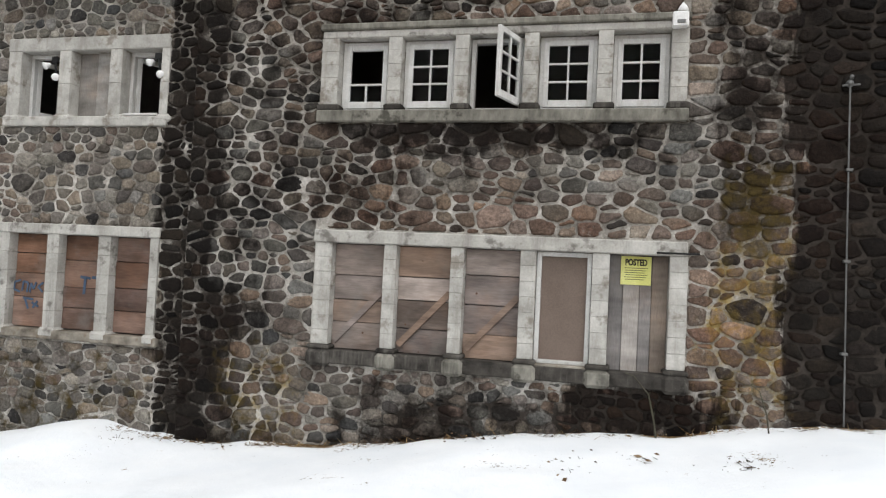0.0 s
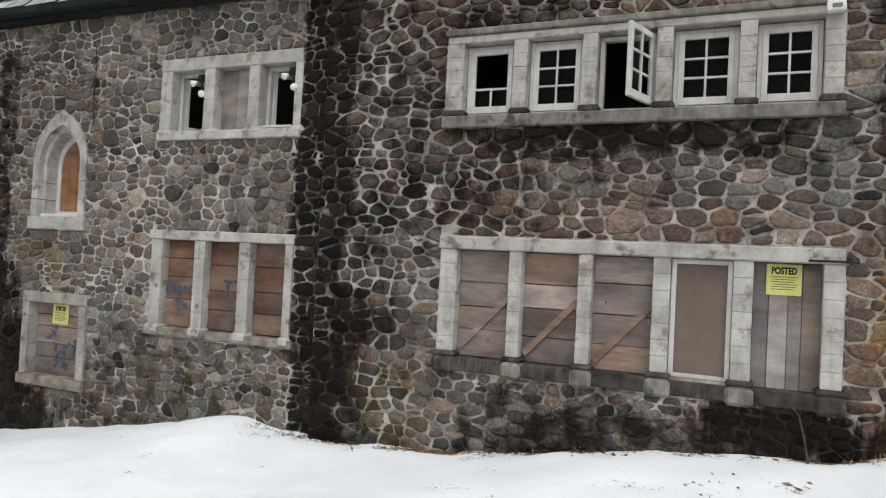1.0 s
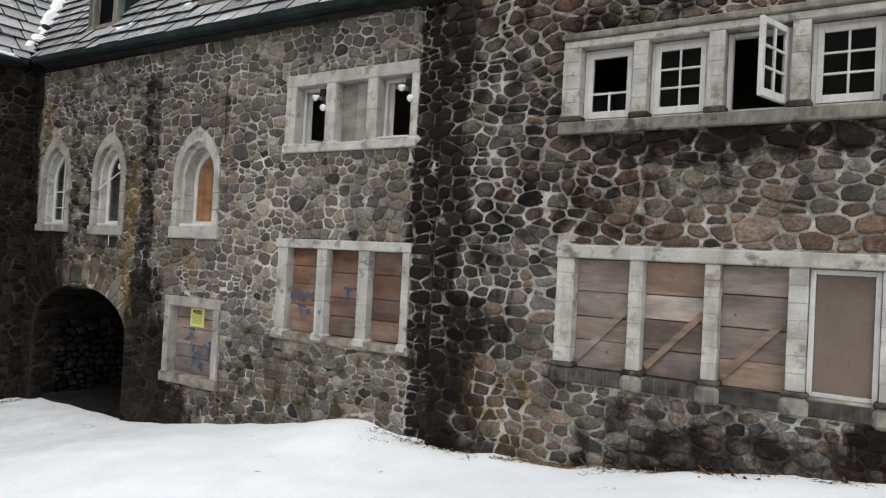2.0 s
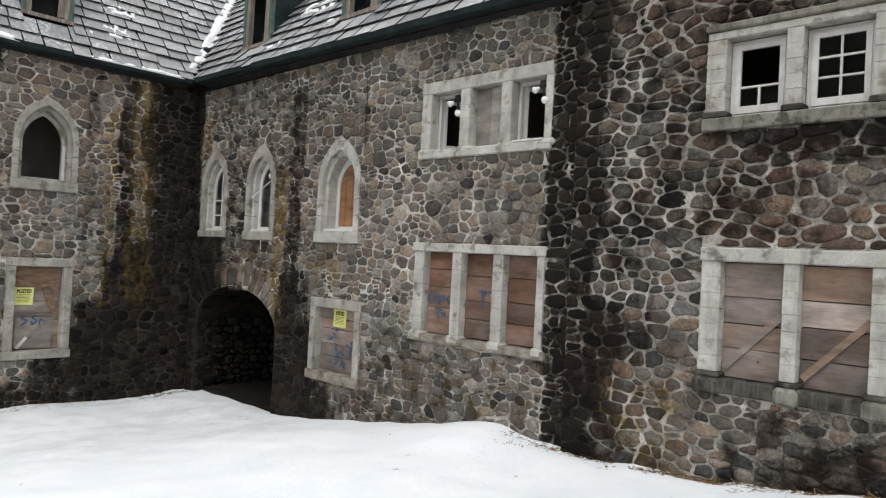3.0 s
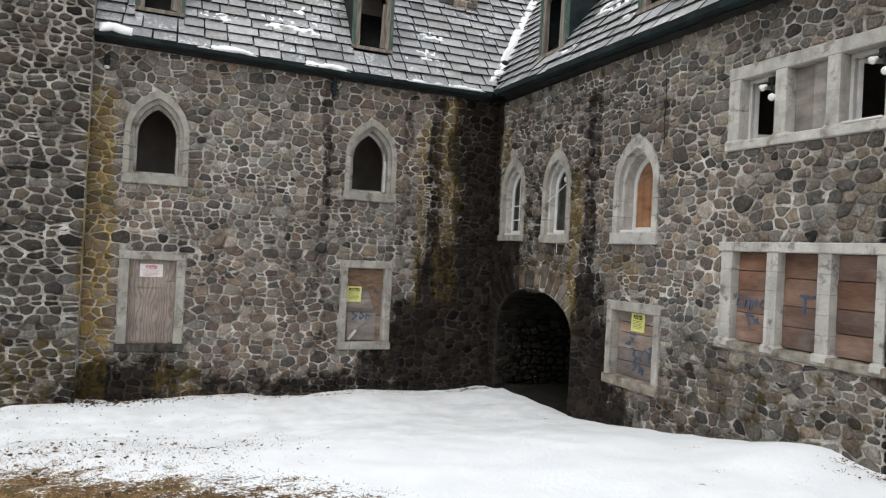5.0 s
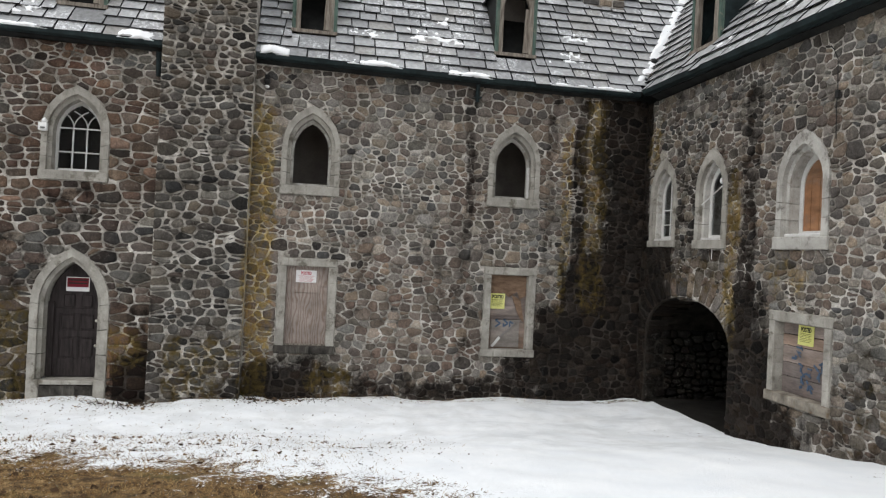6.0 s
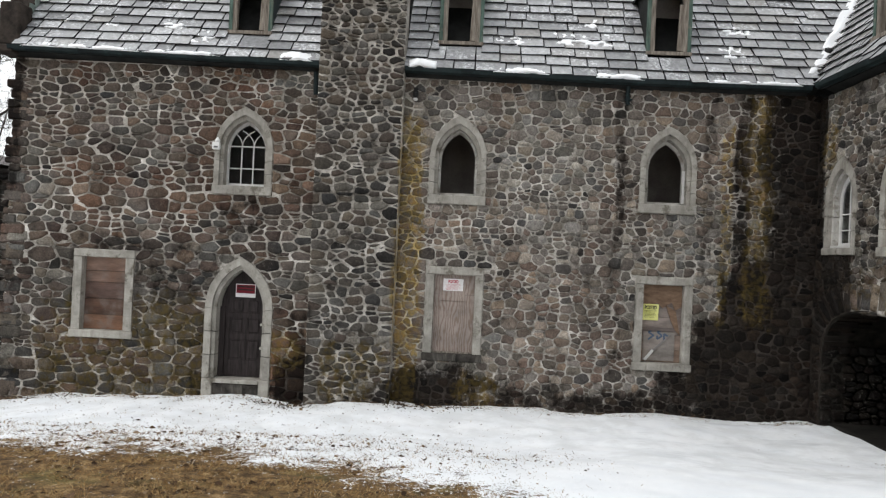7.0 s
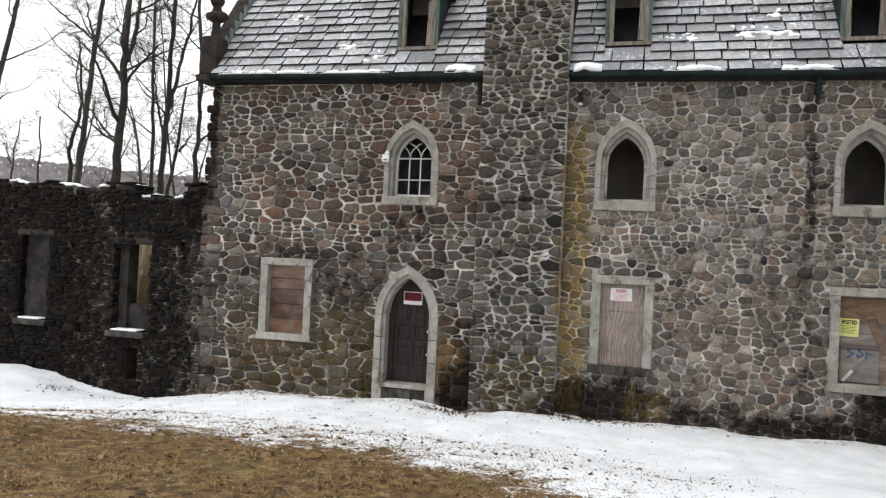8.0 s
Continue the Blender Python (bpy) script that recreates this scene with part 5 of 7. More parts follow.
# --- small fixtures on the walls


def flood(u, z, label):
    """A twin flood lamp: box, two swivel arms and two reflector bulbs."""
    f = thing("flood_lamp", P("A", u, -0.05, z), label, "lamp")
    part("housing", block("A", u - 0.05, u + 0.05, -0.1, -0.02, z + 0.06, z + 0.14, 0.01), BLACK, f)
    for k, (du, dz, ax) in enumerate(((-0.05, 0.03, (-0.3, -0.8, -0.5)), (0.06, -0.12, (0.5, -0.7, -0.35)))):
        arm = part("swivel", tube(bmesh.new(), [P("A", u, -0.04, z + 0.08), P("A", u + du, 0.0, z + dz)], [0.014, 0.014], 6), BLACK, f)
        part("bulb", turned([(0.015, -0.02), (0.024, 0.0), (0.036, 0.035), (0.047, 0.062), (0.038, 0.075), (0.0, 0.08)], P("A", u + du, 0.0, z + dz), ax), BULB, arm, smooth=True)
    return f


flood(-9.53, 3.80, "twin white flood lamp in the window head")
flood(-8.06, 3.81, "twin white flood lamp hung in an open window")


def emergency(w, u, z, label):
    """A small white emergency light: box, hood and lens."""
    e = thing("emergency_light", P(w, u, 0, z), label, "lamp")
    case = part("case", block(w, u - 0.075, u + 0.075, 0.03, 0.12, z, z + 0.15, 0.012), PLASTIC, e)
    part("head", turned([(0.045, 0), (0.05, 0.03), (0.035, 0.06), (0.012, 0.09), (0.004, 0.1)], P(w, u + 0.02, 0.075, z + 0.15)), PLASTIC, e, smooth=True)
    part("lens", block(w, u - 0.035, u + 0.045, 0.12, 0.13, z + 0.03, z + 0.065, 0.004), STEEL, case)
    return e


emergency("K", -2.11, 3.99, "small white emergency light on the window head")
emergency("B", -6.84, 3.37, "small white box light beside a pointed window")
cm = thing("wall_lamp", P("B", -2.9, 0.03, 4.6), "small black and white lamp under the gutter", "lamp")
part("bracket", block("B", -2.95, -2.86, 0.0, 0.05, 4.66, 4.78, 0.008), BLACK, cm)
part("hood", turned([(0.03, 0), (0.055, 0.02), (0.06, 0.09), (0.05, 0.1)], P("B", -2.9, 0.1, 4.57), (0.3, 0, 0.95)), BLACK, cm, smooth=True)
part("lens", turned([(0.045, 0), (0.05, 0.015), (0.03, 0.035)], P("B", -2.9, 0.1, 4.54), (0.3, 0, -0.95)), BULB, cm, smooth=True)
cd = thing("conduit", P("K", -0.57, 0.02, 0.5), "thin grey conduit with a round junction lamp at its top", "conduit")
part("pipe", tube(bmesh.new(), [P("K", -0.555, 0.055, 0.25), P("K", -0.57, 0.05, 1.6), P("K", -0.585, 0.055, 3.4)], [0.008] * 3, 6), STEEL, cd)
part("cross_arm", tube(bmesh.new(), [P("K", -0.65, 0.055, 3.40), P("K", -0.5, 0.055, 3.41)], [0.009] * 2, 6), STEEL, cd)
part("junction_lamp", turned([(0.032, 0), (0.036, 0.03), (0.02, 0.045), (0.02, 0.06)], P("K", -0.585, 0.02, 3.42), (0, -1, 0)), STEEL, cd, smooth=True)
part("cap", turned([(0.015, 0), (0.02, 0.03), (0.006, 0.045)], P("K", -0.57, 0.05, 3.46)), STEEL, cd, smooth=True)
for z in (0.9, 1.75, 2.6):
    part("clip", block("K", -0.6, -0.54, 0.02, 0.07, z, z + 0.025, 0.004), STEEL, cd)
cb = thing("cable", P("A", -11.45, 0.03, 3.4), "thin black cable hanging loose on the wall", "cable")
part("wire", tube(bmesh.new(), [P("A", u, 0.05, z) for u, z in ((-11.56, 4.62), (-11.5, 4.55), (-11.42, 4.4), (-11.40, 4.0), (-11.41, 3.7), (-11.39, 3.3))], [0.007] * 6, 5), BLACK, cb)
part("splice", block("A", -11.43, -11.37, 0.03, 0.07, 3.86, 3.97, 0.006), BLACK, cb)
dp = thing("drain_stub", P("B", 1.28, 0.02, 4.6), "short dark broken downpipe below the gutter", "pipe")
part("stub", tube(bmesh.new(), [P("B", 1.27, 0.12, 4.95), P("B", 1.27, 0.07, 4.75), P("B", 1.28, 0.06, 4.6)], [0.045, 0.045, 0.04], 8), COPPER, dp)
part("strap", block("B", 1.2, 1.36, 0.0, 0.11, 4.68, 4.71, 0.004), COPPER, dp)
dp = thing("drain_stub", P("B", -5.0, 0.02, 4.5), "short dark downpipe in the angle beside the chimney", "pipe")
part("stub", tube(bmesh.new(), [P("B", -4.9, 0.12, 5.0), P("B", -4.9, 0.07, 4.8), P("B", -4.9, 0.06, 4.55)], [0.05, 0.05, 0.045], 8), COPPER, dp)

# ---------------------------------------------------------------- dormers and gable


def dormer(place_of, along, out, label, broad=1.0):
    """A timber dormer: arched front, cheeks, a little gabled roof. place_of(u, d, z) gives world places."""
    d = thing("dormer", place_of(0, 0, 5.72), label, "dormer")
    def F(u, dd, z):
        return place_of(u * broad, dd, z)

    def slab_of(name, pts, thick, dirn, mat):
        bm = bmesh.new()
        lo = [bm.verts.new(p) for p in pts]
        hi = [bm.verts.new(p + dirn * thick) for p in pts]
        bm.faces.new(lo), bm.faces.new(hi)
        for i in range(len(pts)):
            bm.faces.new((lo[i], lo[i - 1], hi[i - 1], hi[i]))
        part(name, bm, mat, d)

    n = 6
    out_l, in_l = lancet(0, 0.40, 5.70, 6.75, 7.45, n), lancet(0, 0.27, 5.78, 6.7, 7.14, n)
    bm = bmesh.new()
    rows = [[bm.verts.new(F(u, dd, z)) for u, z, dd in ((*o, -0.1), (*o, 0.0), (*i, 0.0), (*i, -0.1))] for o, i in zip(out_l, in_l)]
    for a, b in zip(rows, rows[1:]):
        for k in range(4):
            bm.faces.new((a[k], a[k - 1], b[k - 1], b[k]))
    bm.faces.new(rows[0]), bm.faces.new(rows[-1])
    part("front_frame", bm, OLDWOOD, d, "bleached split wooden frame")
    slab_of("front_sill", [F(-0.44, -0.1, 5.70), F(0.44, -0.1, 5.70), F(0.44, 0.05, 5.68), F(-0.44, 0.05, 5.68)], 0.07, UP, OLDWOOD)
    slab_of("inner_stile", [F(0.17, -0.06, 5.79), F(0.27, -0.06, 5.79), F(0.27, -0.06, 6.72), F(0.20, -0.06, 6.72)], 0.035, out, OLDWOOD)
    for s in (-1, 1):
        slab_of("corner_post", [F(s * 0.36, -0.06, 5.74), F(s * 0.43, -0.06, 5.74), F(s * 0.43, -0.06, 7.15), F(s * 0.36, -0.06, 7.15)], 0.075, out, GREENPAINT)
        slab_of("cheek", [F(s * 0.40, -0.05, 5.60), F(s * 0.40, -0.05, 7.15), F(s * 0.40, -1.2, 7.15)], 0.03, along * s, COPPER if s * along.y >= 0 else DARKPAINT)
        slab_of("roof_slope", [F(s * 0.52, 0.12, 7.02), F(0, 0.12, 7.85), F(0, -1.8, 7.85), F(s * 0.52, -1.25, 7.02)], 0.05, UP, DARKPAINT)
        slab_of("barge_board", [F(s * 0.52, 0.12, 6.92), F(s * 0.52, 0.12, 7.06), F(0, 0.12, 7.89), F(0, 0.12, 7.71)], 0.03, out, OLDWOOD)
    slab_of("gable_panel", [F(-0.42, -0.08, 6.8), F(-0.30, -0.08, 7.15), F(0, -0.08, 7.46), F(0.30, -0.08, 7.15), F(0.42, -0.08, 6.8), F(0.46, -0.08, 7.1), F(0, -0.08, 7.8), F(-0.46, -0.08, 7.1)], 0.03, out, OLDWOOD)
    slab_of("back", [F(-0.4, -0.85, 5.7), F(0.4, -0.85, 5.7), F(0.4, -0.85, 7.2), F(-0.4, -0.85, 7.2)], 0.03, out, PLASTER)
    return d


for y, label in ((2.10, "weathered timber dormer with an open arched front"), (-2.06, "weathered timber dormer, glass gone, in slates"), (-6.36, "green-edged timber dormer with an open front")):
    dormer(lambda u, d, z, y=y: Vector((-17.24 + d, y + u, z + 0.02 - 0.012 * y)), Vector((0, 1, 0)), Vector((1, 0, 0)), label, 1.03)
for x, label in ((-15.15, "timber dormer with dark green cheeks beside the valley"), (-11.93, "small timber dormer low on the slates")):
    dormer(lambda u, d, z, x=x: Vector((x + u, 5.23 - d, z - 0.1)), Vector((1, 0, 0)), Vector((0, -1, 0)), label, 1.18)

# gable parapet, kneeler and finial at the end of the west range
gp = thing("gable_coping", (EB - 0.2, -11.05, 5.1), "dark weathered stone gable coping", "coping")
bm = bmesh.new()
rows = []
for r in (0.05, RISE):
    p = roof_b(GABLE, r)
    rows.append([bm.verts.new((p.x, -11.32, p.z + h)) for h in (-0.12, 0.32)] + [bm.verts.new((p.x, -10.98, p.z + h)) for h in (0.26, -0.12)])
for k in range(4):
    bm.faces.new((rows[0][k], rows[0][k - 1], rows[1][k - 1], rows[1][k]))
bm.faces.new(rows[0]), bm.faces.new(rows[1])
part("rake_stone", bm, GABLESTONE, gp)
part("kneeler", block("B", -11.36, -10.96, -0.3, 0.28, 5.12, 5.27, 0.02), GABLESTONE, gp)
VERDIGRIS = plain("verdigris_flashing", (0.07, 0.10, 0.092), (0.24, 0.29, 0.265), 6, 0.6, (1, 1, 0.6), 30, 0.3)
for k in range(17):
    r = 0.1 + k * 0.18
    zr = roof_b(GABLE, r).z
    part("flashing", block("B", -10.982, -10.95, 0.24 - r - 0.19, 0.24 - r, zr, zr + 0.44, 0.004), VERDIGRIS, gp, "pale green stepped flashing")
fn = thing("finial", (XB + 0.05, -11.1, 5.27), "carved dark stone finial on a pedestal", "finial")
part("pedestal", block("B", -11.3, -10.88, -0.22, 0.22, 5.27, 6.15, 0.035), GABLESTONE, fn)
part("cross_arm", block("B", -11.33, -10.82, -0.12, 0.12, 6.56, 6.72, 0.05), GABLESTONE, fn)
part("shaft", turned([(0.13, 0), (0.10, 0.1), (0.09, 0.35), (0.22, 0.42), (0.24, 0.5), (0.12, 0.58), (0.09, 0.7), (0.15, 0.78), (0.16, 0.86), (0.08, 0.98), (0.02, 1.1)], P("B", -11.08, 0, 6.15), UP, 10), GABLESTONE, fn)

# ---------------------------------------------------------------- slates


def slate_mesh(wide, long):
    me = bpy.data.meshes.new("slate")
    t, h = 0.021, wide / 2
    c = 0.02
    v = [(-h, 0, 0), (h, 0, 0), (h, long, 0), (-h, long, 0), (-h + c * 0.3, -0.004, t), (h - c, 0.006, t), (h, long, t), (-h, long, t)]
    f = [(0, 3, 2, 1), (4, 5, 6, 7), (0, 1, 5, 4), (1, 2, 6, 5), (2, 3, 7, 6), (3, 0, 4, 7)]
    me.from_pydata(v, [], f)
    me.materials.append(SLATE)
    me.materials.append(SLATE_SHADE_EDGE)
    # butt and sides take the dark colour, part dirt, part painted shadow
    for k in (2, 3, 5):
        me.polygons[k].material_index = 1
    return me


SLATES = [(w, slate_mesh(w, 0.5)) for w in (0.34, 0.42, 0.48, 0.54, 0.60)]
COURSE = 0.28


def slating(roof, surface, along, uphill, free, seed, keep):
    """Rows of slates lapped up the slope between the roof's edges; those nearest to keep are single parts, the rest joined."""
    r = random.Random(seed)
    step = COURSE * math.cos(math.atan(PITCH))
    normal = along.cross(uphill).normalized()
    if normal.z < 0:
        normal = -normal
    places = []
    row = 0
    while row * step < RISE - 0.1:
        for lo, hi in free(row * step):
            u = lo
            first = True
            while hi - u > 0.05:
                w, me = r.choice(SLATES)
                wide = w * r.uniform(0.4, 1.0) if first else w
                if hi - u - wide < 0.12:
                    wide = hi - u
                first = False
                places.append((abs(u + wide / 2 - keep) + row * 0.12, u + wide / 2, row * step, (wide - 0.012) / w, me))
                u += wide
        row += 1
    places.sort(key=lambda p: p[0])
    verts, faces, edges = [], [], []
    x_axis = along if along.cross(uphill).dot(normal) > 0 else -along
    for k, (_, u, rise, fit, me) in enumerate(places):
        slip = r.uniform(-0.012, 0.008) - (r.uniform(0.03, 0.08) if r.random() < 0.03 else 0.0)
        tilt = Matrix.Rotation(radians(-8.5 + r.uniform(-1.2, 1.0)), 4, "X") @ Matrix.Rotation(radians(r.gauss(0, 0.7)), 4, "Z") @ Matrix.Diagonal((fit, 1, 1, 1))
        m = Matrix.Translation(surface(u, rise) + normal * (0.085 + r.uniform(0, 0.012)) + uphill * slip) @ Matrix((x_axis, uphill, normal)).transposed().to_4x4() @ tilt
        if k < 300:
            ob = new("slate", me)
            ob.parent = roof
            ob.matrix_basis = m
        else:
            b = len(verts)
            verts += [m @ v.co for v in me.vertices]
            faces += [[b + i for i in p.vertices] for p in me.polygons]
            edges += [p.material_index for p in me.polygons]
    if faces:
        me = bpy.data.meshes.new("slates")
        me.from_pydata(verts, [], faces)
        me.materials.append(SLATE)
        me.materials.append(SLATE_SHADE_EDGE)
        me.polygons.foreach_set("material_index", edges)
        ob = new("slates", me)
        ob.parent = roof
        tagged(ob, kind="stuff")


def gaps(lo, hi, blocked):
    """The stretches from lo to hi that the blocked ones leave free."""
    out = []
    for a, b in sorted(blocked):
        if a > lo:
            out.append((lo, min(a, hi)))
        lo = max(lo, b)
    if hi > lo:
        out.append((lo, hi))
    return out


def free_b(rise):
    shut = [(-4.79, -3.13)]
    if 0.27 < rise < 1.75:
        shut += [(c - 0.42, c + 0.42) for c in (2.10, -2.06, -6.36)]
    return gaps(GABLE + 0.03, EA + rise - 0.03, shut)


def free_a(rise):
    shut = [(c - 0.49, c + 0.49) for c in (-15.15, -11.93)] if 0.30 < rise < 1.75 else []
    return gaps(EB - rise + 0.03, XBLOCK, shut)


up_a, up_b = Vector((0, 1, PITCH)).normalized(), Vector((-1, 0, PITCH)).normalized()

# ---------------------------------------------------------------- snow on the roofs


def snow_lump(surface, normal, u0, u1, r0, r1, seed, thick=0.09, ragged=0.5, label="patch of old snow on slates", into=None):
    """An uneven cake of snow on a roof slope."""
    fine = 1.0 if into is None else 0.5
    nu, nr = max(6, int((u1 - u0) / (0.05 * fine))), max(4, int((r1 - r0) / (0.03 * fine)))
    bm = bmesh.new()
    grid = {}
    for i in range(nu + 1):
        for j in range(nr + 1):
            fu, fr = i / nu, j / nr
            u, rr = u0 + (u1 - u0) * fu, r0 + (r1 - r0) * fr
            edge = min(fu, 1 - fu) * (u1 - u0) * 4
            side = math.sin(math.pi * fu) ** 0.45 * min(1.0, (1 - fr) * 1.6) if into is None else min(1.0, edge) * min(1.0, (1 - fr) * 2.2) * min(1.0, fr * 6 + 0.5)
            n = 0.5 + ragged * noise.noise((u * (4 if into is None else 8) + seed, rr * (7 if into is None else 14), seed * 1.7)) + 0.5 * ragged * noise.noise((u * 15, rr * 22, seed))
            h = side * n - (0.22 if into is None else 0.34)
            if h > -0.06:
                grid[i, j] = bm.verts.new(surface(u, rr) + normal * (0.088 + max(h, -0.03) * thick * 1.6))
    for i in range(nu):
        for j in range(nr):
            k = [(i, j), (i + 1, j), (i + 1, j + 1), (i, j + 1)]
            if all(q in grid for q in k):
                bm.faces.new([grid[q] for q in k])
    for v in [v for v in bm.verts if not v.link_faces]:
        bm.verts.remove(v)
    if not bm.faces:
        bm.free()
        return
    if into is None:
        todo, best = set(bm.faces), []
        while todo:
            f = todo.pop()
            isle, edge = [f], [f]
            while edge:
                for e in edge.pop().edges:
                    for nf in e.link_faces:
                        if nf in todo:
                            todo.discard(nf)
                            isle.append(nf)
                            edge.append(nf)
            if len(isle) > len(best):
                best = isle
        bmesh.ops.delete(bm, geom=[f for f in bm.faces if f not in set(best)], context="FACES")
    ext = bmesh.ops.extrude_face_region(bm, geom=bm.faces[:])
    bmesh.ops.translate(bm, verts=[g for g in ext["geom"] if isinstance(g, bmesh.types.BMVert)], vec=-normal * 0.05)
    if into is not None:
        me = bpy.data.meshes.new("dusting")
        bm.to_mesh(me)
        into.from_mesh(me)
        bpy.data.meshes.remove(me)
        bm.free()
        return
    ob = part("snow_patch", bm, SNOW, None, "", True)
    tagged(ob, label, "snow", "snow on the roofs")


nb, na = Vector((PITCH, 0, 1)).normalized(), Vector((0, -PITCH, 1)).normalized()
for k, (u0, u1, r0, r1, th) in enumerate(((-10.95, -8.3, -0.01, 0.10, 0.08), (-8.5, -6.6, -0.01, 0.08, 0.07), (-5.65, -4.9, -0.01, 0.19, 0.13), (-3.1, -2.45, -0.01, 0.19, 0.13), (-1.5, -0.2, -0.01, 0.12, 0.09),
                                         (0.55, 1.6, -0.01, 0.11, 0.09), (2.6, 4.7, -0.01, 0.07, 0.07))):
    snow_lump(roof_b, nb, u0, u1, r0, r1, k + 2.0, th, 0.4, "line of old snow along the gutter")
dust = bmesh.new()
for k, (u0, u1, r0, r1) in enumerate(((-10.4, -9.9, 0.45, 0.62), (-9.4, -8.9, 0.42, 0.72), (-8.3, -7.6, 0.45, 0.6), (-7.6, -6.9, 0.22, 0.5), (-8.9, -8.5, 0.7, 0.85), (-1.4, -0.6, 0.5, 0.75), (-0.3, 1.1, 0.55, 0.85),
                                     (2.65, 3.0, 0.35, 0.62), (3.0, 3.7, 0.45, 0.72), (-2.9, -2.5, 0.75, 0.95), (0.4, 0.9, 0.9, 1.2), (3.2, 4.0, 0.9, 1.1), (-9.9, -9.0, 1.1, 1.3))):
    snow_lump(roof_b, nb, u0, u1, r0, r1, k * 3.1 + 20, 0.012, 1.7, "", dust)
for k, (u0, u1, r0, r1) in enumerate(((-14.6, -13.9, 0.2, 0.4), (-13.0, -12.6, 0.35, 0.55), (-10.8, -9.6, 0.35, 0.6), (-14.3, -13.0, 0.75, 1.0))):
    snow_lump(roof_a, na, u0, u1, r0, r1, k * 2.3 + 60, 0.012, 1.7, "", dust)


tagged(part("roof_snow", dust, SNOW, None, "", True), "thin broken patches of snow on the slates", "snow", kind="stuff")


def valley(u, r):
    """u runs up the valley, r across it."""
    b = Vector((EB - u, EA + u, 5.02 + PITCH * u))
    s = r - 0.2
    return b + (Vector((0, -1, 0)) * abs(s) if s < 0 else Vector((1, 0, 0)) * s) * 1.0 + UP * 0.0


snow_lump(valley, Vector((0.4, -0.4, 1)).normalized(), -0.02, RISE - 0.1, -0.04, 0.34, 3.3, 0.07, 0.46, "ribbon of snow lying in the roof valley")
vb = thing("valley_ball", Vector((EB - 0.62, EA + 0.5, 5.0 + PITCH * 0.62)), "dark round bundle caught in the valley snow", "debris")
part("ball", turned([(0.02, -0.09), (0.08, -0.06), (0.1, 0.0), (0.08, 0.06), (0.02, 0.09)], world_place(vb) + UP * 0.08, (0.3, 0.2, 1), 10), BLACK, vb, smooth=True)

st = thing("roof_stack", roof_b(4.55, 1.75), "short broken stone stack on the slates near the valley", "chimney")
part("core", block("B", 4.05, 5.05, -2.2, -1.45, 6.6, 8.6, 0.03), MORTAR_B, st)
sr = random.Random(5)
z = 6.7
while z < 8.5:
    h, u = sr.uniform(0.14, 0.24), 4.04
    while u < 5.0:
        w = min(sr.uniform(0.16, 0.4), 5.06 - u)
        part("stone", block("B", u + 0.012, u + w - 0.012, -1.5, -1.43 + sr.uniform(-0.01, 0.03), z + 0.012, z + h - 0.012, 0.02), STONE_B, st)
        u += w
    z += h
part("cap", block("B", 3.98, 5.12, -2.28, -1.38, 8.6, 8.72, 0.02), SILL_DARK, st)

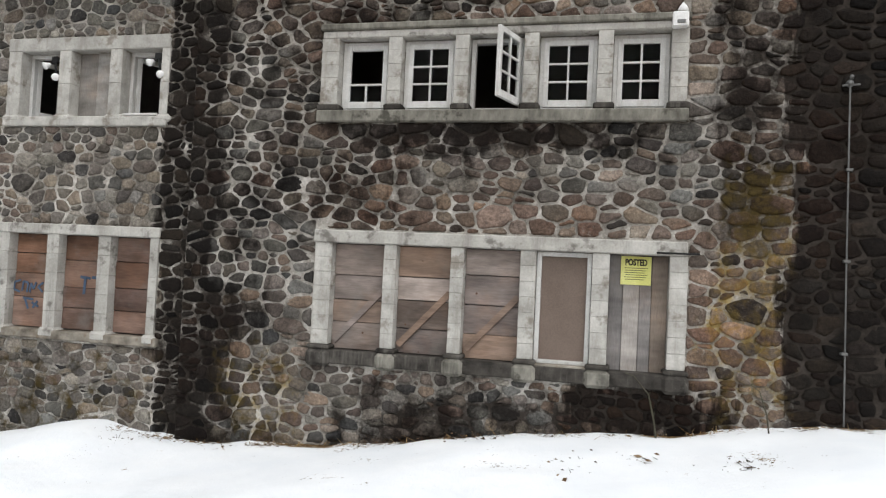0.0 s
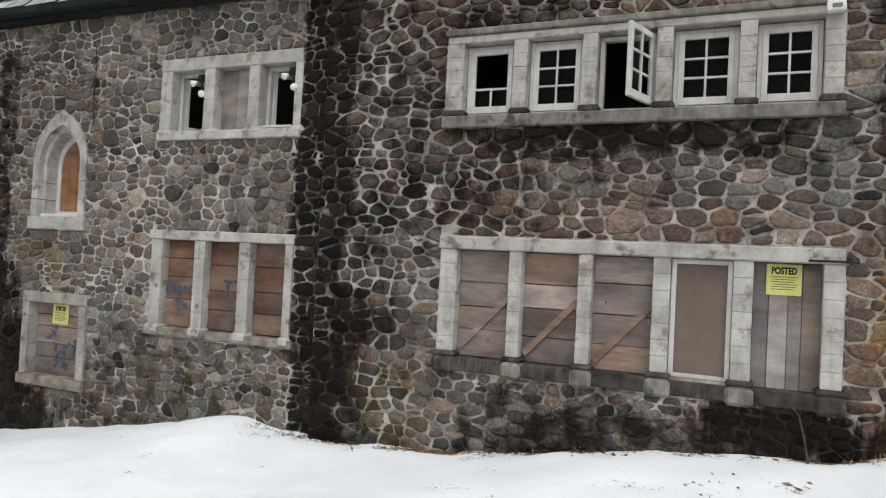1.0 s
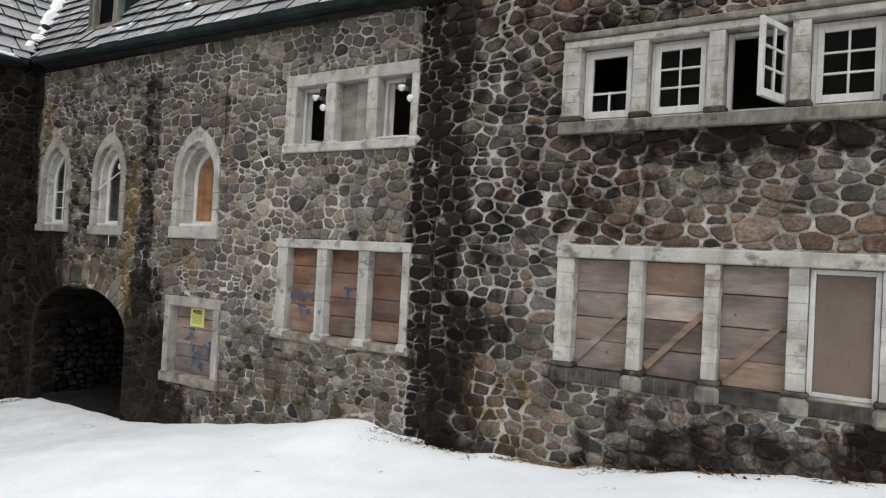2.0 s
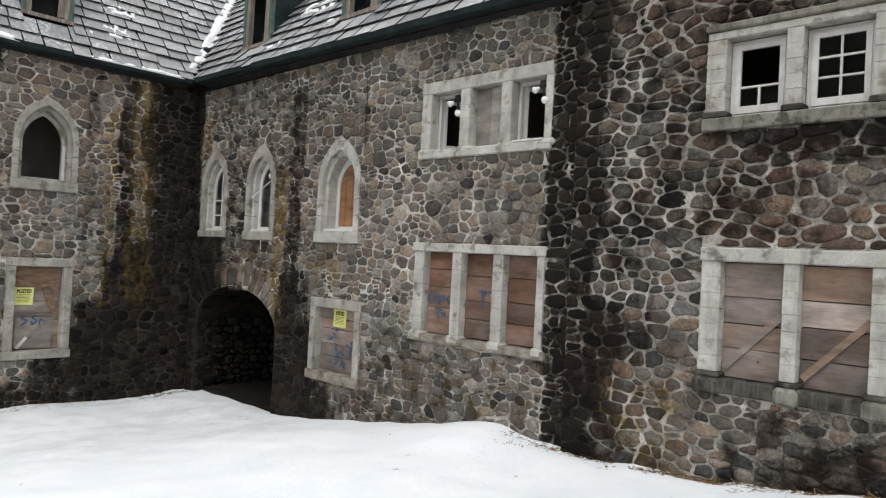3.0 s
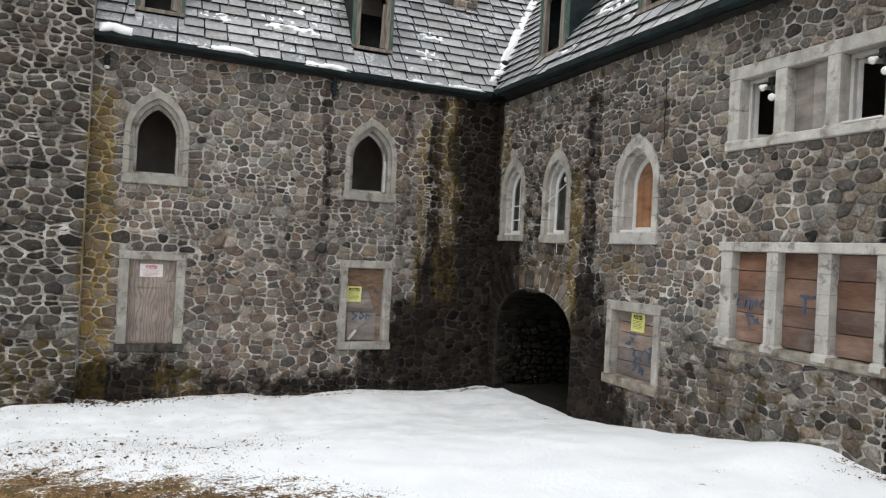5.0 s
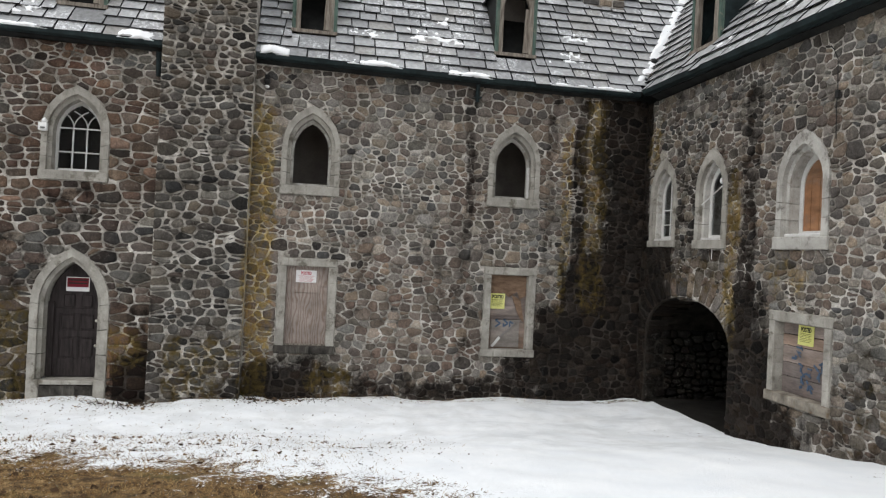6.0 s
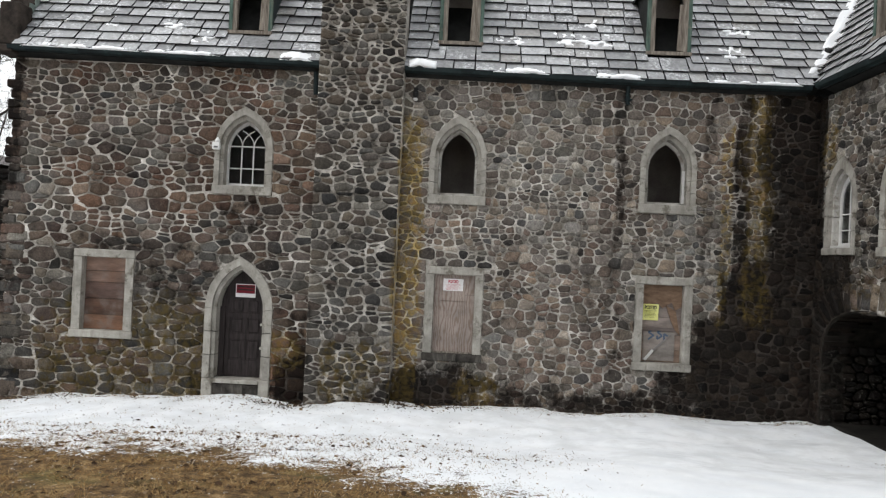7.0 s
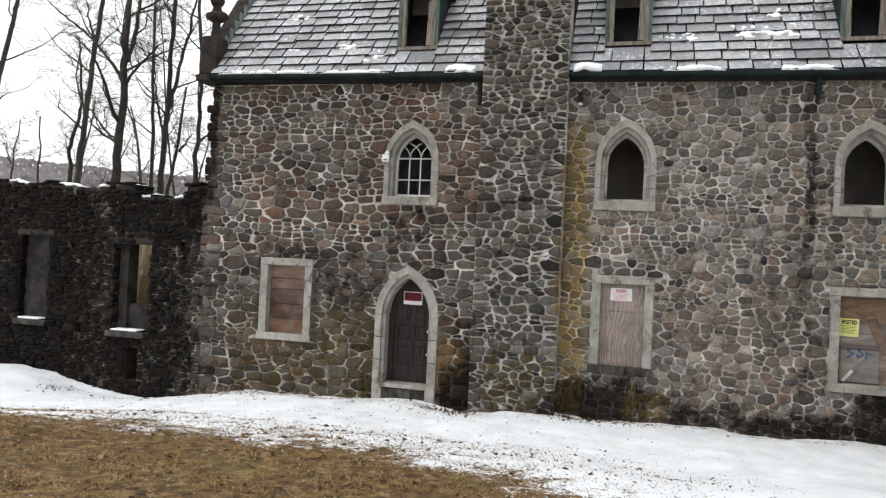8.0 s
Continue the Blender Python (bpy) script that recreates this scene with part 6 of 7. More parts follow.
# ---------------------------------------------------------------- trees beyond the ruin


def tree(x, y, height, girth, seed, label, lean=0.0, forks=(), bend=0.0, limbs=9, line=(), arms=()):
    """A bare winter tree: a tapered trunk, forks at (height, lean, length), limbs that sweep up and divide, fine twigs. A crooked trunk and its arms may be given as (z, y) bends."""
    r = random.Random(seed)
    base = Vector((x, y, ground_z(x, y) - 0.2))
    t = thing("tree", base, label, "tree", "bare trees")
    trunk, crown = bmesh.new(), bmesh.new()

    def limb(p, d, length, rad, level, end=0.25):
        n = (14, 9, 6, 4, 3)[level]
        pts, rads = [p.copy()], [rad]
        q, dd = p.copy(), d.normalized()
        for i in range(n):
            wild = (0.055, 0.19, 0.26, 0.3, 0.3)[level]
            lift = (0.02, 0.045, 0.03, 0.02, 0.0)[level]
            dd = (dd + Vector((r.gauss(0, wild), r.gauss(0, wild) + (bend / n if level == 0 else 0.0), lift))).normalized()
            q = q + dd * length / n
            pts.append(q.copy())
            rads.append(max(0.003, rad * (1 - (1 - end) * (i + 1) / n)))
        tube(trunk if level < 2 else crown, pts, rads, (9, 6, 4, 3, 3)[level])
        return pts, rads

    def divide(pts, rads, length, level, low):
        if level >= 4:
            return
        n = len(pts) - 1
        for k in range((limbs + 2, 7, 4, 3)[level]):
            f = low + (0.97 - low) * (k + r.random()) / (limbs + 2, 7, 4, 3)[level]
            i = min(n - 1, int(f * n))
            at = pts[i].lerp(pts[i + 1], f * n - i)
            axis = (pts[i + 1] - pts[i]).normalized()
            a = r.uniform(0, 2 * math.pi)
            side = Vector((math.cos(a), math.sin(a) * 1.3, 0.05))
            side = (side - axis * side.dot(axis)).normalized()
            d = axis * r.uniform(0.3, 0.8) + side * r.uniform(0.7, 1.0)
            ln = length * r.uniform(0.17, 0.36) * (1.15 - 0.5 * f) if level == 0 else length * r.uniform(0.3, 0.6)
            kp, kr = limb(at, d, ln, max(0.004, min(0.075, rads[i] * r.uniform(0.32, 0.55))), level + 1, 0.2)
            divide(kp, kr, ln, level + 1, 0.15)

    def crooked(knots, rad, end):
        zs = np.linspace(knots[0][0], knots[-1][0], 6 * len(knots))
        ys = np.interp(zs, [k[0] for k in knots], [k[1] for k in knots])
        ys = np.convolve(np.pad(ys, 2, mode="edge"), np.ones(5) / 5, mode="valid")
        n = len(zs) - 1
        pts = [Vector((x + r.gauss(0, 0.02) + 0.02 * i / n, yy + r.gauss(0, 0.022), zz)) for i, (zz, yy) in enumerate(zip(zs, ys))]
        rads = [rad * (1 - (1 - end) * i / n) * r.uniform(0.93, 1.07) for i in range(n + 1)]
        tube(trunk, pts, rads, 9)
        return pts, rads

    if line:
        stems = [crooked([(base.z, line[0][1])] + list(line), girth, 0.35) + (height * 0.8, 0.45)]
        for size, knots in arms:
            stems.append(crooked(knots, size, 0.25) + (4.0, 0.15))
    else:
        stems = [limb(base, Vector((0, lean, 1)), height, girth, 0, 0.3) + (height, 0.3)]
    for z, fl, ln in forks:
        pts, rads = stems[0][:2]
        i = min(len(pts) - 2, int(z / height * (len(pts) - 1)))
        stems.append(limb(pts[i], Vector((r.uniform(-0.1, 0.1), fl, 1)), ln, rads[i] * 0.68, 0, 0.3) + (ln, 0.25))
    for pts, rads, ln, low in stems:
        divide(pts, rads, ln, 0, low)
    part("trunk", trunk, BARK, t, smooth=True)
    part("crown", crown, BARK, t)
    return t


TREES = [(-22.0, -17.85, 14, 0.18, 3, "tall bare tree with a thick dark crooked trunk", 0.0, (), 0.0, 7,
          ((3.1, -17.84), (4.3, -17.8), (5.5, -17.66), (6.9, -17.64), (9.2, -17.62), (12.5, -17.5)), ((0.06, ((6.6, -17.68), (7.3, -18.3), (8.0, -18.95), (9.0, -20.4), (9.6, -21.2))), (0.075, ((7.2, -17.62), (8.4, -17.27), (10.5, -17.1), (12.0, -16.9))), (0.05, ((6.5, -17.62), (7.0, -17.2), (7.6, -16.5), (8.0, -16.0))), (0.045, ((4.7, -17.75), (4.9, -18.2), (5.5, -18.75), (6.0, -18.8))))),
         (-24.0, -21.1, 14, 0.15, 4, "bare tree forked low into two slender trunks", 0.0, (), 0.0, 6,
          ((3.7, -21.1), (5.6, -20.94), (7.65, -20.75), (8.9, -20.64), (10.1, -20.38), (13.0, -20.1)), ((0.11, ((0.2, -21.35), (3.7, -21.4), (4.85, -21.58), (5.9, -21.08), (7.5, -21.16), (8.8, -21.39))), (0.05, ((8.6, -20.68), (9.3, -21.0), (10.5, -21.2))))),
         (-25.0, -26.6, 14, 0.17, 27, "bare tree leaning over the ruin", 0.0, (), 0.0, 7, ((3.0, -26.9), (7.6, -26.1), (8.7, -25.75), (9.8, -25.5), (10.7, -25.3), (13.0, -24.9))),
         (-24.0, -17.95, 15, 0.085, 9, "slim bare tree with a straight greenish trunk", 0.0, (), 0.0, 6, ((3.4, -18.0), (6.0, -18.12), (8.0, -18.2), (10.0, -18.23), (14.0, -18.3))),
         (-23.5, -17.2, 14, 0.135, 12, "bare dark tree with forked upright limbs", 0.0, (), 0.0, 7,
          ((3.6, -17.26), (5.9, -17.15), (7.8, -17.09), (9.7, -17.05), (13.0, -17.0)), ((0.07, ((6.0, -17.14), (7.6, -16.72), (9.3, -16.28), (11.5, -15.9))), (0.05, ((5.0, -17.2), (6.2, -17.6), (8.0, -17.75))))),
         (-23.0, -16.65, 7.5, 0.10, 16, "short bare tree with spreading limbs", 0.0, (), 0.0, 5, ((3.6, -16.6), (4.6, -16.23), (5.8, -16.2), (6.6, -16.1)), ((0.05, ((4.5, -16.26), (4.8, -16.0), (5.1, -15.75))),)),
         (-22.0, -14.8, 14, 0.10, 15, "slim bare tree close to the gable", 0.0, (), 0.0, 6, ((3.4, -14.88), (5.2, -14.86), (7.0, -14.84), (8.7, -15.05), (12.0, -15.2))),
         (-22.5, -15.7, 12, 0.05, 58, "thin bare tree behind the ruin", 0.05, (), 0.0, 8),
         (-23.0, -19.6, 8, 0.045, 61, "thin bare tree behind the ruin", 0.0, (), 0.0, 7),
         (-22.0, -21.95, 6.6, 0.05, 31, "thin bare sapling behind the ruined wall", 0.0, (), 0.0, 4, ((3.5, -21.92), (4.0, -21.93), (4.7, -21.71), (5.4, -21.66)), ((0.025, ((3.9, -21.93), (4.2, -22.15), (4.8, -22.2))),)), (-22.0, -20.8, 6.2, 0.06, 34, "broken bare sapling behind the ruined wall", 0.0, (), 0.0, 4, ((3.5, -20.8), (4.5, -20.82), (5.5, -20.86))),
         (-36.0, -33.0, 13, 0.12, 38, "bare tree farther back", 0.0, (), 0.0, 8), (-40.0, -31.5, 13, 0.13, 41, "bare tree farther back", 0.0, (), 0.0, 8),
         (-42.0, -30.0, 12, 0.12, 47, "bare tree farther back", 0.0, (), 0.0, 8), (-34.0, -25.5, 12, 0.10, 52, "bare tree farther back", 0.0, (), 0.0, 8)]
for q in TREES:
    tree(*q)


def far_woods():
    """Thin bare trunks and twigs that roughen the wooded ridge."""
    r = random.Random(77)
    verts, faces = [], []
    for _ in range(9000):
        a = radians(r.uniform(195, 240))
        d = r.uniform(200, 475)
        x, y = d * math.cos(a), d * math.sin(a)
        z, h, w = ground_z(x, y), r.uniform(1.2, 3.0), r.uniform(0.6, 2.2)
        b = len(verts)
        verts += [(x, y - w * 0.15, z), (x, y + w * 0.15, z), (x, y + w, z + h * 0.8), (x, y, z + h), (x, y - w, z + h * 0.75)]
        faces += [(b, b + 1, b + 2), (b, b + 2, b + 3), (b, b + 3, b + 4)]
    me = bpy.data.meshes.new("far_woods")
    me.from_pydata(verts, [], faces)
    # the pale colour of these trees includes the haze in front of them
    me.materials.append(plain("hazed_winter_woods", (0.20, 0.18, 0.175), (0.37, 0.35, 0.345), 0.08, 0.95))
    tagged(new("far_woods", me), "grey-brown winter woods on a distant ridge, paled by painted haze", "woods", kind="stuff")


far_woods()

# ---------------------------------------------------------------- grass, leaves and stems


def scatter(name, material, count, spot, shape, seed, label, category):
    r = random.Random(seed)
    verts, faces = [], []
    made = 0
    tries = 0
    while made < count and tries < count * 12:
        tries += 1
        p = spot(r)
        if p is None:
            continue
        v, f = shape(r, p)
        b = len(verts)
        verts += v
        faces += [[b + i for i in q] for q in f]
        made += 1
    me = bpy.data.meshes.new(name)
    me.from_pydata(verts, [], faces)
    me.materials.append(material)
    return tagged(new(name, me), label, category, kind="stuff")


def blade(r, p, lo=0.03, hi=0.09, w=0.004):
    a, h = r.uniform(0, 6.283), r.uniform(lo, hi)
    tip = (p[0] + math.cos(a) * h, p[1] + math.sin(a) * h, p[2] + h * r.uniform(0.05, 0.5))
    b = a + 1.57
    dx, dy = math.cos(b) * w, math.sin(b) * w
    return [(p[0] - dx, p[1] - dy, p[2] - 0.01), (p[0] + dx, p[1] + dy, p[2] - 0.01), tip], [(0, 1, 2)]


def field(r):
    x, y = r.uniform(-13.5, -7.2), r.uniform(-12.5, 1.2)
    if r.random() < (y + 3.2) / 4.0:
        return None
    s = snow_cover(x, y)
    tuft = noise.noise((x * 2.2, y * 2.2, 5)) + 0.6 * noise.noise((x * 6.5, y * 6.5, 8))
    if r.random() < s * 1.15 or tuft < r.uniform(-0.3, 0.3):
        return None
    return (x, y, ground_z(x, y) + 0.05 * s)


def snowy(r):
    x, y = r.uniform(-16.8, -10.5), r.uniform(-13, 1.5)
    if r.random() < (y + 4.5) / 5.0:
        return None
    s = snow_cover(x, y)
    if r.random() > 0.10 + 0.9 * math.exp(-((x + 12.3) / 1.2) ** 2) + 0.5 * math.exp(-((x + 16.7) / 0.35) ** 2):
        return None
    return (x, y, ground_z(x, y) + 0.045 * s)


def leaf(r, p):
    a, s = r.uniform(0, 6.283), r.uniform(0.009, 0.028) * (2.0 if r.random() < 0.1 else 1.0)
    c, n = math.cos(a) * s, math.sin(a) * s
    z = p[2] + 0.008
    k = r.uniform(0.2, 0.7) * s
    return [(p[0] - c, p[1] - n, z), (p[0] + n * 0.6, p[1] - c * 0.6, z + k), (p[0] + c, p[1] + n, z + k * 0.4), (p[0] - n * 0.6, p[1] + c * 0.6, z)], [(0, 1, 2, 3)]


def at_north_foot(r):
    x = r.uniform(-8.0, 1.0)
    y = 4.93 - abs(r.gauss(0, 0.16)) - 0.0
    return (x, y, ground_z(x, y) + 0.03)


def at_west_foot(r):
    y = r.uniform(-11, 3.0)
    x = -16.95 + abs(r.gauss(0, 0.22))
    return (x, y, ground_z(x, y) + 0.03)


scatter("dead_grass", STRAW, 75000, field, blade, 1, "short matted straw-brown winter grass", "grass")
scatter("grass_tips", STRAW, 14000, snowy, lambda r, p: blade(r, p, 0.03, 0.12, 0.005), 2, "dead grass tips poking out of the snow", "grass")
scatter("dead_leaves", LEAF, 6000, lambda r: field(r) if r.random() < 0.6 else snowy(r), leaf, 3, "dry brown leaves on grass and snow", "leaves")
def in_hollow(r):
    y = r.choice((-5.1, -2.5)) + r.gauss(0, 0.38)
    x = -16.9 + abs(r.gauss(0, 0.38))
    return (x, y, ground_z(x, y) + 0.02)


scatter("hollow_litter", LEAF, 2600, in_hollow, leaf, 9, "black rotten leaves in bare hollows by the wall", "leaves")
scatter("wall_foot_litter", LEAF, 2600, lambda r: at_north_foot(r) if r.random() < 0.05 else at_west_foot(r), leaf, 4, "dark leaf litter at the foot of the walls", "leaves")
scatter("wall_foot_grass", STRAW, 3000, lambda r: at_north_foot(r) if r.random() < 0.08 else at_west_foot(r), lambda r, p: blade(r, p, 0.08, 0.26, 0.004), 6, "dry grass stalks along the walls", "grass")


def stem(points, rad, label, twigs, seed):
    """A dead stem with side twigs, rooted in the snow."""
    r = random.Random(seed)
    pts = [Vector(p) for p in points]
    t = thing("dead_stem", pts[0], label, "plant")
    part("stalk", tube(bmesh.new(), pts, [rad * (1 - 0.75 * i / len(pts)) for i in range(len(pts))], 5), BARK, t)
    for k in range(twigs):
        p = pts[r.randrange(1, len(pts))]
        q = p + Vector((r.uniform(-0.12, 0.12), r.uniform(-0.08, 0.02), r.uniform(0.02, 0.12)))
        part("twig", tube(bmesh.new(), [p, q], [rad * 0.5, rad * 0.2], 4), BARK, t)


def on_ground(x, y, dz=0.0):
    return (x, y, ground_z(x, y) + dz)


g0 = ground_z(-2.2, 4.75)
stem([(-2.2, 4.7, g0 - 0.02), (-2.23, 4.76, g0 + 0.2), (-2.28, 4.85, g0 + 0.42), (-2.42, 4.9, g0 + 0.58), (-2.5, 4.92, g0 + 0.6)], 0.011, "thin dead stem arching against the wall", 3, 1)
g0 = ground_z(-1.25, 4.6)
stem([(-1.25, 4.6, g0), (-1.27, 4.63, g0 + 0.2), (-1.33, 4.66, g0 + 0.4), (-1.4, 4.7, g0 + 0.45)], 0.008, "thin dead stem standing in snow", 2, 2)
clump = random.Random(8)
for x, y, n in ((-3.9, 4.6, 16), (-4.1, 4.72, 12), (-2.9, 3.9, 8), (-1.6, 3.7, 10), (-1.65, 3.6, 8), (-2.3, 4.0, 6), (-7.9, 4.6, 12), (-2.9, 3.55, 6), (-16.6, -5.2, 18), (-16.2, -4.8, 16), (-16.3, -5.5, 12), (-16.4, -2.9, 16), (-16.3, -2.4, 16), (-16.5, -1.9, 12), (-16.6, -10.2, 12), (-16.6, -9.7, 10),
                (-15.9, -13.9, 10), (-16.2, -14.3, 8)):
    big = 2.6 if x < -15 else 1.0
    w = thing("weed_clump", on_ground(x, y), "dark withered weed clump poking through snow", "plant", "weed clumps")
    bm = bmesh.new()
    for k in range(n):
        b = Vector(on_ground(x + clump.gauss(0, 0.07 * big), y + clump.gauss(0, 0.06 * big), 0.02))
        d = Vector((clump.gauss(0, 1), clump.gauss(0, 0.8), clump.uniform(0.2, 0.9))).normalized()
        tube(bm, [b, b + d * 0.04 * big, b + d * clump.uniform(0.06, 0.11) * big + Vector((0, 0, -0.02))], [0.004 * big, 0.003 * big, 0.001], 4)
    part("tuft", bm, BARK, w, kind="stuff")
    lf = bmesh.new()
    for k in range(int(n * (3 if big > 1 else 1.4) * big)):
        v, f = leaf(clump, on_ground(x + clump.gauss(0, 0.12 * big), y + clump.gauss(0, 0.11 * big), clump.uniform(0.02, 0.09)))
        lf.faces.new([lf.verts.new(p) for p in v])
    part("litter", lf, LEAF, w, kind="stuff")
reeds = thing("dry_brush", on_ground(-22.6, -16.9), "dry straw-coloured brush behind the ruined wall", "plant")
bm = bmesh.new()
for k in range(900):
    b = Vector(on_ground(-22.6 + clump.gauss(0, 0.5), -16.9 + clump.gauss(0, 0.8)))
    d = Vector((clump.gauss(0, 0.1), clump.gauss(0, 0.12), 1)).normalized()
    tube(bm, [b, b + d * clump.uniform(2.2, 4.2)], [0.014, 0.005], 3)
part("tuft", bm, plain("dry_reeds", (0.26, 0.19, 0.09), (0.52, 0.42, 0.25), 6, 0.9), reeds, kind="stuff")
for u0, u1, z, wd in ((-13.66, -12.62, -0.62, 0.35), (-16.36, -15.4, -0.52, 0.3)):
    s = thing("window_ledge", P("R", (u0 + u1) / 2, 0, z - 0.14), "broken stone window ledge with a rim of snow", "sill")
    part("ledge", block("R", u0, u1, -0.3, 0.12, z - 0.14, z, 0.02), SILL_DARK, s)
    part("snow_rim", block("R", u0 + 0.12, u1 - 0.2, -0.25, 0.09, z + 0.002, z + 0.045, 0.02), SNOW, s, "thin rim of snow")
for k, (u, ln) in enumerate(((-16.9, 0.7), (-15.5, 0.9), (-14.3, 0.5), (-13.3, 0.9), (-12.1, 0.45))):
    snow_lump(lambda a, b: P("R", a, -b, ragged_top(a) - 0.045), UP, u, u + ln, 0.02, 0.5, k * 1.9 + 80, 0.05, 0.7, "crumbs of thin snow on the ruined wall")

# ---------------------------------------------------------------- fieldstones, laid one by one


def cut(poly, n, t):
    """Keeps the part of a convex outline with p.n <= t."""
    out = []
    k = len(poly)
    for i in range(k):
        a, b = poly[i - 1], poly[i]
        da, db = a[0] * n[0] + a[1] * n[1] - t, b[0] * n[0] + b[1] * n[1] - t
        if (da <= 0) != (db <= 0):
            f = da / (da - db)
            out.append((a[0] + (b[0] - a[0]) * f, a[1] + (b[1] - a[1]) * f))
        if db <= 0:
            out.append(b)
    return out


def inside(poly, p):
    s = [(b[0] - a[0]) * (p[1] - a[1]) - (b[1] - a[1]) * (p[0] - a[0]) for a, b in zip(poly, poly[1:] + poly[:1])]
    return all(v >= 0 for v in s) or all(v <= 0 for v in s)


def away_from(poly, hole, gap):
    """Trims a stone by the side of a convex opening that faces it."""
    c = (sum(p[0] for p in poly) / len(poly), sum(p[1] for p in poly) / len(poly))
    area = sum(a[0] * b[1] - b[0] * a[1] for a, b in zip(hole, hole[1:] + hole[:1]))
    best, edge = -1e9, None
    for a, b in zip(hole, hole[1:] + hole[:1]):
        dx, dy = b[0] - a[0], b[1] - a[1]
        l = math.hypot(dx, dy)
        if l < 1e-6:
            continue
        n = (dy / l, -dx / l) if area > 0 else (-dy / l, dx / l)
        s = (c[0] - a[0]) * n[0] + (c[1] - a[1]) * n[1]
        if s > best:
            best, edge = s, (n, a)
    n, a = edge
    return cut(poly, (-n[0], -n[1]), -(a[0] * n[0] + a[1] * n[1]) - gap)


def warp(u, z, seed, u0, u1, z0, z1):
    """Bends the courses a little, so that no two stones share a shape."""
    fade = min(1.0, (u - u0) * 6, (u1 - u) * 6, (z1 - z) * 6)
    du = noise.noise((u * 2.3, z * 2.3, seed)) * 0.075 + noise.noise((u * 5.5, z * 5.5, seed + 9)) * 0.022
    dz = noise.noise((u * 2.1, z * 2.1, seed + 31)) * 0.06 + noise.noise((u * 5.5, z * 5.5, seed + 47)) * 0.02
    return (u + du * max(0.0, fade), z + dz * max(0.0, fade))


def lay(u0, u1, z0, z1, holes, seed, rmin, rmax, squash, gap):
    """Packs stones into rough, wavering courses, some split and some large; gives their outlines."""
    r = random.Random(seed)
    k = squash
    cell = rmax * 2.1
    grid = {}
    pts = []

    def site(x, z, rad):
        z += 0.16 * noise.noise((x * 0.8, z * 0.5, seed)) + 0.06 * noise.noise((x * 2.6, z * 2.0, seed + 3))
        if not (u0 * k < x < u1 * k and z0 < z < z1) or any(inside(h, (x / k, z)) for h in holes):
            return
        q = (x, z, rad)
        grid.setdefault((int(x // cell), int(z // cell)), []).append(q)
        pts.append(q)

    z = z0 - 0.2
    while z < z1 + 0.2:
        h = r.uniform(rmin * 2.6, rmax * 1.75)
        x = u0 * k - r.uniform(0, h)
        while x < u1 * k + h:
            w = h * r.uniform(0.7, 1.5)
            kind = r.random()
            if kind < 0.2:
                f = r.uniform(0.35, 0.65)
                w *= 0.8
                site(x + w * 0.5, z + h * f * 0.5, h * f * 0.5)
                site(x + w * r.uniform(0.35, 0.65), z + h * (1 + f) * 0.5, h * (1 - f) * 0.5)
            else:
                site(x + w * 0.5 + r.gauss(0, 0.05 * h), z + h * 0.5 + r.gauss(0, 0.13 * h), 0.5 * h * r.uniform(0.85, 1.12) * (1.45 if kind > 0.93 else 1.0))
            x += w
        z += h
    out = []
    for x, z, rad in pts:
        m = rmax * 2.2
        poly = [(x - m, z - m), (x + m, z - m), (x + m, z + m), (x - m, z + m)]
        gx, gz = int(x // cell), int(z // cell)
        near = []
        for i in range(gx - 2, gx + 3):
            for j in range(gz - 2, gz + 3):
                for q in grid.get((i, j), ()):
                    d = math.hypot(q[0] - x, q[1] - z)
                    if 1e-9 < d < rmax * 4.2:
                        near.append((d, q))
        near.sort()
        g = gap * r.uniform(0.5, 1.9)
        for d, (px, pz, pr) in near:
            n = ((px - x) / d, (pz - z) / d)
            t = (d * d + rad * rad - pr * pr) / (2 * d)
            poly = cut(poly, n, x * n[0] + z * n[1] + t - g / 2)
            if len(poly) < 3:
                break
        if len(poly) < 3:
            continue
        for n, t in (((1, 0), u1 * k), ((-1, 0), -u0 * k), ((0, 1), z1), ((0, -1), -z0)):
            poly = cut(poly, n, t)
        poly = [warp(p[0] / k, p[1], seed, u0, u1, z0, z1) for p in poly]
        for h in holes:
            hu = [p[0] for p in h]
            if min(hu) - 0.6 < x / k < max(hu) + 0.6 and len(poly) > 2:
                poly = away_from(poly, h, gap * 0.5)
        if len(poly) > 2:
            out.append(poly)
    return out


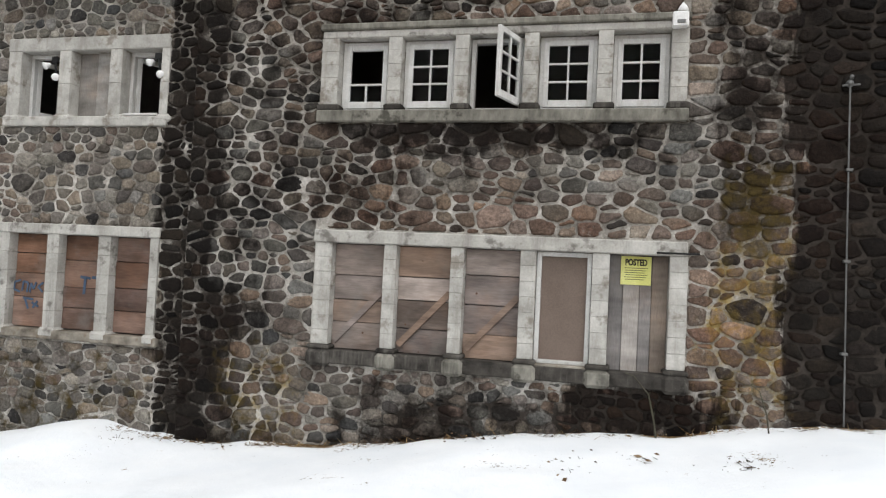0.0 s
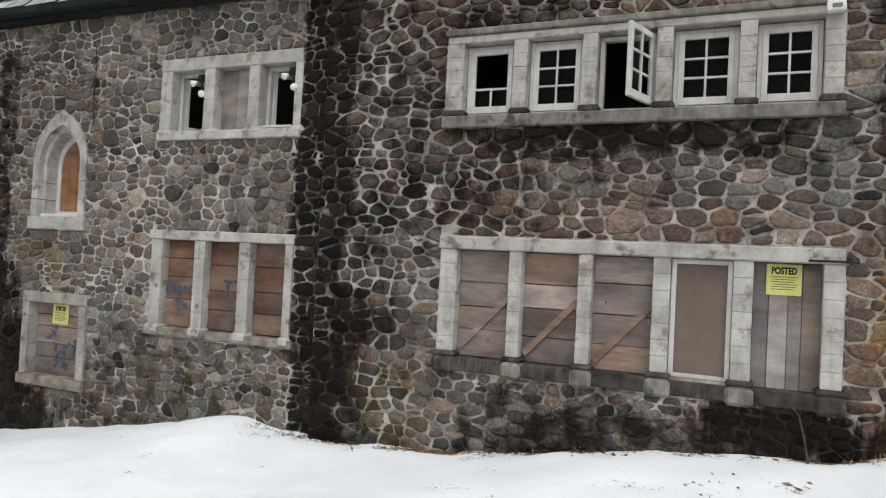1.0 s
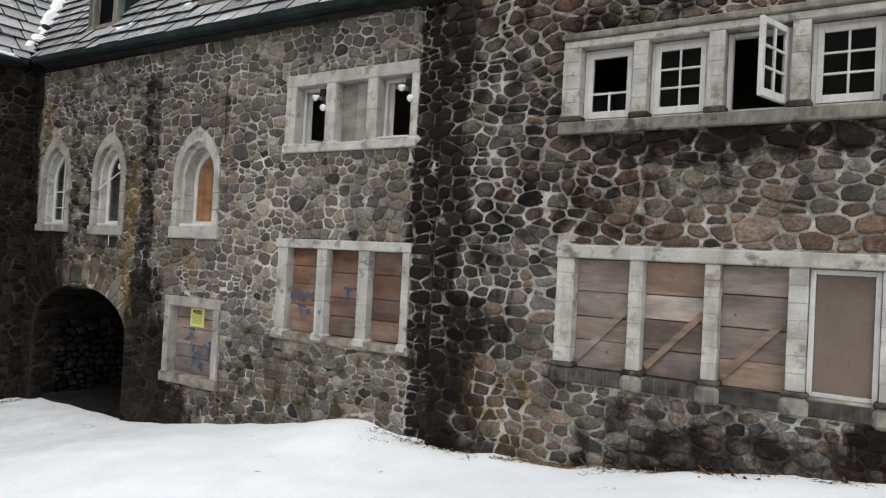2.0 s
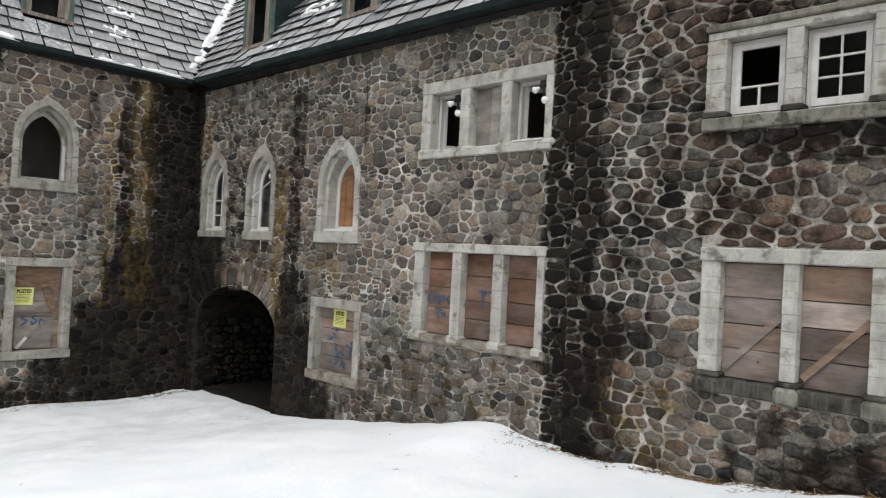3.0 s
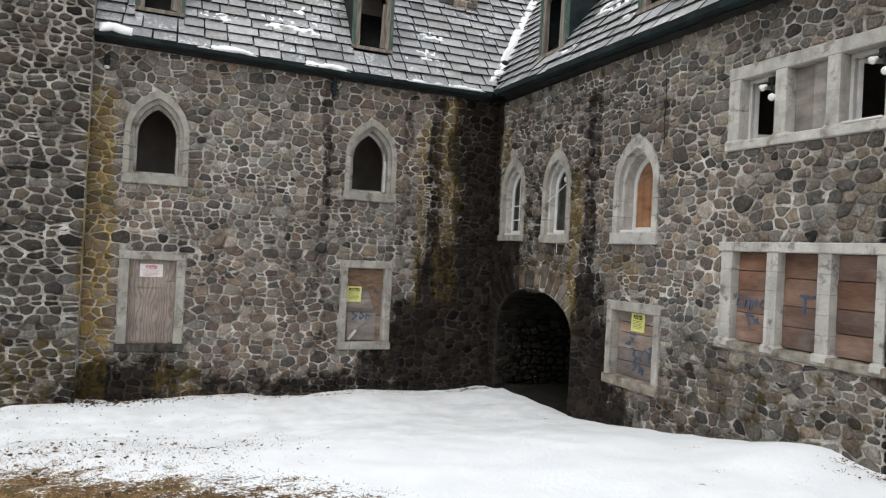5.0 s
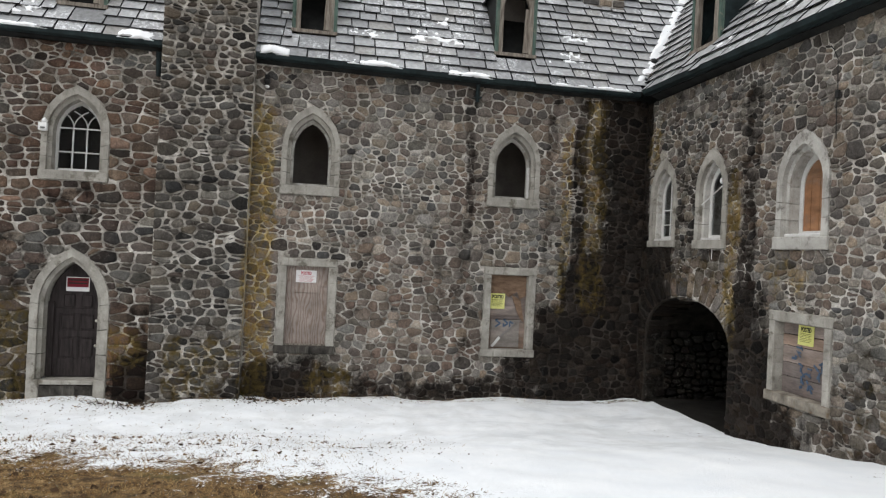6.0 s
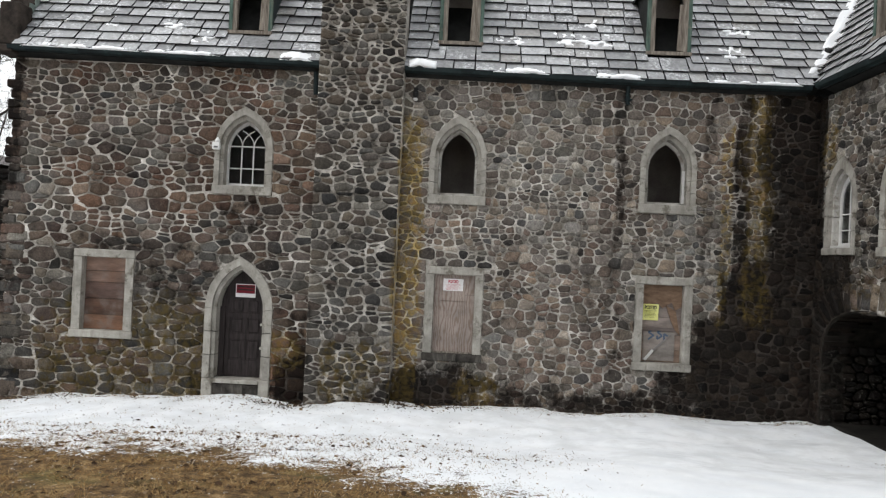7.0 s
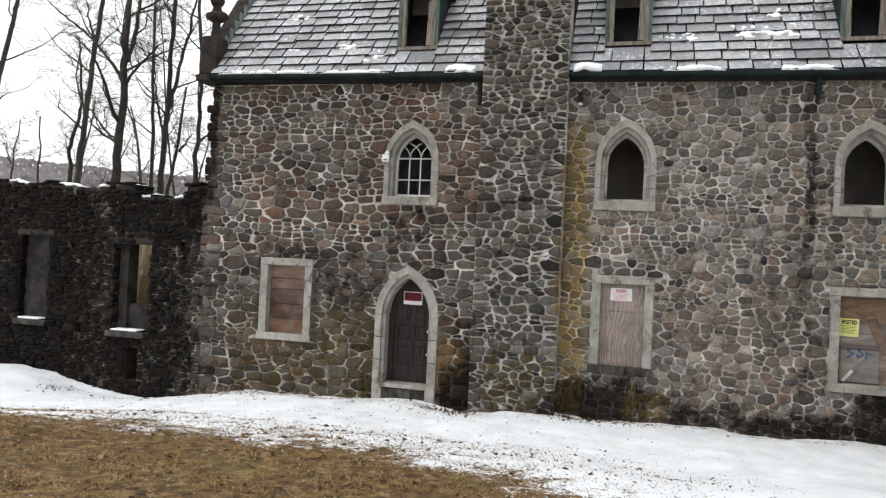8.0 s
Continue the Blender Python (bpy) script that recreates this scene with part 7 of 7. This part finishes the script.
def stone_shape(poly, r, bulge):
    """Outline with blunt corners and uneven sides, shoulder, flat crown and middle of one stone, as (u, d, z) points and faces."""
    slim = []
    for p in poly:
        if not slim or math.hypot(p[0] - slim[-1][0], p[1] - slim[-1][1]) > 0.028:
            slim.append(p)
    if len(slim) > 2 and math.hypot(slim[0][0] - slim[-1][0], slim[0][1] - slim[-1][1]) < 0.028:
        slim.pop()
    if len(slim) < 3:
        return None
    area = abs(sum(a[0] * b[1] - b[0] * a[1] for a, b in zip(slim, slim[1:] + slim[:1]))) / 2
    if area < 0.0016:
        return None
    blunt = r.uniform(0.5, 1.0)
    ring = []
    for a, b in zip(slim, slim[1:] + slim[:1]):
        l = math.hypot(b[0] - a[0], b[1] - a[1])
        f = min(0.24, blunt * r.uniform(0.014, 0.034) / l + 0.03)
        for t in (f, 0.5, 1 - f) if l > 0.1 else (f, 1 - f):
            k = r.gauss(-0.002, 0.006) if t == 0.5 else r.gauss(0, 0.003)
            ring.append((a[0] + (b[0] - a[0]) * t + (b[1] - a[1]) / l * k, a[1] + (b[1] - a[1]) * t - (b[0] - a[0]) / l * k))
    cu, cz = sum(p[0] for p in ring) / len(ring), sum(p[1] for p in ring) / len(ring)
    h = bulge * r.uniform(0.4, 1.3)
    tu, tz = r.gauss(0, 0.07), r.gauss(0, 0.07)
    n = len(ring)
    v = [(u, -0.02, z) for u, z in ring]
    for s, d in ((0.93, 0.72), (0.7, 1.0)):
        v += [(cu + (u - cu) * s, h * d + (u - cu) * s * tu + (z - cz) * s * tz + r.gauss(0, 0.003), cz + (z - cz) * s) for u, z in ring]
    v.append((cu, h * 1.03, cz))
    faces = []
    for a in (0, n):
        faces += [(a + i, a + (i + 1) % n, a + n + (i + 1) % n, a + n + i) for i in range(n)]
    faces += [(2 * n + i, 2 * n + (i + 1) % n, 3 * n) for i in range(n)]
    return v, faces, (cu, cz)


def masonry(w, wall, outlines, material, seed, keep, bulge=0.026, drop=None, single=300, name="stone"):
    """Builds the stones of a wall: the stretch about keep as parts of their own, the others joined."""
    r = random.Random(seed)
    o, a, n = AXES[w]
    turn = a.cross(n).z > 0          # orientation of the outline seen from outside
    made = []
    for poly in outlines:
        s = stone_shape(poly, r, bulge)
        if s and not (drop and drop(*s[2])):
            made.append(s)
    made.sort(key=lambda s: math.hypot(s[2][0] - keep[0], s[2][1] - keep[1]))
    verts, faces = [], []
    home = world_place(wall)
    for k, (v, f, (cu, cz)) in enumerate(made):
        f = [q if not turn else q[::-1] for q in f]
        if k < single:
            c = P(w, cu, 0, cz)
            me = bpy.data.meshes.new(name)
            me.from_pydata([P(w, *q) - c for q in v], [], f)
            me.materials.append(material)
            me.shade_smooth()
            ob = new(name, me)
            ob.location = c - home
            ob.parent = wall
        else:
            b = len(verts)
            verts += [P(w, *q) - home for q in v]
            faces += [tuple(b + i for i in q) for q in f]
    if faces:
        me = bpy.data.meshes.new("stonework")
        me.from_pydata(verts, [], faces)
        me.materials.append(material)
        me.shade_smooth()
        ob = new("stonework", me)
        ob.parent = wall
        tagged(ob, kind="stuff")


holes = [rect(*q) for q in RECTS_A] + [lancet(l[0], l[1], l[2], l[4], l[5], 5) for l in LANCETS_A] + [arch_loop(0.3)[1:-1], rect(ARCH[0] - ARCH[1], ARCH[0] + ARCH[1], -3.0, ARCH[2])]
masonry("A", wall_north, lay(XB + 0.02, XBLOCK, -2.2, top_a, holes, 1, 0.034, 0.094, 0.70, 0.0115), STONE_A, 2, (-8.6, 1.8), 0.022)
holes = [rect(*q) for q in RECTS_K]
masonry("K", wall_block, lay(XBLOCK, 2.2, -1.5, 5.4, holes, 3, 0.034, 0.098, 0.62, 0.0105), STONE_K, 4, (-4.6, 2.3), 0.022)
holes = [rect(*q) for q in RECTS_B] + [lancet(l[0], l[1], l[2], l[4], l[5], 5) for l in LANCETS_B] + [lancet(DOOR[0], DOOR[1], -1.8, DOOR[3], DOOR[4], 5), rect(-4.79, -3.13, -3, 7)]
masonry("B", wall_west, lay(-3.13, YA - 0.02, -2.2, 4.95, holes, 5, 0.036, 0.106, 0.72, 0.0125), STONE_B, 6, (0.4, 2.2), 0.024, None, 200)
masonry("B", wall_west, lay(-11.05, -4.79, -2.2, 5.04, holes, 15, 0.040, 0.130, 0.56, 0.014), STONE_B_FAR, 16, (-7.0, 1.8), 0.030, None, 100)
vr = random.Random(52)
z = -1.7
while z < 4.6:
    h = vr.uniform(0.12, 0.26)
    part("quoin", block("B", -11.05 - vr.uniform(0.0, 0.16), -11.05 + vr.uniform(0.15, 0.42), -0.4, vr.uniform(0.01, 0.05), z + 0.008, z + h - 0.008, 0.03), STONE_B_FAR, wall_west)
    z += h
masonry("C", chimney, lay(-4.79, -3.13, -2.0, 10.5, [], 7, 0.036, 0.104, 0.58, 0.018), STONE_CHIMNEY, 8, (-4.0, 2.5), 0.036)
holes = [rect(*q) for q in RUIN_WINDOWS + RUIN_CELLS]
masonry("R", wall_ruin, lay(-21.4, -11.07, -2.4, 2.9, holes, 9, 0.028, 0.078, 0.42, 0.010), STONE_RUIN, 10, (-13.0, 1.5), 0.05, lambda u, z: z > ragged_top(u) - 0.03)

# voussoirs of the round arch: long stones on edge
uc, half, spring, crown = ARCH
vr = random.Random(21)
a = math.radians(4)
while a < math.pi - 0.1:
    da = vr.uniform(0.085, 0.17)
    deep = vr.uniform(0.34, 0.58)
    pts = []
    for ang, grow in ((a + 0.008, 0.01), (a + da - 0.008, 0.01), (a + da - 0.012, deep), (a + 0.012, deep)):
        pts.append((uc + (half + grow) * math.cos(ang), spring + (crown - spring + grow) * math.sin(ang)))
    s = stone_shape(pts, vr, 0.035)
    if s:
        v, f, (cu, cz) = s
        c = P("A", cu, 0, cz)
        me = bpy.data.meshes.new("voussoir")
        me.from_pydata([P("A", *q) - c for q in v], [], f)
        me.materials.append(STONE_A)
        me.shade_smooth()
        ob = new("voussoir", me)
        ob.location = c
        ob.parent = wall_north
    a += da

# rough stones that line the reveal of the arch and the near wall of the passage
vr = random.Random(23)
# the passage stones carry their shade in the colour
masonry("J", wall_north, lay(0.03, 2.6, -1.9, spring + 0.05, [], 19, 0.034, 0.11, 0.7, 0.014), STONE_SHADED, 24, (0.3, -0.6), 0.05, None, 60)
a = math.radians(8)
while a < math.pi - 0.02:
    da, d = vr.uniform(0.08, 0.16), vr.uniform(0.03, 0.07)
    while d < 0.42:
        w = vr.uniform(0.2, 0.45)
        rows = [[(uc + (half + g) * math.cos(a + da * f), spring + (crown - spring + g) * math.sin(a + da * f)) for f in (0.06, 0.5, 0.94)] for g in (0.05, -vr.uniform(0.015, 0.05))]
        part("reveal_stone", band("A", rows[0], rows[1], -d - w + 0.012, -d, 0, 2), STONE_A, wall_north)
        d += w
    a += da

slating(ROOF_A, roof_a, Vector((1, 0, 0)), up_a, free_a, 31, -12.0)
slating(ROOF_B, roof_b, Vector((0, 1, 0)), up_b, free_b, 32, 0.5)

# loose flat slabs left on the broken top of the ruin
vr = random.Random(44)
u = -20.9
while u < -11.4:
    w = vr.uniform(0.18, 0.55)
    z = ragged_top(u + w / 2) - 0.02
    for k in range(vr.choice((0, 1, 1, 2))):
        h = vr.uniform(0.035, 0.085)
        part("slab", block("R", u + vr.uniform(-0.06, 0.06), u + w * vr.uniform(0.6, 1.0), -vr.uniform(0.3, 0.55), vr.uniform(-0.02, 0.05), z, z + h, 0.012, vr.uniform(-0.02, 0.02)), STONE_RUIN, wall_ruin)
        z += h + 0.002
    u += w * vr.uniform(0.7, 1.1)
